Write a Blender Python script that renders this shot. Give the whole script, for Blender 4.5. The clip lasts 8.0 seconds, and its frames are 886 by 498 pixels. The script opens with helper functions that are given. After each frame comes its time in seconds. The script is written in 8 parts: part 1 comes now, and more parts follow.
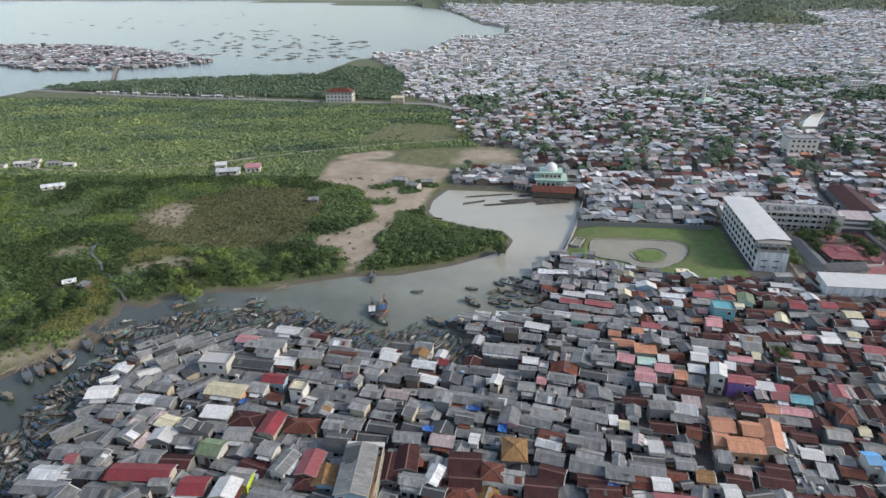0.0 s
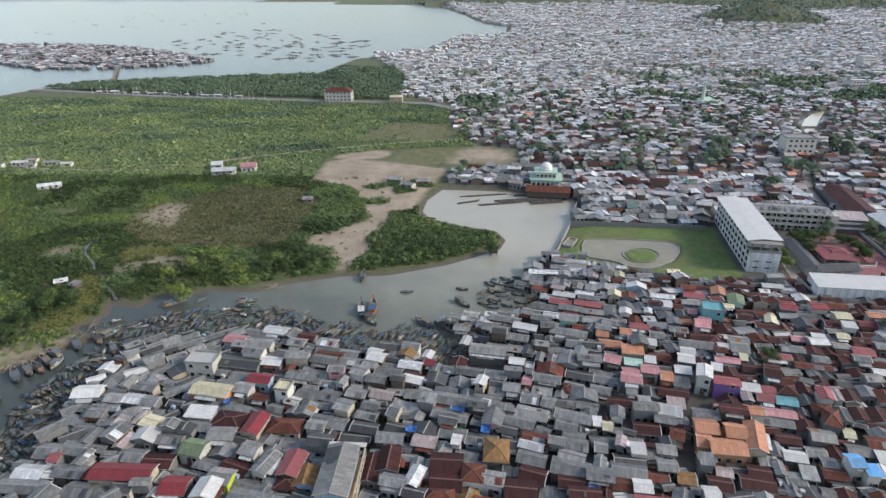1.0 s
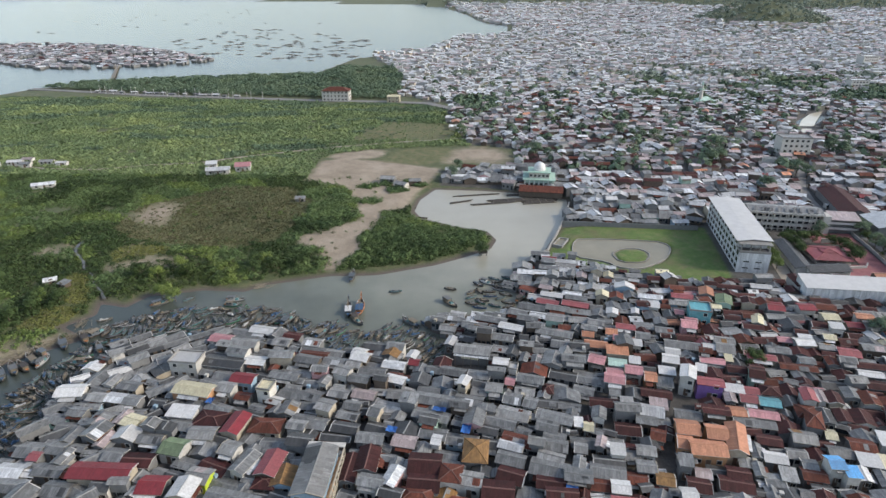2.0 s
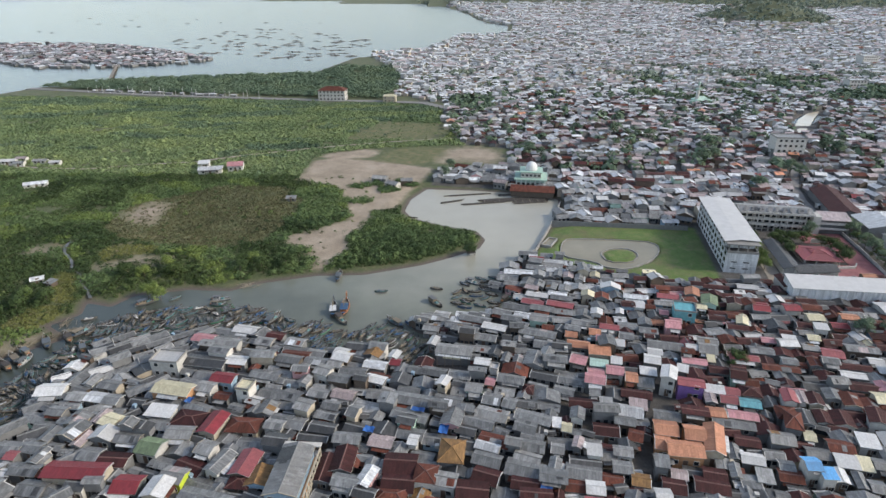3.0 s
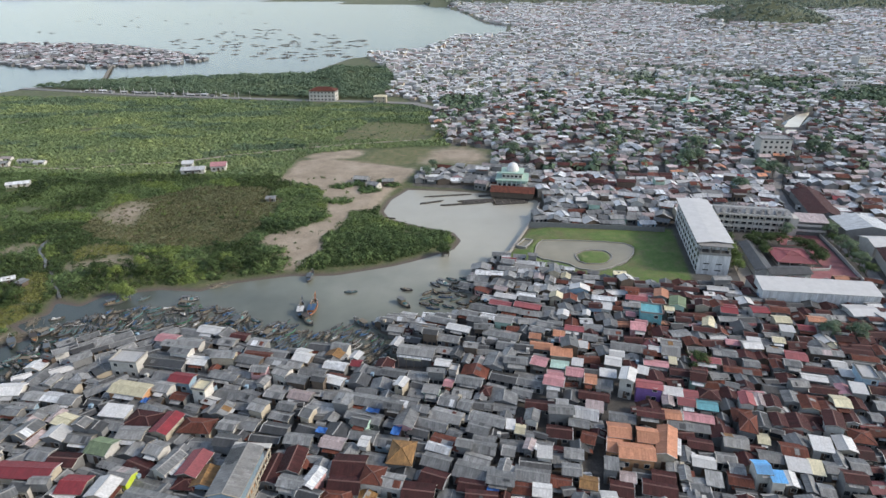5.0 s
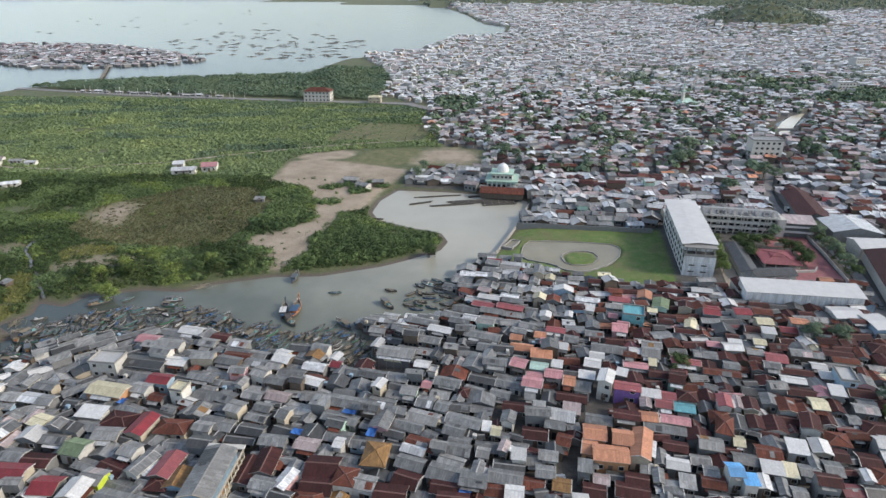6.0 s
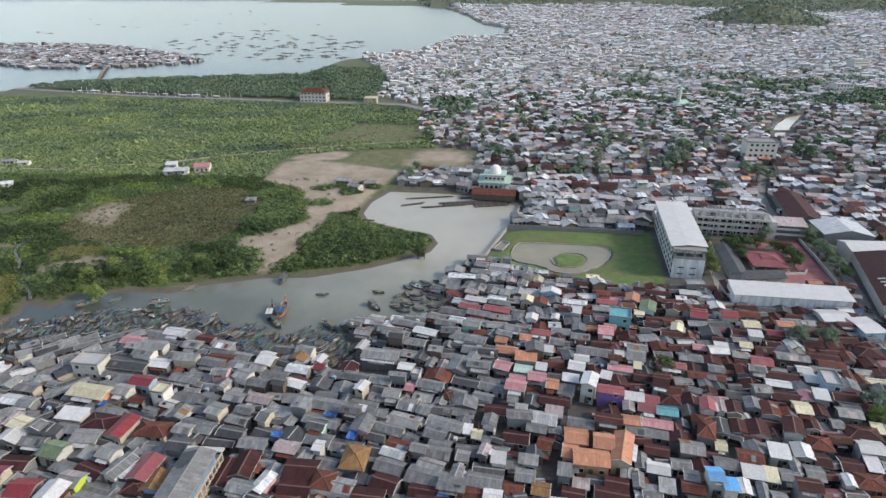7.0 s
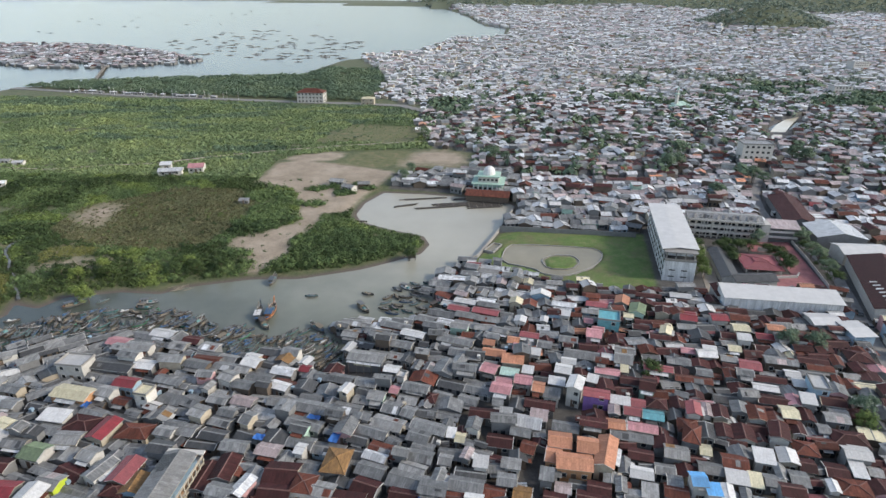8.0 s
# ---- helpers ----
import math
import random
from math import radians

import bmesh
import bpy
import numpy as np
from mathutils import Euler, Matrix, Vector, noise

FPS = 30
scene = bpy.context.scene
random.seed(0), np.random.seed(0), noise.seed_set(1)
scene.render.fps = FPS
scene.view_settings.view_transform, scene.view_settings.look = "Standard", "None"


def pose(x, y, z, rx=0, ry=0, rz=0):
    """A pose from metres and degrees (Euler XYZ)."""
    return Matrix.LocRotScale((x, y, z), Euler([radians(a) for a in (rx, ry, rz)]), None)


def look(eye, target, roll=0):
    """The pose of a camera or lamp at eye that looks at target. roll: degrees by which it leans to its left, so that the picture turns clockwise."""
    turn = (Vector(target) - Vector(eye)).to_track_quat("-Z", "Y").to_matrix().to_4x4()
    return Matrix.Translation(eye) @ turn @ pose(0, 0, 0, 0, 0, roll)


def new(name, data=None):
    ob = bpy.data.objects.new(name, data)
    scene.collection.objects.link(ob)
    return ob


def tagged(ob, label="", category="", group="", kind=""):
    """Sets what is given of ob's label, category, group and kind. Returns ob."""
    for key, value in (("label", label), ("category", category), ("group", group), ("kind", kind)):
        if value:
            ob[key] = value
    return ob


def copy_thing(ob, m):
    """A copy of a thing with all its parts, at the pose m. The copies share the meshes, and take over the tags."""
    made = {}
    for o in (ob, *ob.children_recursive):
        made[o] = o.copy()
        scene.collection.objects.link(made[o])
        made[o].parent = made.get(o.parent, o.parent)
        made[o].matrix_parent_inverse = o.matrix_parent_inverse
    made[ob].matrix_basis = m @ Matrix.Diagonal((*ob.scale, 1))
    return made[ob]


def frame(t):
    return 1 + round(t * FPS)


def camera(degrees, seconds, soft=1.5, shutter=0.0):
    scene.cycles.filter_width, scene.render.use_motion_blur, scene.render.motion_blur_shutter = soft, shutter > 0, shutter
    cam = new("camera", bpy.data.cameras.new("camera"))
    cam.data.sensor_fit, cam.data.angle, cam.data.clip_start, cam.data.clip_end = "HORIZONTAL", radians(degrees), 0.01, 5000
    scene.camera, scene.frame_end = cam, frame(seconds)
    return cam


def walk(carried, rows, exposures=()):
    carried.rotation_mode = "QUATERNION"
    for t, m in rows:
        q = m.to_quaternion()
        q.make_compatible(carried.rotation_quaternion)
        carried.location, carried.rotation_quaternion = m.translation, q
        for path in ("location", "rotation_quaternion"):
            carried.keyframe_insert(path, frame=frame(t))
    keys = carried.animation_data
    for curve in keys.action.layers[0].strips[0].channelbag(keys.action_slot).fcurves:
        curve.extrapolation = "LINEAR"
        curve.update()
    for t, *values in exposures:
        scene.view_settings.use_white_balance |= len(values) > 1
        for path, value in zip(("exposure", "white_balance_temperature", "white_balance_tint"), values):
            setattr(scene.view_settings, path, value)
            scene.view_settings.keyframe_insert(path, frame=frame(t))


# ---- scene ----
cam = camera(72.9, 8.0)
METRES, EYE, TILT, LEAN, TURN = 43.5, 103.5, -23.9, 0.0, 0.0
ROWS = [
    (0.0, 0.0, 0.0, 0.0, 0.0, 0.0, -0.0),
    (0.5, 0.0515, 0.0011, 0.0043, 0.17, -0.04, -0.03),
    (1.0, 0.1145, 0.0031, 0.0084, 0.36, -0.09, -0.09),
    (1.5, 0.1728, 0.0052, 0.0099, 0.5, -0.11, -0.14),
    (3.0, 0.3744, 0.0164, 0.0123, 0.86, -0.16, -0.27),
    (3.5, 0.4394, 0.0197, 0.0137, 0.95, -0.17, -0.3),
    (4.0, 0.5148, 0.0236, 0.0146, 1.05, -0.15, -0.33),
    (4.5, 0.5816, 0.0269, 0.0152, 1.11, -0.13, -0.37),
    (6.0, 0.7899, 0.0375, 0.0226, 1.23, -0.07, -0.53),
    (6.5, 0.8472, 0.0449, 0.0273, 1.26, -0.05, -0.6),
    (7.0, 0.8991, 0.0536, 0.0329, 1.32, -0.01, -0.66),
    (7.5, 0.9449, 0.0632, 0.0381, 1.38, 0.02, -0.76),
    (8.0, 0.9938, 0.0752, 0.0433, 1.43, 0.05, -0.86),
]
walk(cam, [(t, pose(0, 0, EYE, TILT, LEAN, TURN) @ pose(METRES * x, METRES * y, METRES * z, 90 + pitch, roll, yaw)) for t, x, y, z, yaw, pitch, roll in ROWS],
     exposures=[(0.0, 1.05), (4.5, 1.06), (6.5, 1.1), (8.0, 1.1)])

# ---- world, sun, exposure ----
SUN_UP, SUN_ROUND = 32.0, 98.0
world = bpy.data.worlds.new("sky_world")
scene.world = world
world.use_nodes = True
wn = world.node_tree.nodes
wl = world.node_tree.links
sky = wn.new("ShaderNodeTexSky")
sky.sky_type = "NISHITA"
sky.sun_disc = False
sky.sun_elevation = radians(SUN_UP)
sky.sun_rotation = radians(SUN_ROUND)
sky.air_density, sky.dust_density, sky.ozone_density = 1.0, 1.2, 1.2
pale = wn.new("ShaderNodeHueSaturation")
pale.inputs["Saturation"].default_value = 0.78
wl.new(sky.outputs[0], pale.inputs["Color"])
wl.new(pale.outputs[0], wn["Background"].inputs["Color"])
wn["Background"].inputs["Strength"].default_value = 0.125
sun = new("sun", bpy.data.lights.new("sun", "SUN"))
sun.data.energy, sun.data.angle, sun.data.color = 1.5, radians(10), (1.0, 0.9, 0.77)
sun.matrix_world = look((math.sin(radians(SUN_ROUND)) * 500, math.cos(radians(SUN_ROUND)) * 500, math.tan(radians(SUN_UP)) * 500), (0, 0, 0))


# ---- materials ----
class Nodes:
    """Short hand for building one node material."""

    def __init__(self, name, rough=0.8, metal=0.0, spec=0.5, haze_sheen=0.12):
        self.mat = bpy.data.materials.new(name)
        self.mat.use_nodes = True
        self.tree = self.mat.node_tree
        self.bsdf = self.tree.nodes["Principled BSDF"]
        self.bsdf.inputs["Roughness"].default_value = rough
        self.bsdf.inputs["Metallic"].default_value = metal
        self.bsdf.inputs["Specular IOR Level"].default_value = spec
        # Grazing sheen brightens far surfaces, standing in for haze.
        self.bsdf.inputs["Sheen Weight"].default_value = haze_sheen
        self.bsdf.inputs["Sheen Roughness"].default_value = 0.2

    def add(self, kind, **values):
        n = self.tree.nodes.new(kind)
        for key, value in values.items():
            n.inputs[key.replace("_", " ")].default_value = value
        return n

    def link(self, a, b):
        self.tree.links.new(a, b)

    def place(self, kind="Object"):
        return self.add("ShaderNodeTexCoord").outputs[kind]

    def world_place(self):
        return self.add("ShaderNodeNewGeometry").outputs["Position"]

    def noise(self, scale, where, detail=4.0, rough=0.6):
        n = self.add("ShaderNodeTexNoise", Scale=scale, Detail=detail, Roughness=rough)
        self.link(where, n.inputs["Vector"])
        return n.outputs["Fac"]

    def ramp(self, fac, stops):
        r = self.add("ShaderNodeValToRGB")
        e = r.color_ramp.elements
        while len(e) < len(stops):
            e.new(0.5)
        for el, (p, c) in zip(e, stops):
            el.position, el.color = p, (*c, 1) if len(c) == 3 else (c[0], c[0], c[0], 1)
        self.link(fac, r.inputs["Fac"])
        return r.outputs["Color"]

    def mix(self, a, b, fac, blend="MIX"):
        m = self.add("ShaderNodeMix")
        m.data_type, m.blend_type = "RGBA", blend
        for sock, v in ((m.inputs[6], a), (m.inputs[7], b), (m.inputs[0], fac)):
            if isinstance(v, (int, float)):
                sock.default_value = v
            elif isinstance(v, tuple):
                sock.default_value = (*v, 1)
            else:
                self.link(v, sock)
        return m.outputs[2]

    def colour(self, c):
        if isinstance(c, tuple):
            self.bsdf.inputs["Base Color"].default_value = (*c, 1)
        else:
            self.link(c, self.bsdf.inputs["Base Color"])
        return self

    def bump(self, height, strength=0.4, distance=0.05):
        b = self.add("ShaderNodeBump", Strength=strength, Distance=distance)
        self.link(height, b.inputs["Height"])
        self.link(b.outputs[0], self.bsdf.inputs["Normal"])
        return self


def shade(c, k):
    return tuple(min(0.9, v * k) for v in c)


def roof_material(name, col, stain, rough=0.46, metal=0.0, spread=0.3, haze_sheen=0.12, spec=0.5):
    """Corrugated or tiled roofing: every sheet its own tone, with blotches and streaks."""
    n = Nodes(name, rough, metal, spec=spec, haze_sheen=haze_sheen)
    g = n.add("ShaderNodeNewGeometry")
    info = n.add("ShaderNodeObjectInfo")
    where = n.place()
    axes = n.add("ShaderNodeSeparateXYZ")
    n.link(where, axes.inputs[0])
    shift = n.add("ShaderNodeMath")
    shift.operation = "MULTIPLY_ADD"
    n.link(info.outputs["Random"], shift.inputs[0])
    shift.inputs[1].default_value = 47.0
    n.link(axes.outputs["Y"], shift.inputs[2])
    swap = n.add("ShaderNodeCombineXYZ")
    n.link(shift.outputs[0], swap.inputs["X"])
    n.link(axes.outputs["X"], swap.inputs["Y"])
    sheet = n.add("ShaderNodeTexBrick", Scale=1.0, Mortar_Size=0.02, Mortar_Smooth=0.5, Bias=0.0, Brick_Width=1.9, Row_Height=0.85)
    sheet.inputs["Color1"].default_value = (*shade(col, 1 - spread * 0.75), 1)
    sheet.inputs["Color2"].default_value = (*shade(col, 1 + spread * 0.75), 1)
    sheet.inputs["Mortar"].default_value = (*shade(col, 0.8), 1)
    n.link(swap.outputs[0], sheet.inputs["Vector"])
    house = n.ramp(info.outputs["Random"], [(0.0, (0.74,)), (1.0, (1.24,))])
    other = n.ramp(g.outputs["Random Per Island"], [(0.0, (0.74,)), (0.8, (1.08,)), (1.0, (1.35,))])
    tone = n.mix(n.mix(sheet.outputs["Color"], house, 1.0, "MULTIPLY"), other, 1.0, "MULTIPLY")
    blot = n.ramp(n.noise(0.55, swap.outputs[0], 5, 0.7), [(0.45, (0, 0, 0)), (0.72, (1, 1, 1))])
    tone = n.mix(tone, stain, n.mix((0, 0, 0), blot, 0.62))
    run = n.add("ShaderNodeMapping")
    run.inputs["Scale"].default_value = (0.35, 2.6, 1.0)
    n.link(swap.outputs[0], run.inputs["Vector"])
    tone = n.mix(tone, n.ramp(n.noise(1.0, run.outputs[0], 4, 0.65), [(0.32, (0.68,)), (0.5, (1.0,)), (0.7, (1.28,))]), min(1.0, 0.2 + spread * 2.2), "MULTIPLY")
    fine = n.ramp(n.noise(2.6, where, 6, 0.75), [(0.3, (0.72,)), (0.7, (1.18,))])
    n.colour(n.mix(tone, fine, 1.0, "MULTIPLY"))
    wave = n.add("ShaderNodeTexWave", Scale=3.2, Distortion=0.4)
    n.link(where, wave.inputs["Vector"])
    n.bump(wave.outputs["Fac"], 0.35, 0.04)
    return n.mat


def wall_material(name, col, rough=0.85):
    """Painted plaster or boards, weathered."""
    n = Nodes(name, rough, haze_sheen=0.06)
    info = n.add("ShaderNodeObjectInfo")
    house = n.ramp(info.outputs["Random"], [(0.0, shade(col, 0.8)), (1.0, col)])
    where = n.place()
    dirt = n.ramp(n.noise(0.9, where, 6, 0.7), [(0.4, (1, 1, 1)), (0.75, (0.6, 0.57, 0.52))])
    tone = n.mix(house, dirt, 0.7, "MULTIPLY")
    fine = n.ramp(n.noise(9.0, where, 3), [(0.3, (0.88,)), (0.7, (1.06,))])
    n.colour(n.mix(tone, fine, 1.0, "MULTIPLY"))
    n.bump(n.noise(14.0, where), 0.2, 0.02)
    return n.mat


def plain_material(name, col, rough=0.7, metal=0.0, vary=0.25, scale=2.0):
    n = Nodes(name, rough, metal)
    where = n.place()
    info = n.add("ShaderNodeObjectInfo")
    own = n.ramp(info.outputs["Random"], [(0.0, shade(col, 1 - vary)), (1.0, shade(col, 1 + vary * 0.5))])
    fine = n.ramp(n.noise(scale, where, 5, 0.7), [(0.3, (1 - vary,)), (0.7, (1.1,))])
    n.colour(n.mix(own, fine, 1.0, "MULTIPLY"))
    n.bump(n.noise(scale * 5, where), 0.2, 0.02)
    return n.mat


ROOF = {
    "grey": roof_material("roof_grey", (0.165, 0.168, 0.164), (0.075, 0.073, 0.068), haze_sheen=0.05, spread=0.36),
    "dark": roof_material("roof_dark", (0.055, 0.055, 0.053), (0.032, 0.029, 0.026), haze_sheen=0.03),
    "pale": roof_material("roof_pale", (0.24, 0.24, 0.23), (0.155, 0.14, 0.12)),
    "white": roof_material("roof_white", (0.54, 0.535, 0.515), (0.42, 0.405, 0.38), 0.4, spread=0.06),
    "brown": roof_material("roof_brown", (0.05, 0.0155, 0.0145), (0.028, 0.015, 0.013), 0.75, haze_sheen=0.02, spec=0.25),
    "rust": roof_material("roof_rust", (0.13, 0.045, 0.03), (0.065, 0.03, 0.022), 0.8, haze_sheen=0.03, spec=0.2),
    "red": roof_material("roof_red", (0.2, 0.024, 0.03), (0.12, 0.025, 0.025), 0.6, spread=0.15),
    "pink": roof_material("roof_pink", (0.44, 0.21, 0.22), (0.3, 0.14, 0.14), 0.65, spread=0.15),
    "orange": roof_material("roof_orange", (0.44, 0.2, 0.115), (0.28, 0.12, 0.06), 0.7, spread=0.15),
    "ochre": roof_material("roof_ochre", (0.22, 0.12, 0.042), (0.1, 0.055, 0.025), 0.8),
    "cream": roof_material("roof_cream", (0.52, 0.475, 0.32), (0.36, 0.32, 0.22), 0.7, spread=0.15),
    "green": roof_material("roof_green", (0.15, 0.2, 0.11), (0.1, 0.13, 0.08), 0.7),
    "mint": roof_material("roof_mint", (0.4, 0.55, 0.47), (0.28, 0.36, 0.3), 0.6, spread=0.15),
    "blue": roof_material("roof_blue", (0.1, 0.33, 0.62), (0.08, 0.2, 0.36), 0.55, spread=0.15),
    "teal": roof_material("roof_teal", (0.1, 0.3, 0.34), (0.08, 0.2, 0.22), 0.6, spread=0.15),
}
ROOF["maroon"] = roof_material("roof_maroon", (0.26, 0.07, 0.075), (0.18, 0.06, 0.06), 0.65, spread=0.12)
# Grey and brown lightened in the colour to stand in for distance haze.
ROOF["bleached"] = roof_material("roof_bleached", (0.52, 0.53, 0.53), (0.4, 0.4, 0.39), 0.34, haze_sheen=0.5)
ROOF["faded"] = roof_material("roof_faded", (0.36, 0.29, 0.275), (0.27, 0.22, 0.205), 0.38, haze_sheen=0.5)
ROOF["sheet"] = plain_material("roof_sheet", (0.47, 0.465, 0.45), 0.55, vary=0.1, scale=0.35)
ROOF_WORDS = {"sheet": "clean white sheet", "maroon": "dull maroon", "bleached": "haze-lightened grey", "faded": "haze-lightened brown tiled", "grey": "weathered grey corrugated", "dark": "dark sooty corrugated", "pale": "light grey metal sheet", "white": "white metal sheet", "brown": "dark brown tiled", "rust": "rusty red-brown", "red": "bright red metal", "pink": "faded pink", "orange": "orange tiled", "ochre": "rusty ochre", "cream": "cream yellow", "green": "mossy green", "mint": "pale mint green", "blue": "blue metal", "teal": "teal painted"}
WALL = {
    "white": wall_material("wall_white", (0.58, 0.565, 0.52)),
    "grey": wall_material("wall_grey", (0.205, 0.208, 0.205)),
    "wood": wall_material("wall_wood", (0.13, 0.1, 0.075)),
    "cream": wall_material("wall_cream", (0.46, 0.405, 0.31)),
    "blue": wall_material("wall_blue", (0.3, 0.42, 0.52)),
    "pink": wall_material("wall_pink", (0.6, 0.36, 0.36)),
    "teal": wall_material("wall_teal", (0.16, 0.42, 0.46)),
    "lime": wall_material("wall_lime", (0.55, 0.68, 0.05)),
    "purple": wall_material("wall_purple", (0.28, 0.15, 0.42)),
    "mint": wall_material("wall_mint", (0.42, 0.6, 0.5)),
    # Lightened in the colour to stand in for haze on far walls.
    "pale": wall_material("wall_pale", (0.6, 0.59, 0.56)),
    "orange": wall_material("wall_orange", (0.55, 0.3, 0.15)),
}
def stained_wall():
    """White paint gone grey with black run-off streaks."""
    n = Nodes("wall_stained", 0.9)
    where = n.place()
    long = n.add("ShaderNodeMapping")
    long.inputs["Scale"].default_value = (0.9, 0.9, 0.12)
    n.link(where, long.inputs["Vector"])
    streak = n.ramp(n.noise(0.9, long.outputs[0], 6, 0.75), [(0.42, (0.62, 0.63, 0.63)), (0.6, (0.4, 0.41, 0.41)), (0.78, (0.16, 0.16, 0.16))])
    n.colour(n.mix(streak, n.ramp(n.noise(4.0, where, 3), [(0.3, (0.85,)), (0.7, (1.08,))]), 1.0, "MULTIPLY"))
    n.bump(n.noise(9.0, where), 0.2, 0.02)
    return n.mat


WALL["stained"] = stained_wall()
WALL_WORDS = {"stained": "streaked off-white", "white": "whitewashed", "grey": "bare grey", "wood": "brown plank", "cream": "cream", "blue": "pale blue", "pink": "pink", "teal": "teal", "lime": "lime green", "purple": "purple", "mint": "mint green", "orange": "orange", "pale": "pale grey plaster"}
GLASS = plain_material("window_glass", (0.03, 0.035, 0.04), 0.15)
DOOR = plain_material("door_wood", (0.14, 0.09, 0.06), 0.7)
CONCRETE = plain_material("concrete", (0.28, 0.27, 0.25), 0.9, scale=0.6)
BAMBOO = plain_material("weathered_timber", (0.22, 0.19, 0.15), 0.85)
TARP = plain_material("tarpaulin_blue", (0.025, 0.11, 0.34), 0.5)
RIDGE = plain_material("ridge_cap", (0.27, 0.27, 0.26), 0.7, vary=0.5)
TILE_RIDGE = plain_material("tile_ridge", (0.14, 0.07, 0.058), 0.8)


def ground_material():
    n = Nodes("ground_earth", 0.95, haze_sheen=0.05)
    where = n.world_place()
    cover = n.add("ShaderNodeAttribute")
    cover.attribute_name = "cover"
    rgb = n.add("ShaderNodeSeparateColor")
    n.link(cover.outputs["Color"], rgb.inputs[0])
    big, mid, fine = n.noise(0.03, where, 5, 0.65), n.noise(0.25, where, 5, 0.7), n.noise(2.2, where, 4, 0.7)
    scrub = n.ramp(mid, [(0.3, (0.05, 0.07, 0.025)), (0.5, (0.08, 0.095, 0.038)), (0.7, (0.13, 0.115, 0.06))])
    sand = n.ramp(n.noise(0.07, where, 6, 0.7), [(0.3, (0.2, 0.165, 0.115)), (0.48, (0.275, 0.222, 0.162)), (0.65, (0.35, 0.29, 0.22))])
    grass = n.ramp(mid, [(0.3, (0.065, 0.08, 0.03)), (0.5, (0.11, 0.115, 0.045)), (0.7, (0.18, 0.14, 0.075))])
    turf = n.ramp(mid, [(0.3, (0.065, 0.115, 0.025)), (0.5, (0.098, 0.155, 0.036)), (0.7, (0.165, 0.17, 0.07))])
    turf = n.mix(turf, (0.13, 0.115, 0.055), n.ramp(n.noise(0.075, where, 6, 0.72), [(0.47, (0, 0, 0)), (0.68, (0.85, 0.85, 0.85))]))
    paved = n.ramp(mid, [(0.3, (0.05, 0.046, 0.042)), (0.6, (0.09, 0.085, 0.078)), (0.8, (0.16, 0.15, 0.135))])

    def edge(chan, lo=0.35, hi=0.65):
        wob = n.mix(rgb.outputs[chan], n.noise(0.14, where, 6, 0.72), 0.42)
        return n.ramp(wob, [(lo, (0, 0, 0)), (hi, (1, 1, 1))])

    tone = n.mix(scrub, grass, edge(1))
    tone = n.mix(tone, sand, edge(0))
    tone = n.mix(tone, paved, edge(2))
    tone = n.mix(tone, turf, cover.outputs["Alpha"])
    height = n.add("ShaderNodeSeparateXYZ")
    n.link(where, height.inputs[0])
    wet = n.ramp(height.outputs["Z"], [(0.1, (1, 1, 1)), (0.45, (0, 0, 0))])
    tone = n.mix(tone, (0.1, 0.08, 0.065), wet)
    speck = n.ramp(fine, [(0.3, (0.7,)), (0.7, (1.2,))])
    n.colour(n.mix(tone, speck, 1.0, "MULTIPLY"))
    n.bump(fine, 0.5, 0.3)
    return n.mat


def water_material():
    n = Nodes("water", 0.18, spec=0.3, haze_sheen=0.0)
    where = n.world_place()
    plume = n.add("ShaderNodeVectorMath")
    plume.operation = "DISTANCE"
    n.link(where, plume.inputs[0])
    plume.inputs[1].default_value = (42, 288, 0)
    far = n.add("ShaderNodeMapRange")
    far.inputs["From Min"].default_value, far.inputs["From Max"].default_value = 40, 180
    n.link(plume.outputs["Value"], far.inputs["Value"])
    silt = n.ramp(n.mix(far.outputs[0], n.noise(0.03, where, 5), 0.35), [(0.2, (0.34, 0.325, 0.265)), (0.5, (0.17, 0.178, 0.142)), (0.8, (0.05, 0.06, 0.05))])
    n.colour(n.mix(silt, n.ramp(n.noise(0.012, where, 4), [(0.3, (0.85,)), (0.7, (1.15,))]), 1.0, "MULTIPLY"))
    n.bump(n.noise(0.9, where, 5, 0.65), 0.3, 0.3)
    return n.mat


def leaf_material(name, a, b, c, dry=(1.18, 1.1, 0.9), haze_sheen=0.05):
    """Foliage: a tone for each spray, each crown and each stand."""
    n = Nodes(name, 0.8, spec=0.2, haze_sheen=haze_sheen)
    g = n.add("ShaderNodeNewGeometry")
    where = g.outputs["Position"]
    leaf = n.ramp(g.outputs["Random Per Island"], [(0.0, shade(b, 0.82)), (1.0, shade(b, 1.18))])
    crown = n.ramp(n.noise(0.3, where, 3, 0.6), [(0.33, shade(a, 0.75)), (0.5, b), (0.67, c)])
    stand = n.ramp(n.noise(0.018, where, 5, 0.62), [(0.3, (0.55, 0.62, 0.64)), (0.46, (0.88, 0.92, 0.92)), (0.56, (1.05, 1.04, 1.0)), (0.72, dry)])
    n.colour(n.mix(n.mix(leaf, crown, 0.6), stand, 0.95, "MULTIPLY"))
    return n.mat


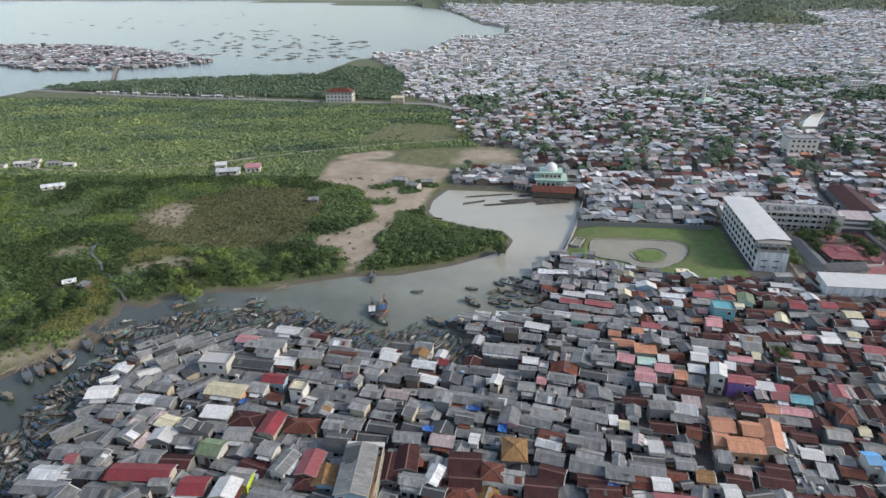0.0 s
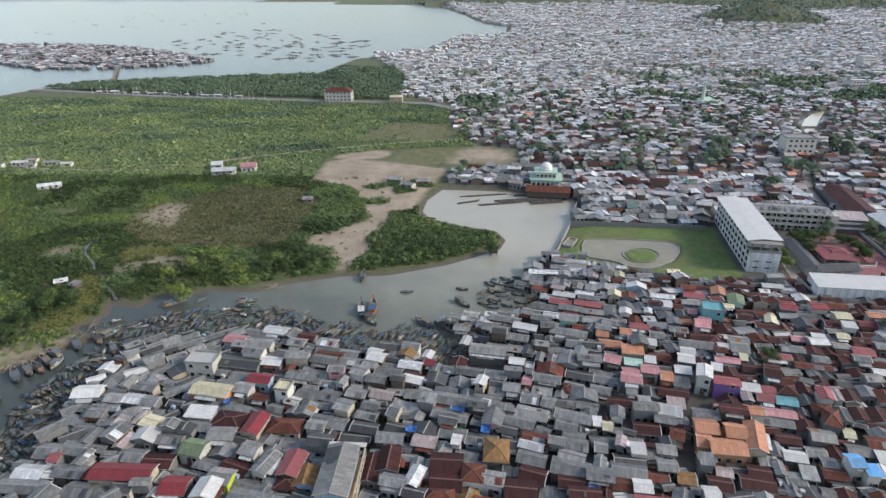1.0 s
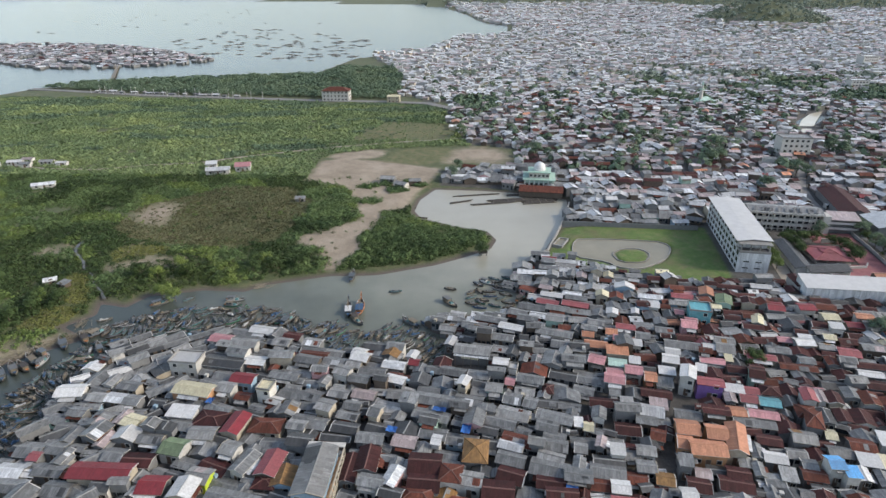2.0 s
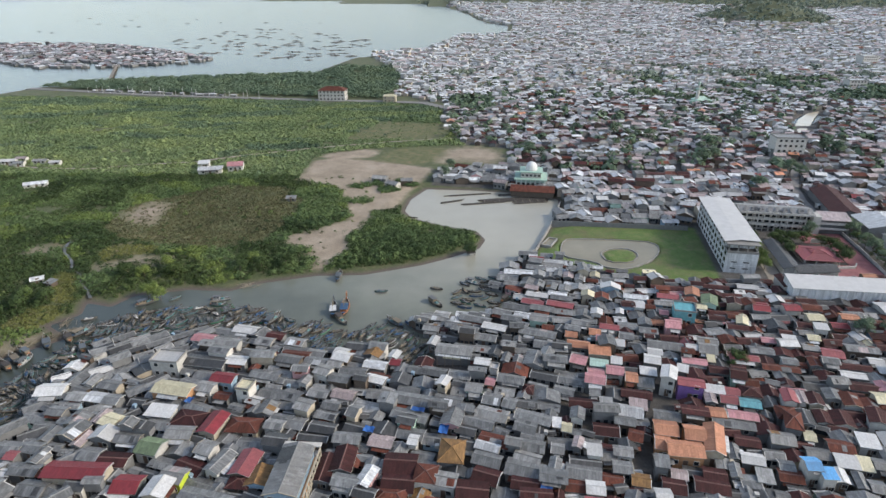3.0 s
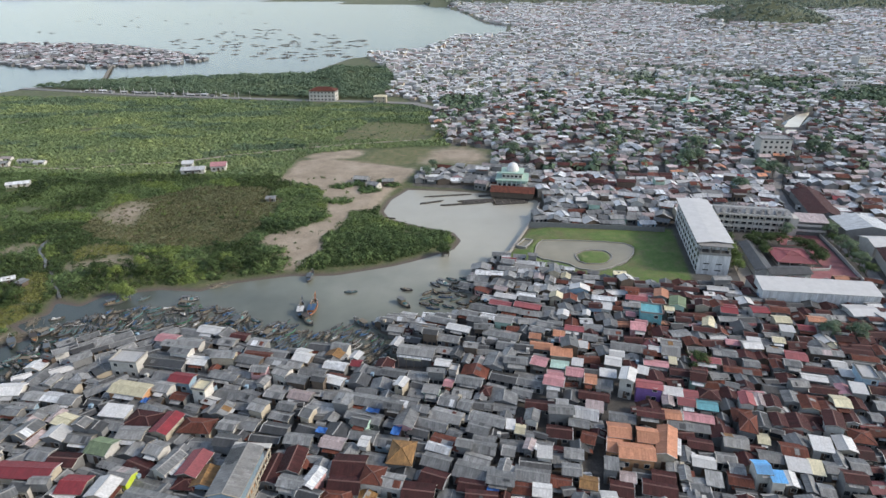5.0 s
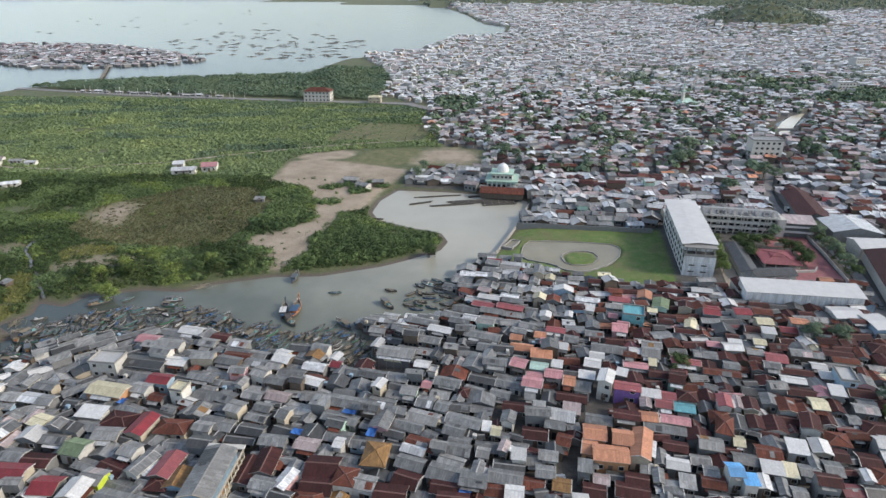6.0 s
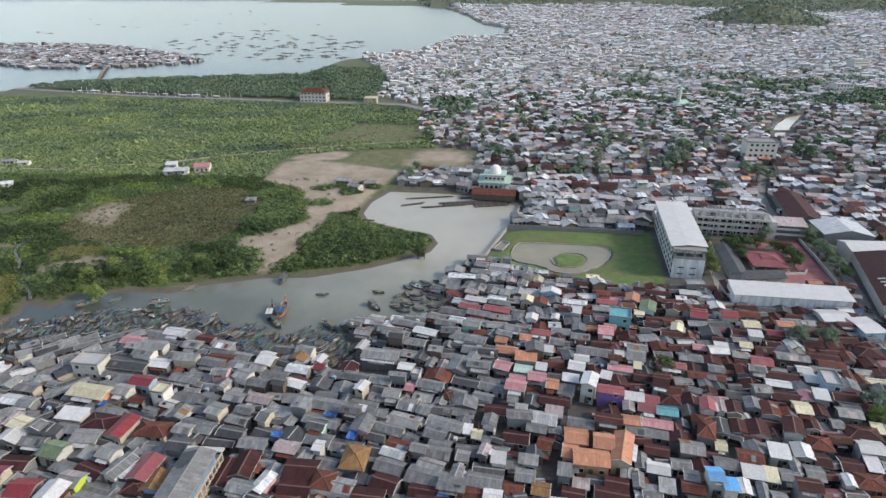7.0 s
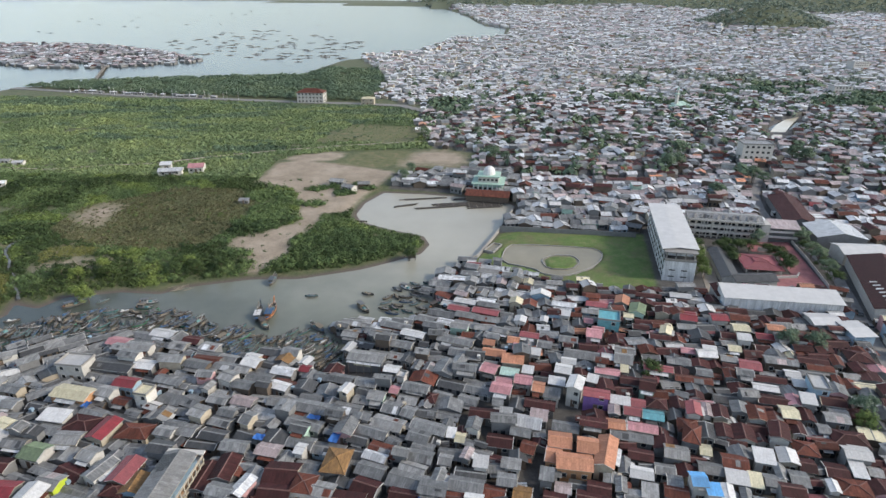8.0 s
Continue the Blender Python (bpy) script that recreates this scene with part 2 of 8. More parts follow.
GROUND = ground_material()
WATER = water_material()
LEAF = leaf_material("mangrove_leaves", (0.072, 0.111, 0.043), (0.097, 0.141, 0.054), (0.127, 0.171, 0.067))
# Far leaves: grey-green lightened in the colour to imitate haze.
FAR_LEAF = leaf_material("dusty_leaves", (0.17, 0.2, 0.155), (0.19, 0.225, 0.175), (0.21, 0.245, 0.19), haze_sheen=0.6)
CANOPY_DARK = leaf_material("blue_green_leaves", (0.098, 0.145, 0.088), (0.118, 0.166, 0.098), (0.14, 0.188, 0.11), haze_sheen=0.12)
CANOPY = leaf_material("canopy_leaves", (0.15, 0.2, 0.09), (0.176, 0.228, 0.102), (0.205, 0.25, 0.112), haze_sheen=0.2)
LEAF_DARK = leaf_material("tree_leaves", (0.09, 0.13, 0.085), (0.115, 0.16, 0.1), (0.15, 0.195, 0.125), haze_sheen=0.12)
LEAF_LIGHT = leaf_material("bright_leaves", (0.09, 0.13, 0.036), (0.13, 0.175, 0.05), (0.175, 0.215, 0.066))
BARK = plain_material("bark", (0.13, 0.1, 0.075), 0.9)


# ---- building blocks ----
def mesh_of(name, verts, faces, mats, index=None, smooth=False):
    me = bpy.data.meshes.new(name)
    me.from_pydata(verts, [], faces)
    for m in mats:
        me.materials.append(m)
    if index is not None:
        me.polygons.foreach_set("material_index", index)
    if smooth:
        me.polygons.foreach_set("use_smooth", [True] * len(faces))
    me.update()
    return me


def piece(name, me, parent=None, label="", m=None):
    ob = new(name, me)
    if parent is not None:
        ob.parent = parent
    if m is not None:
        ob.matrix_basis = m
    if label:
        tagged(ob, label)
    return ob


class Solid:
    """Collects boxes, slabs and tubes into one mesh."""

    def __init__(self):
        self.v, self.f, self.i = [], [], []

    def hexa(self, p, mat=0):
        """Eight corners: lower ring of four, upper ring of four, both counter-clockwise from above."""
        o = len(self.v)
        self.v += [tuple(q) for q in p]
        self.f += [(o + 3, o + 2, o + 1, o), (o + 4, o + 5, o + 6, o + 7)] + [(o + k, o + (k + 1) % 4, o + 4 + (k + 1) % 4, o + 4 + k) for k in range(4)]
        self.i += [mat] * 6
        return self

    def box(self, x0, y0, z0, x1, y1, z1, mat=0):
        return self.hexa([(x0, y0, z0), (x1, y0, z0), (x1, y1, z0), (x0, y1, z0), (x0, y0, z1), (x1, y0, z1), (x1, y1, z1), (x0, y1, z1)], mat)

    def slab(self, a, b, c, d, thick, mat=0):
        """A sheet through four corners (counter-clockwise from above) with a thickness downwards."""
        up = [Vector(q) for q in (a, b, c, d)]
        return self.hexa([(q.x, q.y, q.z - thick) for q in up] + [tuple(q) for q in up], mat)

    def tube(self, a, b, r0, r1, sides=6, mat=0):
        a, b = Vector(a), Vector(b)
        q = (b - a).to_track_quat("Z", "Y")
        o = len(self.v)
        for c, r in ((a, r0), (b, r1)):
            for k in range(sides):
                t = 2 * math.pi * k / sides
                self.v.append(tuple(c + q @ Vector((r * math.cos(t), r * math.sin(t), 0))))
        self.f += [(o + k, o + (k + 1) % sides, o + sides + (k + 1) % sides, o + sides + k) for k in range(sides)]
        self.f += [tuple(o + k for k in reversed(range(sides))), tuple(o + sides + k for k in range(sides))]
        self.i += [mat] * (sides + 2)
        return self

    def poly(self, pts, mat=0):
        o = len(self.v)
        self.v += [tuple(q) for q in pts]
        self.f.append(tuple(range(o, o + len(pts))))
        self.i.append(mat)
        return self

    def mesh(self, name, *mats, smooth=False):
        return mesh_of(name, self.v, self.f, mats, self.i, smooth)


def inside(poly, x, y):
    """Whether points lie in a polygon (arrays)."""
    hit = np.zeros(np.shape(x), bool)
    for (ax, ay), (bx, by) in zip(poly, poly[1:] + poly[:1]):
        hit ^= ((ay > y) != (by > y)) & (x < (bx - ax) * (y - ay) / (by - ay + 1e-12) + ax)
    return hit


def away(poly, x, y):
    """Signed distance to a polygon: positive outside."""
    best = np.full(np.shape(x), 1e9)
    for (ax, ay), (bx, by) in zip(poly, poly[1:] + poly[:1]):
        dx, dy = bx - ax, by - ay
        t = np.clip(((x - ax) * dx + (y - ay) * dy) / (dx * dx + dy * dy + 1e-9), 0, 1)
        best = np.minimum(best, (x - ax - t * dx) ** 2 + (y - ay - t * dy) ** 2)
    return np.where(inside(poly, x, y), -1, 1) * np.sqrt(best)


# ---- the lie of the land ----
def rounded(ring, times=2):
    """Cut a ring's corners, so that it bends softly."""
    for _ in range(times):
        ring = [(a[0] * (1 - k) + b[0] * k, a[1] * (1 - k) + b[1] * k) for a, b in zip(ring, ring[1:] + ring[:1]) for k in (0.22, 0.78)]
    return ring


NORTH_BANK = [(-170, 100), (-148, 122), (-127, 142), (-122, 149), (-114, 156), (-107, 162), (-118, 169), (-111, 177), (-114, 186), (-103, 183), (-99, 191), (-80, 196), (-65, 195), (-60, 200), (-36, 208), (-18, 209), (4, 218), (15, 225), (27, 234), (30, 243), (27, 252), (10, 260), (-4, 269), (-8, 279), (-6, 296), (2, 314), (26, 312), (65, 305), (72, 296)]
SOUTH_BANK = [(70, 279), (62, 258), (51, 231), (44, 224), (36, 209), (34, 196), (39, 191), (42, 184), (27, 176), (13, 178), (3, 174), (5, 168), (13, 163), (11, 148), (3, 146), (-4, 155), (-14, 152), (-23, 152), (-32, 155), (-44, 165), (-55, 163.5), (-69, 161.5), (-81, 160.5), (-89, 157), (-90.5, 152), (-92, 145), (-92.5, 138), (-94, 130), (-94, 125), (-91, 117), (-92, 111), (-93, 102), (-94, 94), (-96, 60), (-210, 40)]
RIVER = NORTH_BANK + SOUTH_BANK
SEA = [(-1500, 560), (-600, 590), (-438, 609), (-421, 636), (-431, 660), (-389, 678), (-346, 695), (-254, 730), (-161, 742), (-148, 805), (-140, 864), (-122, 954), (-40, 1027), (15, 1274), (122, 1342), (162, 1601), (93, 1810), (69, 2187), (-16, 2883), (-167, 3339), (-612, 3543), (-1117, 3900), (-1700, 4280), (-4890, 4290), (-4890, 560)]
CREEK = [(-113.2, 186.9), (-117.6, 193.0), (-122.9, 198.6), (-127.6, 206.0), (-133.9, 211.4), (-138.6, 218.6), (-146.1, 226.6), (-148.6, 231.3), (-150, 238), (-148.6, 238), (-147.2, 231.2), (-144.8, 226.2), (-137.0, 218.2), (-132.6, 210.6), (-126.0, 205.0), (-121.6, 198.0), (-116.2, 192.6), (-111.8, 186.9)]
POND = [(63, 237), (67, 243), (99.7, 240), (104, 235.5), (102, 228), (96, 219.5), (84, 211.6), (76, 214), (74, 218.4), (60.5, 224)]
ISLET = [(77, 227), (83, 232), (91, 231.4), (93, 225), (88, 218), (78.4, 218.6)]
BASIN = [(54.2, 235.5), (58.6, 243), (62, 241.8), (57.9, 233.7)]
POND, ISLET = rounded(POND, 1), rounded(ISLET, 1)
FAR_POND = [(272.0, 444.7), (280.7, 467.2), (296.6, 492.2), (315.1, 515.0), (333.3, 527.4), (321.8, 510.6), (307.8, 490.4), (293.9, 469.6), (281.9, 452.2)]
SCHOOL_LAWN = [(61, 256.5), (126, 255), (117, 203), (106, 200), (87, 204), (69, 213), (50, 226)]
SANDS = [
    [(-71, 324), (-70, 365), (-54, 372), (-20, 360), (5, 348), (-1, 325), (-7, 305), (-12, 279), (-23, 275), (-23, 257), (-31, 243), (-26, 231), (-34, 211), (-40, 211), (-38, 220), (-53, 231), (-56, 243), (-43, 253), (-32, 264), (-36, 287), (-47, 315)],
    [(-70, 379), (-42, 393), (-30, 389), (-36, 372), (-60, 367)],
    [(-143, 266), (-138, 290), (-124, 284), (-121, 255), (-130, 257)],
    [(14, 396), (34, 402), (46, 390), (52, 372), (40, 358), (22, 364), (4, 358), (8, 378)],
    [(-166, 120), (-130, 146), (-107, 162), (-112, 166), (-138, 152), (-170, 132)],
    [(-162, 222), (-161, 230.3), (-154.1, 236.3), (-150, 234.6), (-151, 230.4), (-150.7, 224.6)],
    [(-127, 212.9), (-119, 217.3), (-113, 221.7), (-101.1, 224), (-96.5, 220.5), (-99.1, 210), (-103, 213), (-112, 213), (-117.4, 208.9), (-122, 206.9)],
]
MEADOWS = [
    [(-143, 252), (-130, 241), (-104, 233), (-84, 229), (-66, 236), (-59, 262), (-60, 290), (-75, 312), (-110, 314), (-128, 296), (-145, 280)],
    [(-35, 362), (-26, 384), (-18, 396), (8, 400), (18, 385), (10, 366), (-8, 356)],
    [(-60, 420), (10, 420), (20, 470), (-40, 480)],
    [(-131, 165), (-129, 177), (-124, 181), (-117, 180.5), (-116, 174), (-120, 165)],
    [(-135.6, 199.6), (-135, 206.7), (-129.5, 206.8), (-123.5, 197.4), (-117, 184), (-121.4, 182), (-128.5, 186.5)],
    [(-128.9, 222), (-130.4, 230.5), (-120.7, 234), (-107.7, 231.6), (-106, 225), (-118, 221), (-122.9, 216)],
]
HOUSE_EDGE = [(-95.5, 60), (-94.7, 95), (-94.5, 103), (-93, 111), (-92, 117), (-95, 125), (-95.4, 130), (-93.6, 138), (-93, 145), (-91.7, 153), (-90, 158.4), (-81, 162), (-69, 163), (-55, 165), (-44, 166.4), (-32, 156.5), (-23, 153.4), (-14, 153.4), (-4, 156.5), (2.6, 147), (10, 149), (12, 162), (3, 167.5), (1, 173), (12.6, 177), (26.7, 175), (40, 184.5), (36, 191), (30, 195), (33, 207), (42, 220)]
TOWN_NEAR = HOUSE_EDGE + [(50, 229), (69, 214), (87, 205), (106, 201), (230, 201), (230, 60)]
TOWN = HOUSE_EDGE[::-1] + [(900, 60), (4800, 2500), (4800, 4800), (-400, 4800), (-167, 3360), (-5, 2883), (80, 2187), (105, 1810), (175, 1601), (135, 1342), (28, 1274), (-30, 1027), (-110, 954), (-60, 800), (-40, 700), (-40, 600), (10, 560), (10, 470), (25, 410), (55, 395), (50, 355), (5, 345), (5, 318), (30, 314), (65, 307), (74, 297), (70, 279), (62, 258), (51, 231), (44, 225)]
HILLS = ((800, 1640, 62, 125, 150), (700, 3300, 90, 700, 400), (1900, 3000, 120, 800, 600))


def land_height(x, y):
    """Height of the ground over the water, for arrays."""
    x, y = np.asarray(x, float), np.asarray(y, float)
    d = np.minimum(away(RIVER, x, y), away(SEA, x, y))
    d = np.minimum(d, away(CREEK, x, y) * 2)
    d = np.minimum(d, np.maximum(away(POND, x, y), -away(ISLET, x, y)) * 14)
    d = np.minimum(d, np.minimum(away(BASIN, x, y), away(FAR_POND, x, y)) * 14)
    z = np.clip(0.12 + 0.13 * d, -1.5, 1.25)
    for hx, hy, hz, sx, sy in HILLS:
        z = z + np.where(d > 20, hz * np.exp(-((x - hx) / sx) ** 2 - ((y - hy) / sy) ** 2), 0)
    return z


def grow(a, b, step, end, rate):
    out = list(np.arange(a, b, step))
    while out[-1] < end:
        step *= rate
        out.append(out[-1] + step)
    return out


def spread(lo, a, b, step, hi, rate=1.12):
    right = grow(a, b, step, hi, rate)
    left = [a - (v - b) for v in grow(b, b + 0.1, step, b + a - lo, rate)[1:]]
    return np.array(sorted(left) + right)


def build_ground():
    xs, ys = spread(-4900, -170, 160, 1.5, 4900), spread(-600, 110, 330, 1.5, 4950)
    gx, gy = np.meshgrid(xs, ys)
    gz = land_height(gx, gy)
    ny, nx = gx.shape
    verts = np.stack([gx, gy, gz], -1).reshape(-1, 3)
    k = (np.arange(ny - 1)[:, None] * nx + np.arange(nx - 1)).ravel()
    faces = np.stack([k, k + 1, k + nx + 1, k + nx], -1)
    me = mesh_of("ground", verts.tolist(), faces.tolist(), [GROUND], smooth=True)
    fx, fy = gx.ravel(), gy.ravel()
    soft = lambda polys, w: np.max([np.clip(0.5 - away(p, fx, fy) / w, 0, 1) for p in polys], axis=0)
    cover = np.ones((len(fx), 4), np.float32)
    lawn = np.maximum(soft([SCHOOL_LAWN], 2.0), soft([ISLET], 1.0))
    cover[:, 0] = np.maximum(soft(SANDS[:2], 7), 0.8 * soft([SANDS[2], SANDS[3], SANDS[4], SANDS[5], SANDS[6]], 16))
    cover[:, 1] = soft(MEADOWS, 14)
    cover[:, 3] = lawn
    wooded = np.max([hz * np.exp(-((fx - hx) / sx) ** 2 - ((fy - hy) / sy) ** 2) for hx, hy, hz, sx, sy in HILLS], axis=0)
    cover[:, 2] = np.minimum(soft([TOWN], 4), 1 - lawn) * (wooded < 12)
    att = me.color_attributes.new("cover", "FLOAT_COLOR", "POINT")
    att.data.foreach_set("color", cover.ravel())
    tagged(new("ground", me), "muddy earth, bare sand, lawn and paved town ground", "ground", kind="structure")
    s = Solid().poly([(-5000, -600, 0), (5000, -600, 0), (5000, 5000, 0), (-5000, 5000, 0)])
    tagged(new("water", s.mesh("water", WATER)), "calm murky grey-green river and bay water", "water", kind="structure")


build_ground()


# ---- houses ----
FOOT = []  # centres, half sizes and turn of what already stands


def corners(x, y, w, d, a):
    c, s = math.cos(a), math.sin(a)
    return [(x + c * u - s * v, y + s * u + c * v) for u, v in ((-w / 2, -d / 2), (w / 2, -d / 2), (w / 2, d / 2), (-w / 2, d / 2))]


def clash(x, y, w, d, a, slack=0.85):
    p = corners(x, y, w * slack, d * slack, a)
    r = math.hypot(w, d) / 2
    for q, qx, qy, qr in FOOT:
        if (qx - x) ** 2 + (qy - y) ** 2 > (r + qr) ** 2:
            continue
        apart = False
        for ring in (p, q):
            for (ax, ay), (bx, by) in zip(ring, ring[1:] + ring[:1]):
                nx, ny = by - ay, ax - bx
                if max(nx * u + ny * v for u, v in p) < min(nx * u + ny * v for u, v in q) or max(nx * u + ny * v for u, v in q) < min(nx * u + ny * v for u, v in p):
                    apart = True
                    break
            if apart:
                break
        if not apart:
            return True
    return False


def claim(x, y, w, d, a, slack=0.9):
    FOOT.append((corners(x, y, w * slack, d * slack, a), x, y, math.hypot(w, d) / 2))


def roof_parts(kind, w, d, h, rise, over=0.45):
    """The pieces of a roof over w by d walls of height h, as (name, Solid, is it trim); ridges run along x."""
    x, y = w / 2 + over * 0.8, d / 2 + over
    lo, top = h - over * rise / (d / 2) + 0.06, h + rise + 0.06
    out = []
    if kind == "gable":
        out.append(("roof_slope", Solid().slab((-x, -y, lo), (x, -y, lo), (x, 0, top), (-x, 0, top), 0.16), False))
        out.append(("roof_slope", Solid().slab((x, y, lo), (-x, y, lo), (-x, 0, top - 0.005), (x, 0, top - 0.005), 0.16), False))
        out.append(("ridge_cap", Solid().hexa([(-x, -0.2, top - 0.05), (x, -0.2, top - 0.05), (x, 0.2, top - 0.05), (-x, 0.2, top - 0.05), (-x, -0.05, top + 0.07), (x, -0.05, top + 0.07), (x, 0.05, top + 0.07), (-x, 0.05, top + 0.07)]), True))
    elif kind == "hip":
        e = max(0.1, x - y)
        ring = [(-x, -y, lo), (x, -y, lo), (x, y, lo), (-x, y, lo)]
        l, r = (-e, 0, top), (e, 0, top)
        for pts in ((ring[0], ring[1], r, l), (ring[2], ring[3], l, r), (ring[1], ring[2], r), (ring[3], ring[0], l)):
            s = Solid().poly(pts).poly([(q[0], q[1], q[2] - 0.1) for q in reversed(pts)])
            for p, q in zip(pts, pts[1:] + pts[:1]):
                s.poly([(p[0], p[1], p[2] - 0.1), (q[0], q[1], q[2] - 0.1), q, p])
            out.append(("roof_slope", s, False))
        out.append(("ridge_cap", Solid().tube(l, r, 0.16, 0.16, 5), True))
        out += [("ridge_cap", Solid().tube(p, q, 0.13, 0.13, 5), True) for p, q in zip(ring, (l, r, r, l))]
    elif kind == "shed":
        out.append(("roof_slope", Solid().slab((-x, -y, h + 0.02), (x, -y, h + 0.02), (x, y, h + rise + 0.06), (-x, y, h + rise + 0.06), 0.14), False))
    else:
        a, c = w / 2 + 0.2, d / 2 + 0.2
        out.append(("roof_slab", Solid().box(-a, -c, h + 0.01, a, c, h + 0.2), False))
        for x0, y0, x1, y1 in ((-a, -c, a, -c + 0.2), (-a, c - 0.2, a, c), (-a, -c + 0.2, -a + 0.2, c - 0.2), (a - 0.2, -c + 0.2, a, c - 0.2)):
            out.append(("parapet", Solid().box(x0, y0, h + 0.2, x1, y1, h + 0.75), True))
    return out


def put_roof(top, kind, w, d, h, rise, col, rng, over=0.45, caps=True):
    cap = CONCRETE if kind == "flat" else TILE_RIDGE if col in ("brown", "rust") else RIDGE if col in ("grey", "dark", "pale") else ROOF[col]
    edge = rng.choice((WALL["white"], WALL["cream"], RIDGE, RIDGE, ROOF[col]))
    for name, s, trim in roof_parts(kind, w, d, h, rise, over):
        if trim and not caps and name == "ridge_cap":
            continue
        if name == "roof_slope" and kind in ("gable", "shed"):
            s.i[2:6] = [1] * 4  # the boards along eaves and gables
        piece(name, s.mesh(name, cap if trim else ROOF[col], edge), top)


def put_trim(top, w, d, h, rise, over, rng):
    """Pale boards along the gable edges, and an awning over the front."""
    x, y = w / 2 + over * 0.8, d / 2 + over
    lo, up = h - over * rise / (d / 2) + 0.1, h + rise + 0.1
    if rng.random() < 0.4:
        mat = rng.choice((WALL["pale"], WALL["pale"], WALL["white"], WALL["grey"], RIDGE, WALL["cream"]))
        for sx in (rng.choice((-1, 1)),):
            for sy in (-1, 1):
                a, c = (sx * x, sy * y, lo), (sx * x, 0, up)
                o = sx * 0.16
                q = [a, (a[0] - o, a[1], a[2]), (c[0] - o, c[1], c[2]), c]
                q = q if sx * sy > 0 else q[::-1]
                piece("bargeboard", Solid().slab(*q, 0.2).mesh("bargeboard", mat), top)
    if rng.random() < 0.5 and h > 2.0:
        e = rng.uniform(0.9, 1.7)
        a, c = -w / 2 + rng.uniform(0, 0.3) * w, w / 2 - rng.uniform(0, 0.3) * w
        z = h - 0.35
        piece("awning", Solid().slab((a, -d / 2 - e, z - e * 0.28), (c, -d / 2 - e, z - e * 0.28), (c, -d / 2 + 0.02, z), (a, -d / 2 + 0.02, z), 0.05).mesh("awning", ROOF[rng.choice(("pale", "white", "rust", "dark", "grey", "bleached"))]), top)


def put_patches(top, w, d, h, rise, rng):
    """Odd sheets laid over a gable roof's slopes."""
    for k in range(rng.choice((0, 0, 0, 0, 1, 1))):
        pw, pl, side = rng.uniform(0.8, 1.9), rng.uniform(1.0, 1.9), rng.choice((-1, -1, 1))
        u, v = rng.uniform(-w / 2 + pw, w / 2 - pw), rng.uniform(0.2, max(0.25, d / 2 - pl - 0.1))
        at = lambda uu, vv: (uu, side * vv, h + rise + 0.1 - rise * vv / (d / 2))
        q = [at(u, v + pl), at(u + pw, v + pl), at(u + pw, v), at(u, v)]
        q = q if side < 0 else [q[1], q[0], q[3], q[2]]
        piece("patch_sheet", Solid().slab(*q, 0.03).mesh("patch_sheet", ROOF[rng.choice(("pale", "grey", "grey", "rust", "dark", "pale"))]), top)
    if rng.random() < 0.45:
        # a renewed stretch of one slope, from the eaves up to the ridge
        pw, side = rng.uniform(0.2, 0.42) * w, rng.choice((-1, -1, 1))
        u = rng.uniform(-w / 2, w / 2 - pw)
        at = lambda uu, vv: (uu, side * vv, h + rise + 0.085 - rise * vv / (d / 2))
        q = [at(u, d / 2 + 0.42), at(u + pw, d / 2 + 0.42), at(u + pw, 0.12), at(u, 0.12)]
        q = q if side < 0 else [q[1], q[0], q[3], q[2]]
        piece("patch_sheet", Solid().slab(*q, 0.03).mesh("patch_sheet", ROOF[rng.choice(("pale", "pale", "bleached", "grey", "dark", "faded", "ochre"))]), top)


def wall_mesh(kind, w, d, h, rise, wall):
    s = Solid()
    b = -1.6
    x, y = w / 2, d / 2
    s.poly([(-x, -y, b), (x, -y, b), (x, -y, h), (-x, -y, h)])
    if kind == "gable":
        s.poly([(x, y, b), (-x, y, b), (-x, y, h), (x, y, h)])
        s.poly([(x, -y, b), (x, y, b), (x, y, h), (x, 0, h + rise), (x, -y, h)])
        s.poly([(-x, y, b), (-x, -y, b), (-x, -y, h), (-x, 0, h + rise), (-x, y, h)])
    elif kind == "shed":
        s.poly([(x, y, b), (-x, y, b), (-x, y, h + rise), (x, y, h + rise)])
        s.poly([(x, -y, b), (x, y, b), (x, y, h + rise), (x, -y, h)])
        s.poly([(-x, y, b), (-x, -y, b), (-x, -y, h), (-x, y, h + rise)])
    else:
        s.poly([(x, y, b), (-x, y, b), (-x, y, h), (x, y, h)])
        s.poly([(x, -y, b), (x, y, b), (x, y, h), (x, -y, h)])
        s.poly([(-x, y, b), (-x, -y, b), (-x, -y, h), (-x, y, h)])
        s.poly([(-x, -y, h), (x, -y, h), (x, y, h), (-x, y, h)])
    return s.mesh("wall", WALL[wall])


OPENING = {}


def opening(kind):
    """A window or door leaf with its frame, facing -y, shared by all houses."""
    if kind not in OPENING:
        w, h = (0.55, 0.55) if kind == "window" else (0.48, 1.03)
        v = []
        for a, c, y in ((w + 0.09, h + 0.09, 0.02), (w + 0.09, h + 0.09, -0.08), (w, h, -0.08), (w, h, -0.02)):
            v += [(-a, y, -c), (a, y, -c), (a, y, c), (-a, y, c)]
        f = [(k * 4 + j, k * 4 + (j + 1) % 4, k * 4 + 4 + (j + 1) % 4, k * 4 + 4 + j) for k in range(3) for j in range(4)] + [(12, 13, 14, 15)]
        OPENING[kind] = mesh_of(kind, v, f, [GLASS if kind == "window" else DOOR, WALL["white"] if kind == "window" else BAMBOO], [1] * 12 + [0])
    return OPENING[kind]


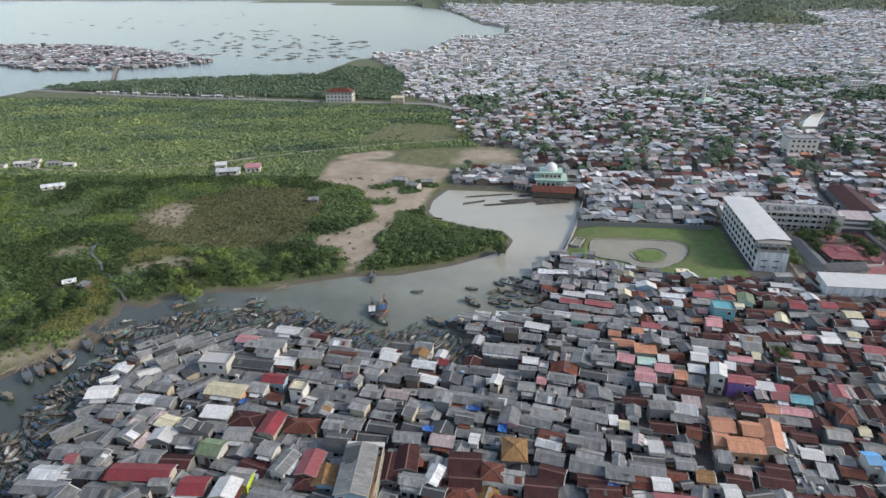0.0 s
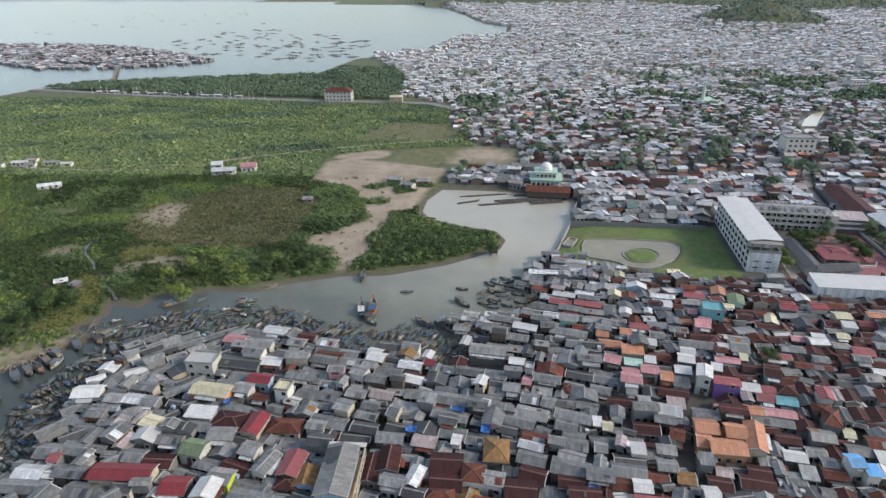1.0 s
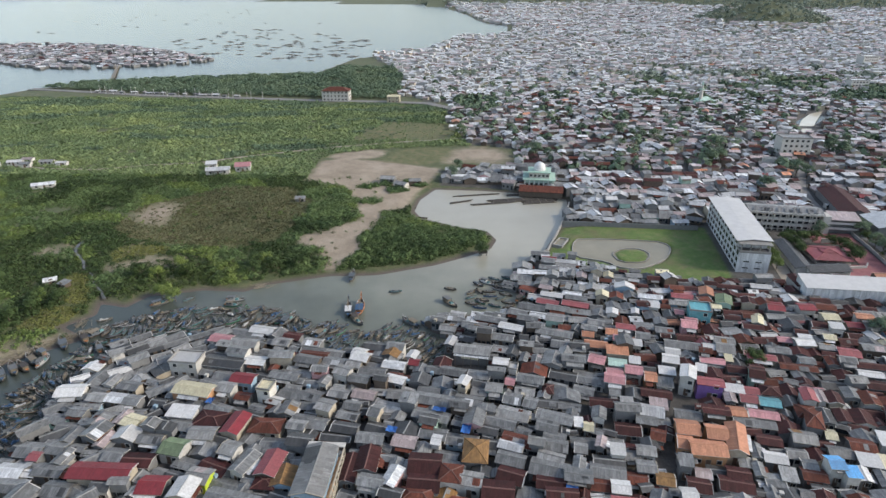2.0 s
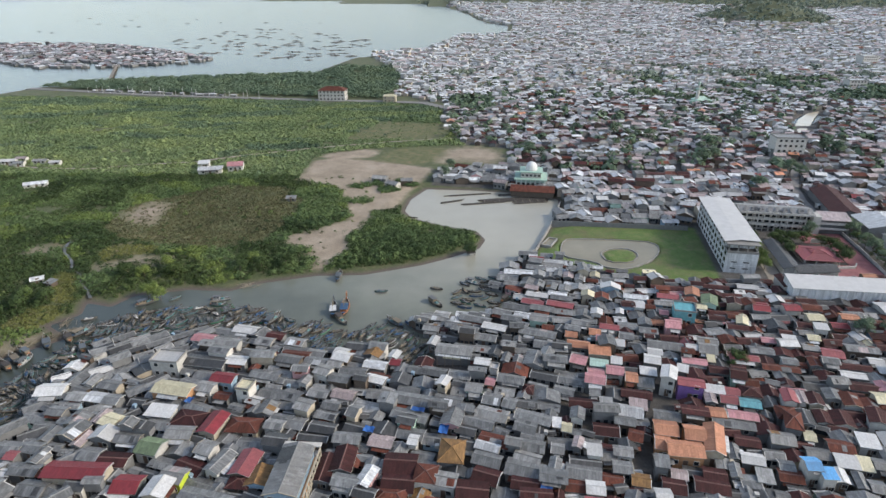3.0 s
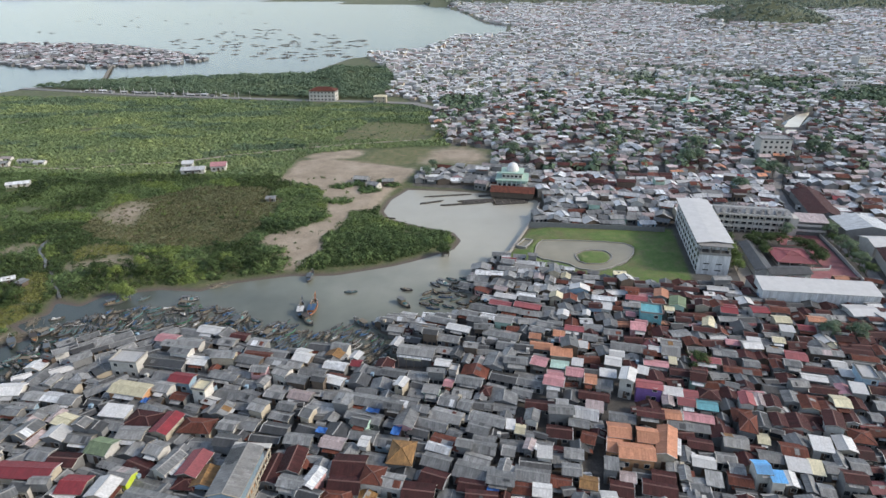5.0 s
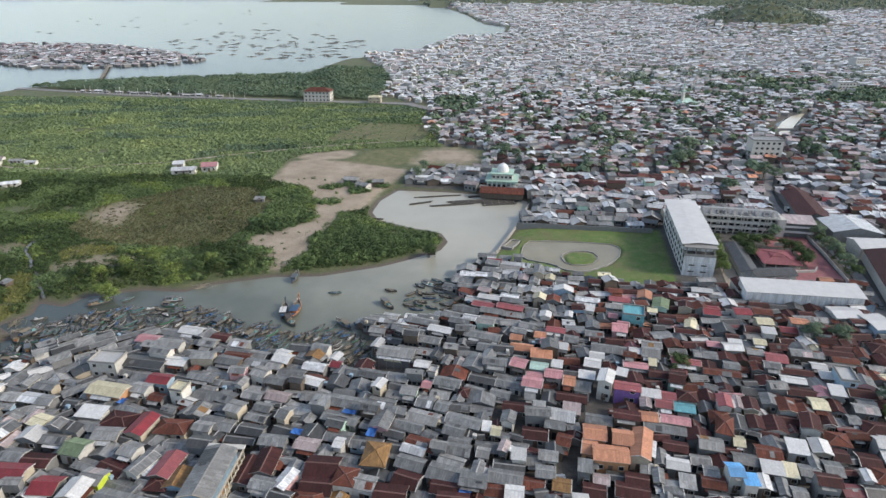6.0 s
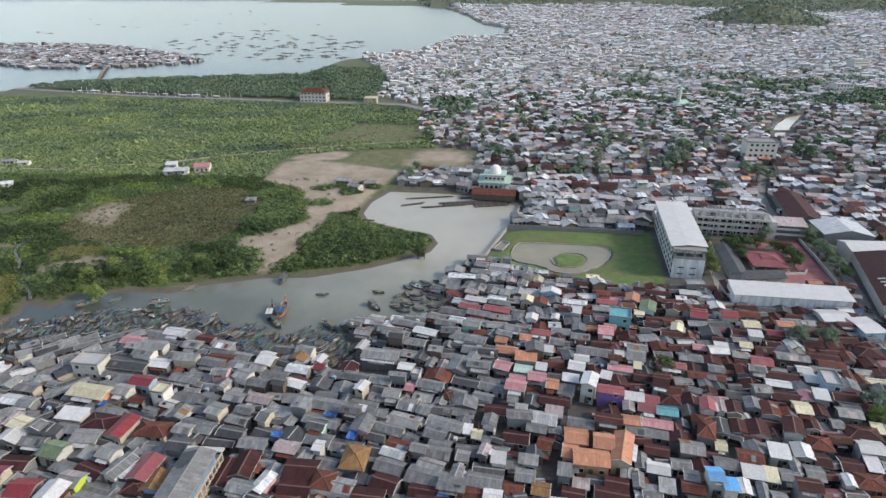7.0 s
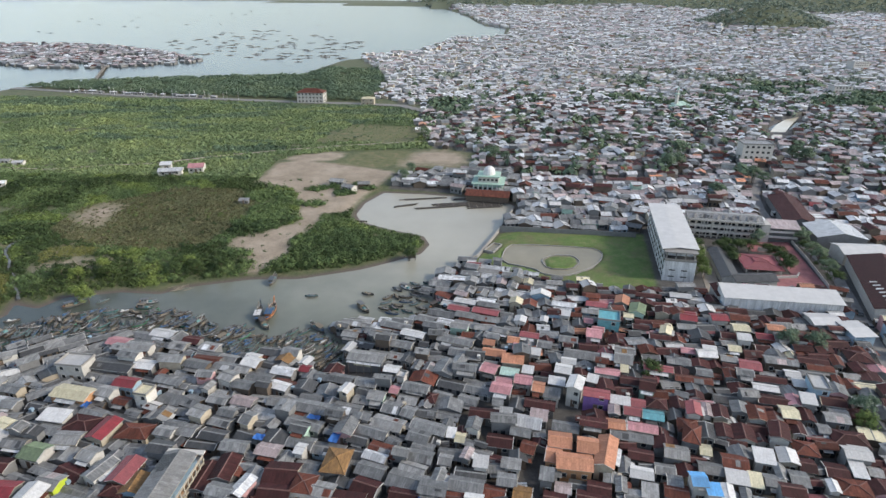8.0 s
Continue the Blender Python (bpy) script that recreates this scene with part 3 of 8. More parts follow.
def house(x, y, w, d, h, turn, kind, col, wall="grey", rise=None, side=0, group="town houses", detail=True):
    """A dwelling: w across, d deep, eaves h above its floor. side=1: its ridge runs in depth instead."""
    a = radians(turn)
    claim(x, y, w, d, a)
    rng = random.Random(int(x * 37 + y * 91) & 0xFFFFFF)
    if side:
        w, d, a = d, w, a + math.pi / 2
    rise = rise if rise is not None else (d * 0.5 * math.tan(radians(rng.uniform(14, 22))) if kind != "shed" else d * 0.14)
    base = max(0.3, float(land_height(np.array([x]), np.array([y]))[0]))
    top = tagged(new("house"), f"{'two-storey ' if h > 4.6 else 'small '}house with {ROOF_WORDS[col]} roof and {WALL_WORDS[wall]} walls", "house", group)
    top.matrix_basis = Matrix.Translation((x, y, base + 0.25)) @ Matrix.Rotation(a, 4, "Z")
    piece("wall", wall_mesh(kind, w, d, h, rise, wall), top)
    put_roof(top, kind, w, d, h, rise, col, rng, caps=detail or y < 104)
    if kind == "gable" and col in ("grey", "dark", "pale", "rust") and w > 4:
        put_patches(top, w, d, h, rise, rng)
    if kind == "gable" and detail:
        put_trim(top, w, d, h, rise, 0.45, rng)
    if detail:
        # openings on the two sides that face the water and the alleys
        faces = [(0, -d / 2, w, 0.0), (w / 2, 0, d, math.pi / 2), (-w / 2, 0, d, -math.pi / 2), (0, d / 2, w, math.pi)]
        faces = [f for f in faces if math.cos(a + f[3]) > 0.55]
        for fx, fy, long, t in faces:
            spots = [-0.3, 0.3] if long > 6.5 else [0.22]
            for storey in range(2 if h > 4.6 else 1):
                for u in spots:
                    m = Matrix.Translation((fx, fy, 0)) @ Matrix.Rotation(t, 4, "Z") @ Matrix.Translation((u * long, 0, min(1.55, h - 0.8) + storey * 2.7))
                    piece("window", opening("window"), top, m=m)
            piece("door", opening("door"), top, m=Matrix.Translation((fx, fy, 0)) @ Matrix.Rotation(t, 4, "Z") @ Matrix.Translation((rng.uniform(-0.05, 0.05) * long, 0, 1.03)))
    return top


# ---- town: the landmark buildings ----
def slabbed(name, label, category, x, y, turn):
    top = tagged(new(name), label, category)
    top.matrix_basis = Matrix.Translation((x, y, 1.2)) @ Matrix.Rotation(radians(turn), 4, "Z")
    return top


def lowpitch(top, w, d, h, rise, over, col, c=0.0):
    """Two wide metal slopes that meet at y = c."""
    a, b = w / 2 + over, d / 2 + over
    piece("roof_slope", Solid().slab((-a, -b, h), (a, -b, h), (a, c, h + rise), (-a, c, h + rise), 0.12).mesh("roof_slope", ROOF[col]), top)
    piece("roof_slope", Solid().slab((a, b, h), (-a, b, h), (-a, c, h + rise - 0.005), (a, c, h + rise - 0.005), 0.12).mesh("roof_slope", ROOF[col]), top)


def window_grid(top, w, d, storeys, step, first, sides, high=3.1, size=1.0):
    """Rows of windows on the named sides of a block."""
    for sx, sy, long, t in ((0, -d / 2, w, 0.0), (w / 2, 0, d, math.pi / 2), (-w / 2, 0, d, -math.pi / 2), (0, d / 2, w, math.pi)):
        if round(math.degrees(t)) not in sides:
            continue
        n = int(long / step)
        for k in range(storeys):
            for j in range(n):
                u = (j + 0.5 - n / 2) * step
                m = Matrix.Translation((sx, sy, 0)) @ Matrix.Rotation(t, 4, "Z") @ Matrix.Translation((u, -0.01, first + k * high)) @ Matrix.Diagonal((1.5 * size, 1, 1.25 * size, 1))
                piece("window", opening("window"), top, m=m)


def school_block():
    """Four storeys with a long white metal roof, its near end left as bare concrete."""
    x, y, turn, w, d = 130.9, 235.0, 80.0, 53.0, 11.0
    claim(x, y, w + 1, d + 1, radians(turn))
    top = slabbed("school_block", "long four-storey concrete school with a white metal roof", "building", x, y, turn)
    f = -w / 2
    s = Solid().box(f, -d / 2, -0.5, w / 2, d / 2, 8.2)
    s.box(f + 5.2, -d / 2 + 0.15, 8.2, w / 2 - 0.1, d / 2 - 0.15, 12.0)
    piece("wall", s.mesh("wall", WALL["stained"]), top)
    piece("parapet", Solid().box(f - 0.1, -d / 2 - 0.1, 8.2, f + 0.25, d / 2 + 0.1, 9.1).box(f + 0.25, -d / 2 - 0.1, 8.2, f + 5.2, -d / 2 + 0.2, 9.1).box(f + 0.25, d / 2 - 0.2, 8.2, f + 5.2, d / 2 + 0.1, 9.1).mesh("parapet", CONCRETE), top)
    piece("terrace", Solid().box(f + 0.25, -d / 2 + 0.2, 8.2, f + 5.2, d / 2 - 0.2, 8.32).mesh("terrace", ROOF["dark"]), top)
    for v in (-5.0, -1.7, 1.7, 5.0):
        piece("pillar", Solid().box(f + 0.6, v - 0.2, 8.3, f + 1.0, v + 0.2, 11.4).mesh("pillar", CONCRETE), top)
    for z in (3.0, 5.7):
        piece("floor_band", Solid().box(f - 0.1, -d / 2 - 0.1, z, w / 2 + 0.1, d / 2 + 0.1, z + 0.25).mesh("floor_band", WALL["stained"]), top)
    piece("floor_band", Solid().box(f + 0.3, -d / 2 - 0.5, 11.4, w / 2 + 0.3, d / 2 + 0.5, 11.75).mesh("floor_band", CONCRETE), top)
    for k in range(13):
        for side in (-1, 1):
            u = f + 0.25 + k * (w - 0.5) / 12
            p = Solid().box(u - 0.2, side * d / 2 - 0.2, -0.3, u + 0.2, side * d / 2 + 0.2, 8.15 if u < f + 5.2 else 11.4)
            piece("pillar", p.mesh("pillar", WALL["stained"]), top)
    n = 12
    for k in range(4):
        for j in range(n):
            u = f + 0.25 + (j + 0.5) * (w - 0.5) / n
            if k == 3 and u < f + 6.5:
                continue
            for side, turn2 in ((-1, 0.0), (1, math.pi)):
                inset = 0.0 if k < 3 else 0.15
                m = Matrix.Translation((u, side * (d / 2 - inset + 0.01), 1.75 + k * 2.78)) @ Matrix.Rotation(turn2, 4, "Z") @ Matrix.Diagonal((2.5, 1, 1.5, 1))
                piece("window", opening("window"), top, m=m)
    for v in (-1.8, 2.6):
        for z in (2.0, 4.6):
            m = Matrix.Translation((f - 0.01, v, z)) @ Matrix.Rotation(-math.pi / 2, 4, "Z") @ Matrix.Diagonal((1.9, 1, 0.45, 1))
            piece("window", opening("window"), top, m=m)
    a, b2 = f + 3.6, w / 2 + 1.2
    piece("roof_slope", Solid().slab((a, -d / 2 - 1.3, 12.2), (b2, -d / 2 - 1.3, 12.2), (b2, 0.5, 12.5), (a, 0.5, 12.5), 0.15).mesh("roof_slope", ROOF["sheet"]), top)
    piece("roof_slope", Solid().slab((b2, d / 2 + 1.3, 12.3), (a - 2.0, d / 2 + 1.3, 12.3), (a, 0.5, 12.495), (b2, 0.5, 12.495), 0.15).mesh("roof_slope", ROOF["sheet"]), top)


def gallery_school():
    """Three-storey school with open galleries and a weathered roof."""
    w, d, x, y, turn = 30.0, 11.5, 161.0, 257.2, -10.0
    claim(x + 7, y, w + 15, d, radians(turn))
    top = slabbed("gallery_school", "long pale school with open galleries and weathered brown roof", "building", x, y, turn)
    s = Solid().box(-w / 2, -d / 2 + 2.2, -0.5, w / 2, d / 2, 7.9)
    piece("wall", s.mesh("wall", WALL["white"]), top)
    for z in (2.5, 5.1, 7.7):
        piece("gallery", Solid().box(-w / 2, -d / 2, z, w / 2, -d / 2 + 2.2, z + 0.25).box(-w / 2, -d / 2, z + 0.25, w / 2, -d / 2 + 0.15, z + 1.15).mesh("gallery", WALL["white"]), top)
    for k in range(13):
        u = -w / 2 + 0.3 + k * (w - 0.6) / 12
        piece("pillar", Solid().box(u - 0.2, -d / 2 - 0.1, -0.3, u + 0.2, -d / 2 + 0.3, 8.0).mesh("pillar", WALL["white"]), top)
    for k in range(3):
        for j in range(9):
            m = Matrix.Translation((-w / 2 + 1.8 + j * 3.3, -d / 2 + 2.18, 1.35 + k * 2.6)) @ Matrix.Diagonal((2.2, 1, 1.15, 1))
            piece("window", opening("window"), top, m=m)
    rng = random.Random(5)
    lowpitch(top, w, d, 8.3, 1.5, 0.7, "pale")
    slope = lambda v: 8.4 + 1.5 * (1 - abs(v) / (d / 2 + 0.7))
    for k in range(9):
        u, lean = -w / 2 + 1.2 + k * 3.2, rng.uniform(0.6, 1.8)
        q = [(u, -d / 2 + 0.5, slope(d / 2 - 0.5) + 0.5), (u + 0.7, -d / 2 + 0.5, slope(d / 2 - 0.5) + 0.5), (u + 0.7 + lean, -1.2, slope(1.2) + 0.5), (u + lean, -1.2, slope(1.2) + 0.5)]
        piece("fire_wall", Solid().slab(*q, 0.9).mesh("fire_wall", WALL["grey"]), top)
    # Dark slabs on the slope paint in the shade of roof holes.
    for k in range(9):
        u, v = rng.uniform(-w / 2 + 2, w / 2 - 3), rng.uniform(-d / 2 + 1, -3)
        piece("roof_hole", Solid().slab((u, v, slope(v) + 0.12), (u + 1.6, v, slope(v) + 0.12), (u + 1.6, v + 1.8, slope(v + 1.8) + 0.12), (u, v + 1.8, slope(v + 1.8) + 0.12), 0.05).mesh("roof_hole", ROOF["dark"]), top)
    # the shorter wing beyond the white stair tower
    piece("stair_tower", Solid().box(w / 2 + 0.05, -d / 2 - 0.3, -0.5, w / 2 + 3.2, 0, 8.2).mesh("stair_tower", WALL["white"]), top)
    piece("wing_wall", Solid().box(w / 2 + 3.3, -d / 2 + 1.6, -0.5, w / 2 + 15.0, 2, 6.6).mesh("wing_wall", WALL["grey"]), top)
    for z in (2.3, 4.7):
        piece("gallery", Solid().box(w / 2 + 3.3, -d / 2, z, w / 2 + 15.2, -d / 2 + 1.6, z + 0.2).box(w / 2 + 3.3, -d / 2, z + 0.2, w / 2 + 15.2, -d / 2 + 0.15, z + 1.0).mesh("gallery", WALL["white"]), top)
    piece("wing_roof", Solid().slab((w / 2 + 3.3, -d / 2 - 0.4, 6.9), (w / 2 + 15.6, -d / 2 - 0.4, 6.9), (w / 2 + 15.6, 2.2, 8.3), (w / 2 + 3.3, 2.2, 8.3), 0.15).mesh("wing_roof", ROOF["faded"]), top)


def storage_hall(x, y, w, d, h, turn, rise, col, wall, label, ridge=0.0):
    """A wide shed; ridge moves the roof's crest from its middle to the back."""
    claim(x, y, w, d, radians(turn))
    rng = random.Random(int(w * 7 + d))
    top = slabbed("storage_hall", label, "warehouse", x, y, turn)
    c = ridge * d / 2
    s = Solid().poly([(-w / 2, -d / 2, -0.5), (w / 2, -d / 2, -0.5), (w / 2, -d / 2, h), (-w / 2, -d / 2, h)])
    s.poly([(w / 2, d / 2, -0.5), (-w / 2, d / 2, -0.5), (-w / 2, d / 2, h), (w / 2, d / 2, h)])
    s.poly([(w / 2, -d / 2, -0.5), (w / 2, d / 2, -0.5), (w / 2, d / 2, h), (w / 2, c, h + rise), (w / 2, -d / 2, h)])
    s.poly([(-w / 2, d / 2, -0.5), (-w / 2, -d / 2, -0.5), (-w / 2, -d / 2, h), (-w / 2, c, h + rise), (-w / 2, d / 2, h)])
    piece("wall", s.mesh("wall", WALL[wall]), top)
    lowpitch(top, w, d, h, rise + 0.1, 0.5, col, c)
    for k in range(int(w / 5)):
        u = -w / 2 + 2.5 + k * 5
        piece("buttress", Solid().box(u - 0.2, -d / 2 - 0.25, -0.4, u + 0.2, -d / 2 + 0.05, h - 0.4).mesh("buttress", WALL[wall]), top)
    return top


def court_pavilion():
    """The red two-tier hipped roof in its court, paved along the far and the street side."""
    x, y, turn = 162.9, 223.0, -7.0
    claim(166, 224, 36, 44, radians(-8))
    top = slabbed("pavilion", "open pavilion with a two-tier red hipped roof", "pavilion", x, y, turn)
    rng = random.Random(2)
    w, d = 13.4, 13.6
    piece("floor", Solid().box(-w / 2, -d / 2, -0.3, w / 2, d / 2, 0.35).mesh("floor", CONCRETE), top)
    for u in (-6.3, -2.1, 2.1, 6.3):
        for v in (-6.0, 0.0, 6.0):
            piece("pillar", Solid().box(u - 0.2, v - 0.2, 0.3, u + 0.2, v + 0.2, 2.4).mesh("pillar", WALL["white"]), top)
    put_roof(top, "hip", w, d, 2.3, 1.3, "maroon", rng, 0.8)
    put_roof(top, "hip", 5.2, 4.2, 3.4, 0.5, "maroon", rng, 0.3)
    n = Nodes("red_paving", 0.85)
    n.colour(n.ramp(n.noise(0.4, n.world_place(), 5), [(0.3, (0.2, 0.075, 0.08)), (0.7, (0.3, 0.125, 0.125))]))
    ring = [(160, 205), (180.2, 205), (187.2, 248.5), (168, 249), (167, 238), (176.5, 237), (172.5, 216), (160, 216)]
    s = Solid().poly([(u, v, 1.36) for u, v in ring]).poly([(u, v, 1.0) for u, v in ring[::-1]])
    for (ax, ay), (bx, by) in zip(ring, ring[1:] + ring[:1]):
        s.poly([(ax, ay, 1.0), (bx, by, 1.0), (bx, by, 1.36), (ax, ay, 1.36)])
    tagged(new("courtyard_paving", s.mesh("courtyard_paving", n.mat)), "dull red paved courtyard", "paving", kind="structure")


def garden_wall(points, high, thick, mat, label):
    s = Solid()
    for (ax, ay), (bx, by) in zip(points, points[1:]):
        a, b = Vector((ax, ay, 0)), Vector((bx, by, 0))
        n = Vector((ay - by, bx - ax, 0)).normalized() * thick / 2
        s.hexa([a - n + Vector((0, 0, -1)), b - n + Vector((0, 0, -1)), b + n + Vector((0, 0, -1)), a + n + Vector((0, 0, -1)), a - n + Vector((0, 0, high)), b - n + Vector((0, 0, high)), b + n + Vector((0, 0, high)), a + n + Vector((0, 0, high))])
    return tagged(new("wall_boundary", s.mesh("wall_boundary", mat)), label, "wall", kind="structure")


school_block()
gallery_school()
storage_hall(153.4, 188.2, 37.6, 8.8, 6.0, -6.5, 1.2, "sheet", "stained", "long low warehouse with white roof and grey wall", 0.9)
storage_hall(206.2, 249.2, 16.0, 19.5, 5.4, 83.0, 2.2, "bleached", "grey", "warehouse with pale grey low-pitched roof")
storage_hall(207.0, 230.8, 19.0, 11.0, 5.0, -3.0, 1.4, "sheet", "white", "warehouse with white metal roof")
storage_hall(203.5, 281.0, 39.0, 13.0, 4.0, 76.0, 2.2, "brown", "grey", "long hall with patched dark brown tiled roof")
factory = storage_hall(200.5, 200.0, 46.0, 22.0, 4.6, 70.0, 2.6, "brown", "white", "factory hall with dark brown tiled roof")
for k in range(6):
    u, v, rise = -18.0 + k * 2.9, 5.0 + k * 0.35, 2.7
    at = lambda du, dv: (u + du, v + dv, 4.8 + rise * (1 - (v + dv) / 11.5) + 0.06)
    piece("skylight", Solid().slab(at(1.0, 2.2), at(0, 2.2), at(0, 0), at(1.0, 0), 0.04).mesh("skylight", ROOF["white"]), factory)
storage_hall(147.3, 219.9, 27.0, 6.0, 3.0, 80.0, 1.2, "dark", "white", "narrow school wing with dark grey-brown roof")
storage_hall(153.4, 207.4, 15.5, 6.2, 3.0, 4.0, 1.2, "dark", "white", "narrow school wing with dark grey-brown roof")
storage_hall(162.0, 175.9, 8.6, 7.0, 3.8, -1.0, 0.6, "sheet", "white", "workshop with white metal roof")
storage_hall(168.6, 169.6, 6.5, 9.0, 4.2, 4.0, 0.3, "sheet", "blue", "workshop with flat white roof")
court_pavilion()
garden_wall([(163.2, 216.4), (162.6, 212.4), (173.2, 213.4), (175.4, 216.4)], 2.3, 0.5, WALL["white"], "low white wall of the courtyard garden")
garden_wall([(169.4, 238.4), (175.6, 237.8)], 3.2, 0.5, WALL["white"], "short white wall behind the pavilion")
garden_wall([(188.6, 250.0), (185.8, 231.4), (181.6, 209.8), (180.4, 203.5)], 2.5, 0.35, WALL["white"], "weathered pale boundary wall of the courtyard")
garden_wall([(62, 258), (122, 252)], 3.4, 0.35, WALL["grey"], "grey rendered boundary wall of the lawn")
garden_wall([(71, 289), (62, 259), (51, 229), (44, 224)], 1.9, 0.5, CONCRETE, "concrete sea wall along the lagoon")
garden_wall(POND + POND[:1], 1.35, 0.25, CONCRETE, "concrete kerb round the pond")
garden_wall(ISLET + ISLET[:1], 1.35, 0.25, CONCRETE, "concrete kerb round the grass island")
garden_wall(BASIN + BASIN[:1], 1.5, 0.4, CONCRETE, "concrete kerb round the small basin")


POND_WATER = Nodes("pond_water", 0.14, spec=0.3, haze_sheen=0.0)
POND_WATER.colour(POND_WATER.ramp(POND_WATER.noise(0.08, POND_WATER.world_place(), 4), [(0.3, (0.19, 0.17, 0.115)), (0.7, (0.25, 0.225, 0.155))]))
# Far pond's tan is brightened in the colour to show sky glare.
GLARE_WATER = Nodes("silty_water", 0.2, spec=0.5, haze_sheen=0.0)
GLARE_WATER.colour(GLARE_WATER.ramp(GLARE_WATER.noise(0.08, GLARE_WATER.world_place(), 4), [(0.3, (0.46, 0.4, 0.29)), (0.7, (0.54, 0.48, 0.36))]))
CREEK_WATER = Nodes("creek_water", 0.14, spec=0.4, haze_sheen=0.0)
CREEK_WATER.colour(CREEK_WATER.ramp(CREEK_WATER.noise(0.3, CREEK_WATER.world_place(), 4), [(0.3, (0.06, 0.058, 0.046)), (0.7, (0.13, 0.12, 0.095))]))
for ring in (POND, BASIN, FAR_POND, CREEK):
    s = Solid().poly([(x, y, 0.98) for x, y in ring[::-1]])
    tagged(new("pond_water", s.mesh("pond_water", GLARE_WATER.mat if ring is FAR_POND else CREEK_WATER.mat if ring is CREEK else POND_WATER.mat)), "shallow dark muddy creek water" if ring is CREEK else "still tan-coloured pond water", "water", kind="structure")


def strip(name, points, wide, z, mat, label):
    s = Solid()
    rim = []
    for k, (x, y) in enumerate(points):
        a, b = Vector(points[max(0, k - 1)]), Vector(points[min(len(points) - 1, k + 1)])
        n = Vector((a.y - b.y, b.x - a.x)).normalized() * wide / 2
        rim.append(((x + n.x, y + n.y), (x - n.x, y - n.y)))
    for (a, b), (c, e) in zip(rim, rim[1:]):
        s.hexa([(*b, 0.3), (*e, 0.3), (*c, 0.3), (*a, 0.3), (*b, z), (*e, z), (*c, z), (*a, z)])
    return tagged(new(name, s.mesh(name, mat)), label, "road", kind="structure")


n = Nodes("asphalt", 0.9)
n.colour(n.ramp(n.noise(0.5, n.world_place(), 5), [(0.3, (0.13, 0.125, 0.118)), (0.7, (0.22, 0.21, 0.195))]))
ASPHALT = n.mat
n = Nodes("dirt_track", 0.95)
n.colour(n.ramp(n.noise(0.5, n.world_place(), 5), [(0.3, (0.22, 0.19, 0.15)), (0.7, (0.33, 0.29, 0.24))]))
TRACK = n.mat
ALLEY = [(80.7, 166.7), (78.4, 157.2), (76.6, 148.5), (74.6, 140.6), (71.6, 130.9), (68.4, 122.2), (64.6, 114.3), (61.2, 107.1), (58.7, 101.8)]
STREET = [(160, 120), (166, 140), (171.5, 157), (177, 177), (183.5, 196), (188.5, 213), (191.2, 228), (192.4, 241), (189.5, 255), (190.5, 272), (194.5, 292), (202, 315), (226, 360)]
MARSH_ROAD = [(-330, 362), (-261, 354), (-233, 347), (-202, 345), (-173, 355), (-146, 360), (-117, 377), (-94, 388), (-73, 397), (-30, 412), (40, 430)]
COAST_ROAD = [(-430, 640), (-346, 618), (-291, 602), (-213, 590), (-110, 573), (-46, 567), (-10, 560), (18, 527), (63, 482)]
strip("road", [(136.5, 197), (138.6, 207), (141.4, 219), (144.2, 232), (147, 246)], 5.2, 1.4, TRACK, "pale sandy lane beside the school")
strip("road", STREET, 4.2, 1.36, ASPHALT, "worn asphalt street")
strip("road", MARSH_ROAD, 2.0, 1.5, TRACK, "pale dirt track through the mangroves")
strip("road", COAST_ROAD, 9.0, 1.6, ASPHALT, "grey coast road along the mangrove belt")


# ---- town: placed houses ----
house(136.4, 195.4, 3.6, 9.4, 3.4, -5, "gable", "brown", "white", side=1)
house(-66.1, 100.3, 13.4, 4.3, 4.2, -2, "gable", "red", "cream")
house(-53.8, 97.8, 5.5, 4.7, 2.8, -2, "gable", "red", "grey")
house(-44.4, 99.7, 5.0, 3.9, 3.7, -11, "gable", "pale", "lime")
house(-46.0, 95.7, 4.6, 5.0, 4.2, -6, "gable", "white", "cream", side=1)
HALL_WIDE = 6.6
hall = house(-18.8, 99.8, 6.6, 14.4, 5.5, -3, "gable", "pale", "blue", side=1)
house(-26.0, 100.2, 4.3, 5.4, 3.2, 0, "gable", "ochre", "blue", side=1)
house(-29.7, 103.5, 4.3, 7.2, 3.7, -9, "gable", "maroon", "wood", side=1)
house(-29.8, 98.9, 4.5, 3.6, 2.8, -4, "hip", "brown", "grey")
house(-12.1, 103.1, 3.7, 8.1, 2.8, -5, "gable", "brown", "grey", side=1)
house(-8.1, 105.5, 4.4, 7.2, 3.2, -4, "gable", "brown", "grey", side=1)
house(-34.6, 117.1, 7.6, 4.7, 2.8, -3, "hip", "rust", "cream")
house(-49.0, 119.2, 7.4, 5.5, 2.8, -10, "hip", "brown", "grey")
house(-41.9, 116.8, 4.1, 7.2, 3.7, -11, "gable", "red", "cream", side=1)
house(-49.0, 113.8, 6.0, 3.9, 3.2, -2, "gable", "pale", "white")
house(-67.6, 117.5, 4.3, 3.6, 3.7, -19, "gable", "cream", "cream")
house(-67.0, 113.1, 5.2, 3.9, 3.2, -8, "gable", "white", "grey", side=1)
house(-90.2, 130.1, 6.9, 4.7, 3.7, 4, "gable", "white", "white")
house(-63.9, 142.3, 7.9, 5.5, 5.1, -6, "flat", "white", "white")
house(-57.1, 129.7, 10.1, 4.7, 4.1, -11, "gable", "cream", "orange")
house(-57.0, 121.4, 6.7, 3.6, 3.2, -7, "shed", "white", "white")
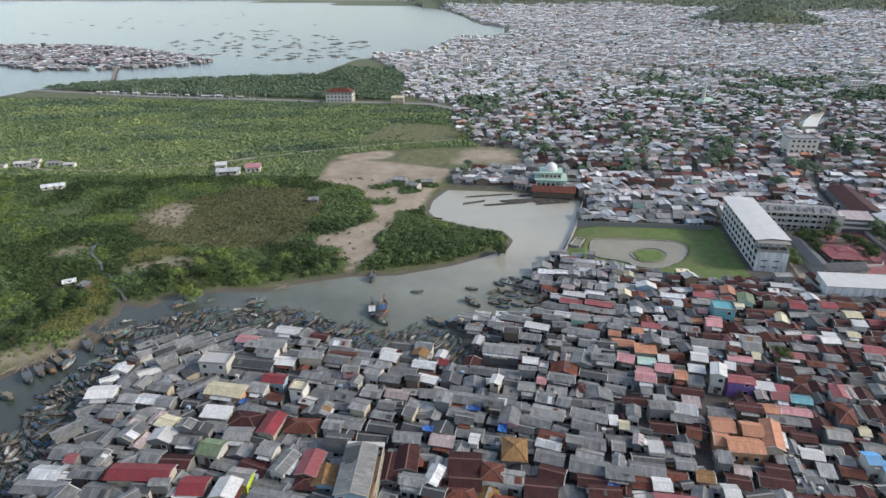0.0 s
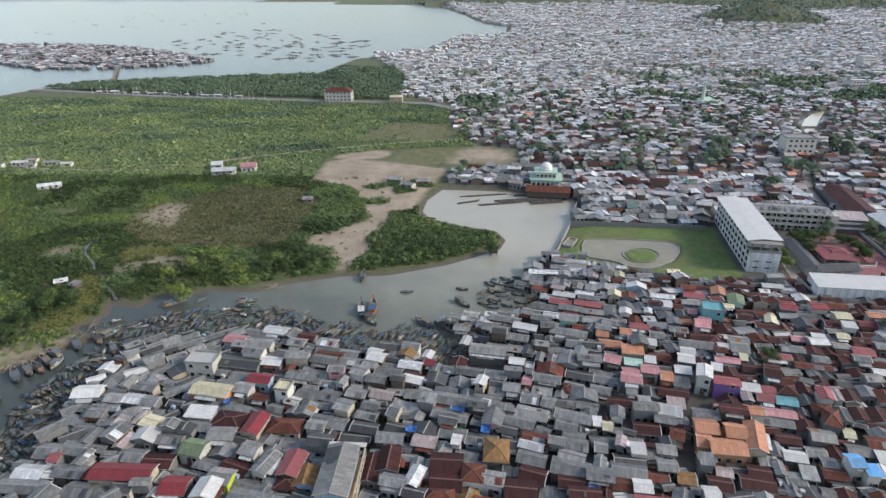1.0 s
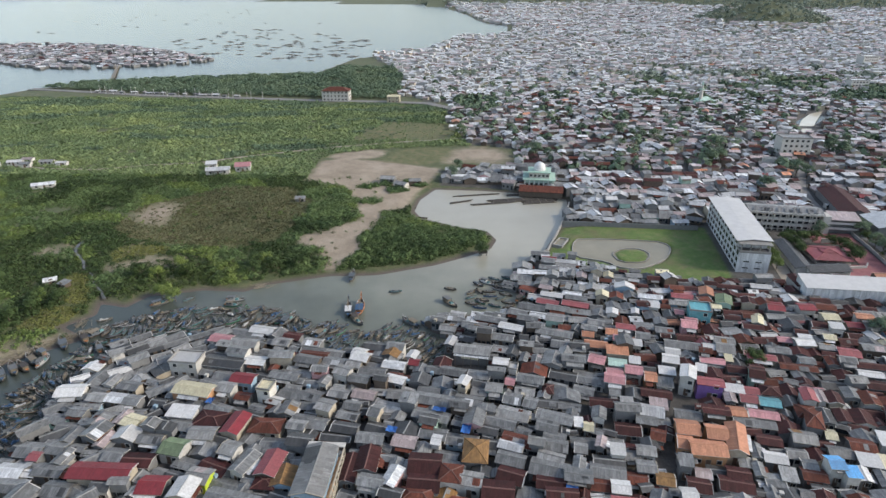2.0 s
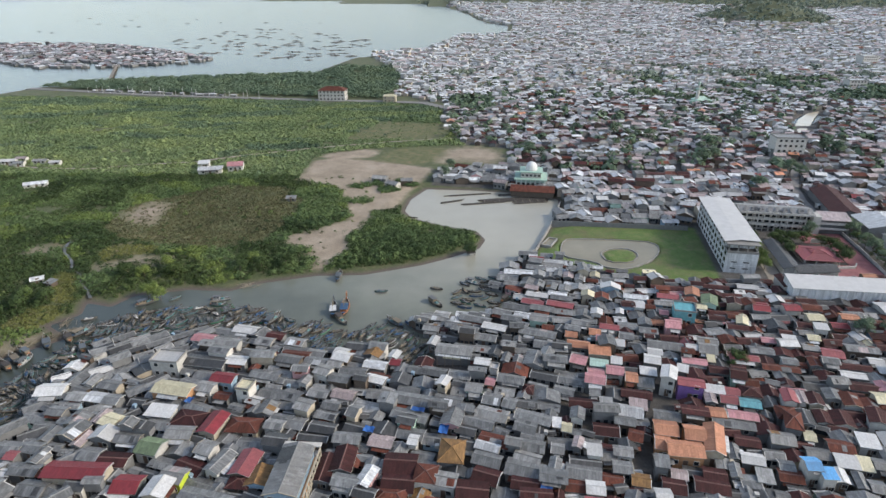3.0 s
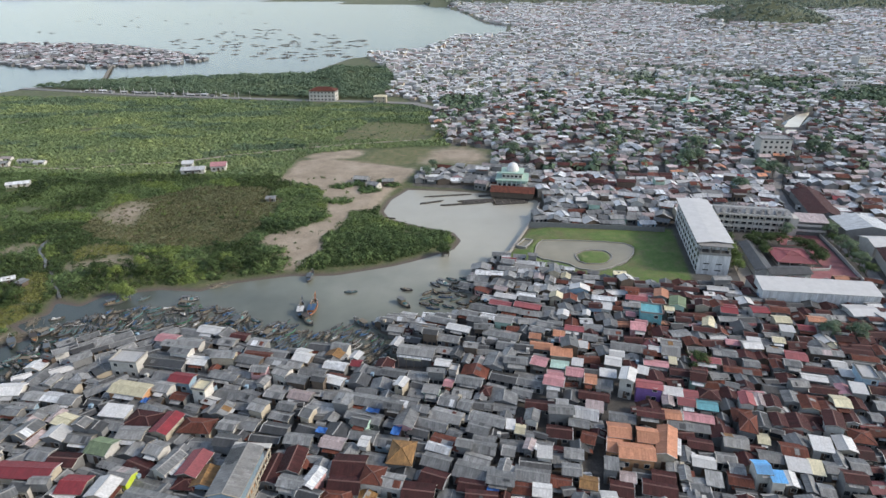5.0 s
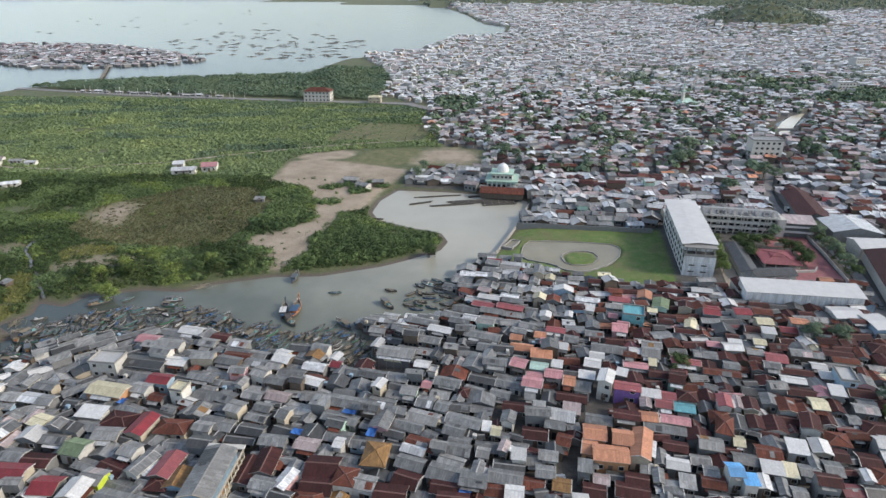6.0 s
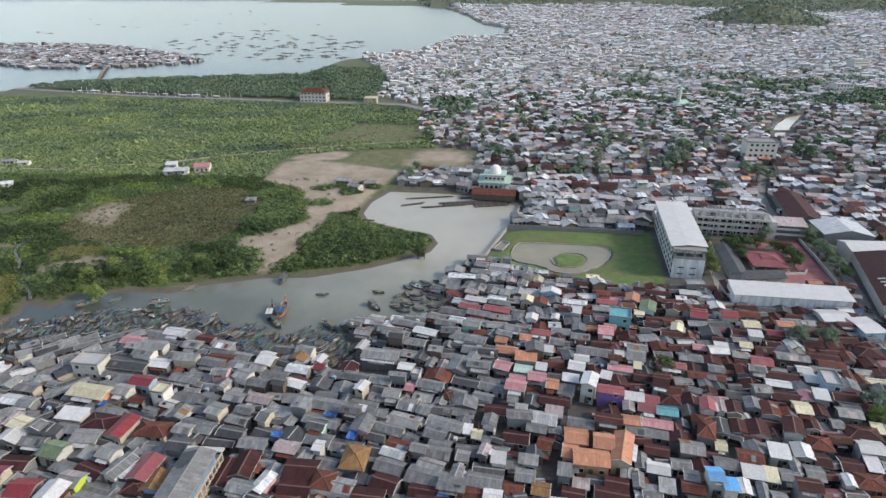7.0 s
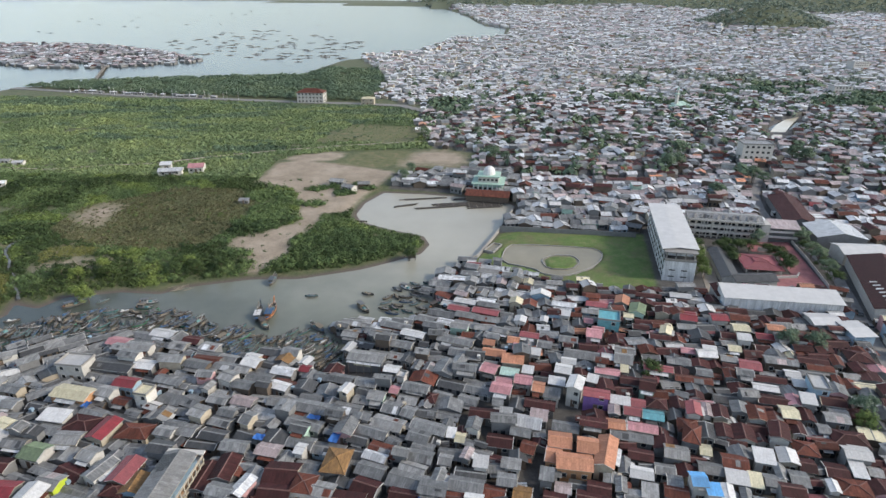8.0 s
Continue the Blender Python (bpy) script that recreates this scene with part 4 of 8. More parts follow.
house(-54.0, 143.5, 11.9, 4.7, 3.2, -9, "gable", "dark", "grey")
house(-45.2, 144.1, 5.9, 3.6, 3.2, -8, "gable", "white", "grey")
house(-51.1, 152.5, 7.8, 3.9, 3.7, -7, "gable", "pale", "white")
house(-48.6, 162.9, 7.3, 3.6, 2.8, -13, "gable", "white", "grey")
house(-59.6, 156.9, 6.3, 3.6, 2.8, -11, "gable", "pink", "white")
house(-15.3, 146.2, 4.9, 3.9, 3.7, -17, "gable", "white", "wood")
house(-45.8, 135.1, 6.0, 3.6, 3.7, -10, "gable", "red", "blue")
house(-37.9, 129.6, 3.6, 3.9, 5.1, -11, "flat", "cream", "white")
house(-49.2, 131.1, 4.4, 3.6, 3.7, -13, "gable", "pale", "white")
house(-53.8, 109.1, 5.3, 4.7, 3.2, -12, "gable", "green", "white")
house(-60.6, 105.0, 6.5, 3.9, 2.8, -3, "gable", "brown", "grey")
verandah = house(17.2, 149.8, 10.2, 4.6, 3.8, -11, "gable", "pale", "grey", detail=False)
claim(16.4, 145.6, 10.4, 4.4, radians(-11))
piece("sign_board", Solid().box(-2.9, -3.05, 2.3, 2.3, -2.95, 3.1).mesh("sign_board", ROOF["cream"]), verandah, "yellow painted board")
for u in (-4.6, -2.3, 0.0, 2.3, 4.6):
    piece("post", Solid().box(u - 0.1, -3.1, -1.4, u + 0.1, -2.9, 3.5).mesh("post", BAMBOO), verandah)
piece("awning", Solid().slab((-5.1, -3.3, 3.2), (5.1, -3.3, 3.2), (5.1, -2.31, 3.6), (-5.1, -2.31, 3.6), 0.08).mesh("awning", ROOF["bleached"]), verandah)
house(52.6, 144.9, 4.1, 3.9, 3.7, -22, "gable", "pink", "grey")
house(59.5, 149.3, 5.7, 3.6, 3.7, -9, "shed", "orange", "cream")
house(55.4, 135.8, 5.0, 3.9, 3.7, -15, "gable", "pink", "grey")
house(73.1, 144.0, 4.0, 3.9, 4.6, -16, "gable", "white", "grey")
house(75.0, 135.9, 3.4, 5.4, 6, -22, "gable", "white", "white", side=1)
house(80.6, 140.7, 2.4, 2.7, 3.7, -22, "shed", "white", "grey")
house(83.0, 123.0, 4.0, 3.1, 3.2, -9, "gable", "orange", "grey")
house(68.1, 116.4, 5.0, 4.7, 3.7, -9, "gable", "orange", "orange")
house(66.0, 111.9, 3.1, 4.4, 3.2, -14, "gable", "orange", "orange")
house(70.3, 109.4, 7.6, 4.7, 3.7, -7, "gable", "orange", "orange")
house(74.2, 114.3, 4.3, 4.7, 4.1, -11, "gable", "orange", "orange")
house(78.1, 112.3, 3.9, 9.9, 4.1, -19, "gable", "orange", "cream", side=1)
house(94.7, 138.1, 3.6, 4.7, 4.1, -17, "gable", "brown", "mint")
house(91.6, 151.2, 4.6, 5.5, 3.7, -15, "gable", "pale", "grey")
house(108.6, 167.1, 2.8, 4.5, 3.7, -22, "gable", "cream", "grey", side=1)
house(92.0, 172.4, 6.5, 6.2, 5.1, -13, "flat", "teal", "teal")
house(103.4, 180.5, 4.5, 6.3, 3.7, -20, "gable", "green", "mint", side=1)
house(99.7, 186.3, 4.0, 5.4, 3.7, -18, "gable", "orange", "grey", side=1)
house(118.3, 175.4, 4.8, 3.9, 3.7, -14, "gable", "red", "grey")
house(128.1, 175.1, 4.8, 3.9, 4.1, -4, "gable", "red", "white")
house(134.9, 175.8, 5.4, 3.9, 3.7, -12, "gable", "rust", "grey")
house(132.3, 168.9, 4.5, 3.9, 4.1, -5, "gable", "cream", "cream")
house(85.8, 164.6, 4.1, 4.7, 3.7, -14, "gable", "pink", "pink")
house(116.5, 154.5, 5.1, 3.6, 3.7, -3, "gable", "white", "grey")
house(60.7, 94.7, 2.8, 3.9, 4.1, -6, "gable", "white", "grey")
house(16.5, 107.9, 5.3, 7.0, 3.7, -6, "hip", "ochre", "grey")
house(20.9, 96.4, 6.4, 5.5, 3.2, -7, "gable", "brown", "grey")
house(5.0, 104.1, 6.9, 6.2, 3.2, -4, "gable", "brown", "grey")
house(4.9, 98.6, 6.6, 4.7, 3.2, -5, "gable", "brown", "grey")
house(3.5, 95.0, 6.5, 3.7, 3.2, -5, "hip", "rust", "grey")
house(10.8, 100.5, 4.4, 4.7, 4.1, -8, "hip", "rust", "white")
house(16.6, 119.6, 4.3, 5.4, 3.7, -14, "gable", "grey", "pink", side=1)
house(40.3, 145.7, 5.2, 6.3, 3.2, -19, "gable", "grey", "grey", side=1)
house(43.9, 195.4, 3.7, 6.3, 3.2, -21, "gable", "grey", "grey", side=1)
house(95.8, 103.5, 2.9, 3.6, 5.1, -4, "gable", "blue", "white")
house(98.2, 101.0, 2.6, 2.7, 4.6, -5, "shed", "blue", "white")
house(100.0, 119.2, 3.5, 6.5, 4.1, -21, "hip", "rust", "grey")
house(121.4, 120.7, 3.9, 5.9, 4.1, -21, "gable", "brown", "white", side=1)
house(127.2, 127.9, 3.5, 4.3, 4.1, -9, "gable", "cream", "cream")
house(134.3, 132.5, 3.2, 3.6, 4.6, -14, "shed", "white", "grey")
house(140.1, 138.9, 4.0, 6.5, 5.2, -12, "flat", "white", "blue")
house(135.7, 113.7, 5.2, 3.6, 4.1, -10, "gable", "white", "grey")
house(15.2, 99.3, 4.4, 3.6, 3.7, -13, "gable", "pale", "white")
house(14.3, 133.0, 2.3, 3.6, 4.8, -22, "gable", "white", "cream", side=1)
house(28.3, 140.6, 2.0, 2.7, 3.7, -15, "flat", "white", "white")
house(-1.9, 99.1, 2.6, 5.4, 4.6, -21, "gable", "bleached", "pink", side=1)
house(-19.0, 138.0, 4.0, 3.9, 4.4, -22, "gable", "pale", "white")
house(-40.3, 108.0, 3.7, 3.9, 3.9, -17, "gable", "pale", "white")
house(-74.8, 114.1, 4.6, 5.4, 3.5, -19, "gable", "grey", "grey", side=1)
house(-35.6, 103.9, 3.4, 6.3, 3.7, -22, "gable", "grey", "white", side=1)
house(93.1, 127.0, 4.7, 3.1, 3.0, -13, "gable", "teal", "grey")
house(89.1, 121.9, 6.6, 2.6, 3.2, -13, "gable", "pink", "grey")
house(88.4, 128.5, 4.0, 3.1, 3.0, -13, "gable", "maroon", "cream")
house(95.4, 131.6, 4.6, 3.9, 3.2, -13, "hip", "brown", "white")
house(103.5, 128.2, 2.9, 4.6, 4.4, -13, "gable", "maroon", "white", side=1)
house(107.1, 128.8, 1.6, 4.6, 3.6, -13, "gable", "faded", "white", side=1)
house(110.2, 128.1, 3.3, 4.6, 3.4, -13, "gable", "brown", "cream", side=1)
house(116.2, 130.6, 3.5, 4.0, 3.2, -13, "gable", "grey", "grey", side=1)
house(119.4, 127.9, 3.9, 5.3, 3.4, -13, "gable", "rust", "white", side=1)
house(123.1, 125.6, 4.4, 5.3, 3.2, -13, "gable", "rust", "mint", side=1)
house(126.6, 134.0, 7.6, 3.5, 3.0, -13, "gable", "brown", "grey")
house(126.7, 139.2, 5.9, 2.6, 3.2, -13, "gable", "white", "grey")
house(131.5, 133.6, 2.8, 4.0, 3.4, -13, "gable", "pink", "white", side=1)
house(100.8, 123.4, 4.7, 4.7, 2.8, -13, "hip", "rust", "grey")
house(104.6, 121.8, 3.1, 5.3, 2.8, -13, "gable", "dark", "grey", side=1)
house(108.8, 121.8, 3.0, 4.6, 3.0, -13, "gable", "brown", "white", side=1)
house(113.2, 121.1, 4.6, 5.3, 2.8, -13, "gable", "brown", "white", side=1)
house(101.8, 114.9, 2.1, 3.1, 3.0, -13, "gable", "cream", "grey")
house(94.5, 113.3, 4.9, 3.9, 3.6, -13, "gable", "pale", "grey")
house(86.3, 113.0, 5.1, 3.1, 2.8, -13, "gable", "brown", "grey")
house(107.2, 111.4, 5.1, 4.1, 2.8, -13, "gable", "rust", "grey")
house(114.5, 113.0, 4.0, 4.0, 3.0, -13, "shed", "white", "white")
house(119.9, 113.2, 3.7, 4.6, 3.2, -13, "gable", "white", "cream", side=1)
house(105.6, 106.2, 4.2, 3.3, 3.0, -13, "shed", "white", "grey")
house(109.4, 105.7, 2.3, 3.6, 2.8, -13, "shed", "cream", "grey")
house(102.0, 102.4, 2.0, 4.0, 2.8, -13, "gable", "white", "grey", side=1)
house(85.0, 107.3, 4.5, 3.1, 2.8, -13, "gable", "white", "grey")
house(85.3, 101.9, 2.9, 3.3, 2.8, -13, "shed", "pale", "grey")
house(91.6, 105.1, 2.8, 3.1, 2.8, -13, "gable", "grey", "grey")
house(91.1, 102.3, 4.5, 3.5, 2.6, -13, "gable", "rust", "grey")
house(74.5, 102.3, 4.5, 3.9, 2.6, -13, "gable", "brown", "grey")
house(72.7, 99.3, 6.7, 3.9, 2.6, -13, "gable", "brown", "grey")
house(113.8, 106.0, 3.8, 3.1, 2.6, -13, "gable", "grey", "grey")
house(62.5, 156.4, 4.3, 3.1, 3.4, -13, "gable", "pink", "mint")
house(66.2, 153.8, 3.0, 2.6, 3.4, -13, "shed", "white", "white")
house(60.6, 160.6, 3.0, 3.1, 3.2, -13, "gable", "orange", "white")
house(58.2, 143.8, 4.5, 3.1, 3.4, -13, "gable", "mint", "white")
house(63.4, 145.0, 2.6, 2.6, 3.2, -13, "shed", "white", "white")
house(61.6, 139.8, 4.3, 3.5, 3.8, -13, "gable", "pink", "white")
house(56.2, 139.1, 4.0, 3.1, 3.4, -9, "gable", "pink", "wood")
house(65.4, 136.9, 2.8, 3.9, 3.6, -13, "gable", "orange", "orange")
house(70.6, 139.1, 3.9, 2.6, 3.8, -13, "shed", "white", "grey")
house(68.7, 134.8, 3.8, 3.3, 3.0, -13, "shed", "grey", "white")
house(75.4, 148.8, 3.6, 2.6, 4.0, -13, "gable", "white", "grey")
house(87.5, 151.9, 3.5, 2.6, 3.6, -13, "gable", "white", "orange")
house(85.7, 145.5, 6.3, 2.6, 3.0, -13, "gable", "pink", "pink")
house(90.7, 146.3, 1.6, 2.6, 3.2, -13, "shed", "cream", "grey")
house(100.4, 147.0, 7.5, 2.6, 3.4, -13, "gable", "maroon", "cream")
house(91.3, 141.2, 5.4, 3.1, 3.0, -13, "gable", "brown", "grey")
house(96.3, 141.2, 3.2, 3.1, 3.4, -13, "gable", "brown", "white")
house(80.0, 133.1, 6.3, 3.1, 4.8, -13, "gable", "maroon", "purple")
house(86.1, 132.1, 4.5, 2.6, 3.2, -13, "shed", "white", "white")
house(90.6, 131.8, 3.3, 2.6, 3.0, -13, "gable", "maroon", "grey")
house(83.8, 128.7, 2.2, 3.3, 3.0, -13, "gable", "faded", "grey", side=1)
house(65.1, 130.6, 7.3, 3.1, 2.8, -13, "gable", "brown", "grey")
house(64.3, 126.0, 3.9, 3.3, 2.8, -13, "shed", "faded", "grey")
house(54.0, 116.8, 5.7, 3.9, 2.6, -9, "gable", "brown", "grey")
house(70.4, 122.1, 5.9, 3.1, 2.8, -13, "gable", "grey", "grey")
house(80.1, 153.9, 9.7, 3.9, 2.8, -13, "gable", "grey", "grey")
house(92.8, 154.7, 5.3, 3.1, 4.0, -13, "gable", "pale", "white")
house(26.6, 122.0, 7.7, 4.0, 2.8, -19, "gable", "pale", "grey")
house(36.8, 121.0, 8.6, 3.4, 2.8, -19, "gable", "grey", "grey")
house(34.5, 117.5, 4.9, 3.6, 2.8, -20, "gable", "grey", "grey")
house(26.6, 112.6, 6.8, 3.4, 2.8, -20, "gable", "rust", "grey")
house(25.0, 110.7, 5.4, 2.6, 2.8, -20, "gable", "bleached", "grey")
house(24.5, 106.3, 6.1, 3.6, 2.8, -18, "gable", "grey", "grey")
house(33.8, 107.0, 5.6, 2.8, 2.8, -20, "gable", "pale", "grey")
house(35.2, 110.8, 5.6, 3.4, 2.8, -12, "gable", "grey", "grey")
house(33.0, 103.3, 8.4, 4.6, 2.8, -17, "gable", "grey", "grey")
house(24.1, 101.2, 5.5, 4.2, 2.8, -20, "gable", "brown", "grey")
house(32.6, 99.1, 5.9, 3.4, 2.8, -10, "gable", "brown", "grey")
house(47.3, 97.8, 3.5, 3.2, 3.2, -8, "gable", "white", "white")
house(43.1, 98.8, 3.8, 2.8, 2.6, -8, "gable", "rust", "grey")
house(49.1, 107.9, 2.8, 2.8, 4.2, -8, "shed", "white", "white")
house(56.0, 108.9, 3.9, 2.8, 3.2, -10, "gable", "pale", "white")
house(60.5, 114.4, 2.9, 3.6, 3.0, -20, "gable", "rust", "cream")
house(61.1, 123.7, 6.8, 4.2, 2.8, -14, "gable", "bleached", "grey")
house(55.9, 125.5, 2.6, 2.8, 3.8, -8, "shed", "pale", "white")
house(50.5, 126.8, 6.9, 3.2, 2.6, -8, "gable", "brown", "grey")
house(47.8, 121.1, 2.8, 3.8, 4.0, -15, "gable", "grey", "white", side=1)
house(44.6, 117.4, 2.0, 2.8, 2.8, -12, "gable", "cream", "grey")
house(42.3, 118.8, 1.6, 2.6, 2.8, -9, "shed", "white", "grey")
house(35.7, 126.5, 5.0, 3.0, 2.6, -8, "gable", "dark", "grey")
house(36.8, 132.3, 2.4, 3.4, 2.8, -12, "hip", "brown", "grey")
house(26.9, 135.1, 2.1, 2.6, 3.0, -14, "gable", "pink", "grey")
house(22.4, 132.0, 4.0, 3.2, 3.4, -11, "gable", "pale", "mint")
house(26.9, 128.0, 4.2, 3.8, 2.8, -15, "gable", "grey", "grey")
house(31.4, 126.2, 3.0, 3.6, 3.0, -20, "gable", "grey", "white")
house(46.8, 105.9, 6.6, 2.8, 2.6, -8, "gable", "dark", "grey")
house(45.8, 102.9, 7.2, 4.0, 2.6, -11, "gable", "grey", "grey")
house(39.6, 104.2, 2.0, 4.4, 3.2, -16, "gable", "grey", "white", side=1)
house(54.8, 104.3, 3.9, 3.2, 2.8, -8, "gable", "grey", "grey")
house(63.4, 104.4, 2.5, 3.0, 4.4, -12, "shed", "grey", "grey")
house(64.6, 99.0, 4.5, 4.0, 2.6, -12, "gable", "brown", "grey")
house(66.8, 102.5, 3.0, 2.6, 2.6, -12, "gable", "faded", "grey")
house(57.9, 100.7, 3.5, 3.2, 2.6, -12, "gable", "ochre", "grey")
house(54.3, 131.4, 2.3, 3.0, 2.8, -8, "gable", "grey", "grey")
house(41.1, 109.7, 2.5, 2.8, 3.0, -12, "gable", "pale", "grey")
house(46.0, 111.0, 1.6, 3.4, 3.8, -20, "gable", "faded", "grey", side=1)
house(-26.9, 116.7, 4.2, 2.8, 3.4, -11, "gable", "pale", "white")
house(-21.0, 123.1, 3.8, 3.8, 4.4, -19, "gable", "pale", "cream")
house(-8.1, 121.4, 2.4, 3.8, 4.0, -20, "gable", "grey", "cream")
house(-4.4, 135.7, 5.3, 2.8, 3.2, -20, "gable", "white", "grey")
house(-18.8, 129.9, 5.0, 3.0, 2.8, -13, "gable", "pale", "grey")
house(-12.1, 129.5, 5.7, 3.2, 2.8, -14, "gable", "faded", "grey")
house(5.9, 121.3, 9.0, 3.2, 2.8, -17, "gable", "grey", "grey")
house(6.1, 127.8, 10.3, 4.0, 2.6, -13, "gable", "grey", "grey")
house(15.5, 127.1, 6.8, 3.8, 2.8, -14, "gable", "grey", "grey")
house(-0.2, 111.6, 5.3, 3.4, 3.0, -12, "gable", "faded", "grey")
house(7.4, 111.3, 1.8, 2.8, 3.8, -12, "gable", "white", "white")
house(-1.8, 103.4, 2.2, 5.4, 2.8, -8, "gable", "grey", "grey", side=1)
house(1.1, 102.7, 1.6, 5.2, 2.8, -8, "gable", "grey", "grey", side=1)
house(-30.7, 123.5, 3.7, 4.6, 2.8, -10, "gable", "grey", "grey", side=1)
house(-15.0, 121.3, 5.1, 3.0, 2.8, -16, "gable", "grey", "grey")
house(-15.1, 116.5, 6.1, 3.2, 2.8, -12, "gable", "dark", "grey")
house(-22.3, 118.0, 4.8, 3.6, 2.8, -12, "gable", "grey", "grey")
house(99.6, 177.2, 2.7, 2.6, 3.0, -12, "gable", "cream", "grey")
house(119.8, 178.4, 4.0, 3.2, 3.0, -12, "gable", "red", "grey")
house(131.1, 163.0, 3.5, 2.8, 4.0, -12, "shed", "white", "white")
house(126.2, 158.2, 3.1, 2.8, 3.2, -12, "gable", "cream", "grey")
house(112.8, 157.0, 4.8, 2.6, 2.8, -12, "gable", "pink", "grey")
house(118.7, 157.4, 3.4, 2.8, 3.0, -12, "shed", "white", "grey")
house(122.4, 152.7, 4.1, 2.8, 3.2, -13, "gable", "pale", "grey")
house(127.3, 150.0, 5.4, 4.2, 3.0, -15, "gable", "maroon", "grey")
house(119.8, 145.6, 2.5, 4.0, 3.0, -12, "gable", "rust", "grey", side=1)
house(108.8, 142.7, 9.3, 2.6, 2.8, -12, "gable", "rust", "grey")
house(136.6, 151.5, 8.4, 3.4, 3.6, -12, "gable", "grey", "wood")
house(137.2, 145.8, 3.6, 2.8, 3.2, -12, "gable", "white", "grey")
house(129.5, 143.3, 8.4, 2.6, 3.0, -12, "gable", "brown", "grey")
house(101.8, 170.2, 4.5, 2.6, 2.8, -12, "gable", "brown", "grey")
house(108.6, 171.1, 4.8, 2.8, 2.8, -12, "gable", "rust", "grey")
house(106.2, 164.7, 5.9, 3.0, 2.8, -12, "gable", "brown", "grey")
house(110.5, 169.9, 1.6, 3.6, 3.0, -12, "gable", "cream", "grey", side=1)
house(143.5, 169.3, 4.8, 3.2, 4.0, -12, "gable", "orange", "white")
house(138.8, 165.5, 5.1, 3.0, 3.0, -12, "gable", "red", "grey")
house(127.6, 166.3, 3.9, 3.6, 2.8, -12, "gable", "brown", "grey")
house(119.5, 161.6, 3.2, 3.0, 2.8, -12, "gable", "brown", "grey")
house(107.6, 151.5, 6.1, 3.2, 2.8, -12, "gable", "grey", "grey")
house(112.9, 146.0, 3.7, 3.0, 3.0, -12, "gable", "grey", "white")
house(110.1, 191.9, 8.3, 2.6, 2.8, -12, "gable", "brown", "grey")
house(121.3, 191.7, 6.5, 2.6, 3.0, -12, "gable", "white", "grey")
house(160.9, 177.3, 5.9, 2.8, 3.2, -12, "shed", "white", "grey")
house(108.1, 99.3, 2.6, 3.0, 2.8, -12, "gable", "grey", "grey")
house(116.2, 108.8, 1.6, 4.5, 2.8, -12, "gable", "grey", "grey", side=1)
house(105.5, 101.0, 1.6, 4.5, 2.8, -14, "gable", "grey", "grey", side=1)
house(81.7, 109.5, 2.0, 4.5, 2.8, -12, "gable", "grey", "grey", side=1)
house(79.6, 103.7, 1.7, 4.0, 2.8, -12, "gable", "grey", "grey", side=1)
house(85.9, 119.6, 9.4, 3.2, 2.6, -12, "gable", "grey", "grey")
house(146.6, 153.0, 7.8, 3.5, 2.8, -12, "gable", "brown", "grey")
house(153.3, 153.0, 2.4, 5.0, 3.0, -13, "gable", "rust", "grey", side=1)
house(161.3, 155.8, 6.7, 5.5, 2.8, -12, "hip", "brown", "grey")
house(146.8, 149.6, 6.5, 2.8, 2.8, -12, "gable", "rust", "grey")
house(148.1, 143.0, 1.6, 5.0, 3.0, -16, "gable", "rust", "cream", side=1)
house(137.0, 141.5, 3.1, 2.8, 3.0, -12, "shed", "white", "grey")
house(142.9, 143.2, 4.5, 3.4, 3.0, -12, "gable", "bleached", "grey")
house(141.9, 134.5, 5.6, 4.2, 2.8, -12, "gable", "brown", "grey")
house(138.9, 127.2, 5.2, 3.2, 3.2, -12, "gable", "pale", "grey")
house(138.0, 120.1, 7.5, 5.0, 2.8, -12, "hip", "brown", "grey")
house(125.7, 116.4, 5.0, 4.4, 2.8, -12, "hip", "rust", "grey")
house(133.9, 109.6, 2.6, 4.2, 2.8, -12, "shed", "white", "grey")
house(123.3, 111.0, 3.0, 4.0, 2.6, -12, "gable", "brown", "grey")
house(129.0, 109.5, 4.2, 4.2, 2.6, -12, "gable", "brown", "grey")
house(130.1, 104.6, 6.2, 4.6, 2.6, -12, "hip", "rust", "grey")
house(119.3, 106.7, 3.3, 4.2, 2.8, -12, "gable", "grey", "grey")
house(127.4, 123.6, 2.5, 5.0, 2.8, -12, "gable", "brown", "white", side=1)
house(132.1, 128.6, 2.8, 4.6, 2.8, -12, "gable", "brown", "grey", side=1)
house(101.0, 109.4, 4.8, 3.2, 2.6, -12, "gable", "grey", "grey")
house(125.1, 103.9, 1.6, 3.2, 3.6, -12, "gable", "white", "white", side=1)
house(137.8, 116.3, 3.7, 2.6, 2.8, -12, "gable", "white", "grey")
house(133.7, 123.4, 2.3, 3.0, 2.8, -12, "gable", "grey", "grey")
house(-87.5, 108.7, 5.8, 4.2, 2.8, -5, "gable", "grey", "grey")
house(-81.5, 108.7, 3.8, 3.2, 2.8, -7, "gable", "grey", "grey")
house(-78.4, 106.0, 2.0, 4.4, 3.0, -10, "gable", "grey", "white", side=1)
house(-88.1, 102.1, 6.3, 3.6, 2.8, -5, "gable", "bleached", "grey")
house(-87.1, 97.6, 10.8, 3.2, 2.8, -4, "gable", "grey", "grey")
house(-79.1, 101.9, 6.4, 3.0, 2.6, -5, "gable", "grey", "grey")
house(-74.0, 96.6, 5.7, 3.8, 2.6, -6, "gable", "grey", "grey")
house(-64.5, 97.1, 4.0, 3.2, 3.4, -4, "gable", "dark", "white")
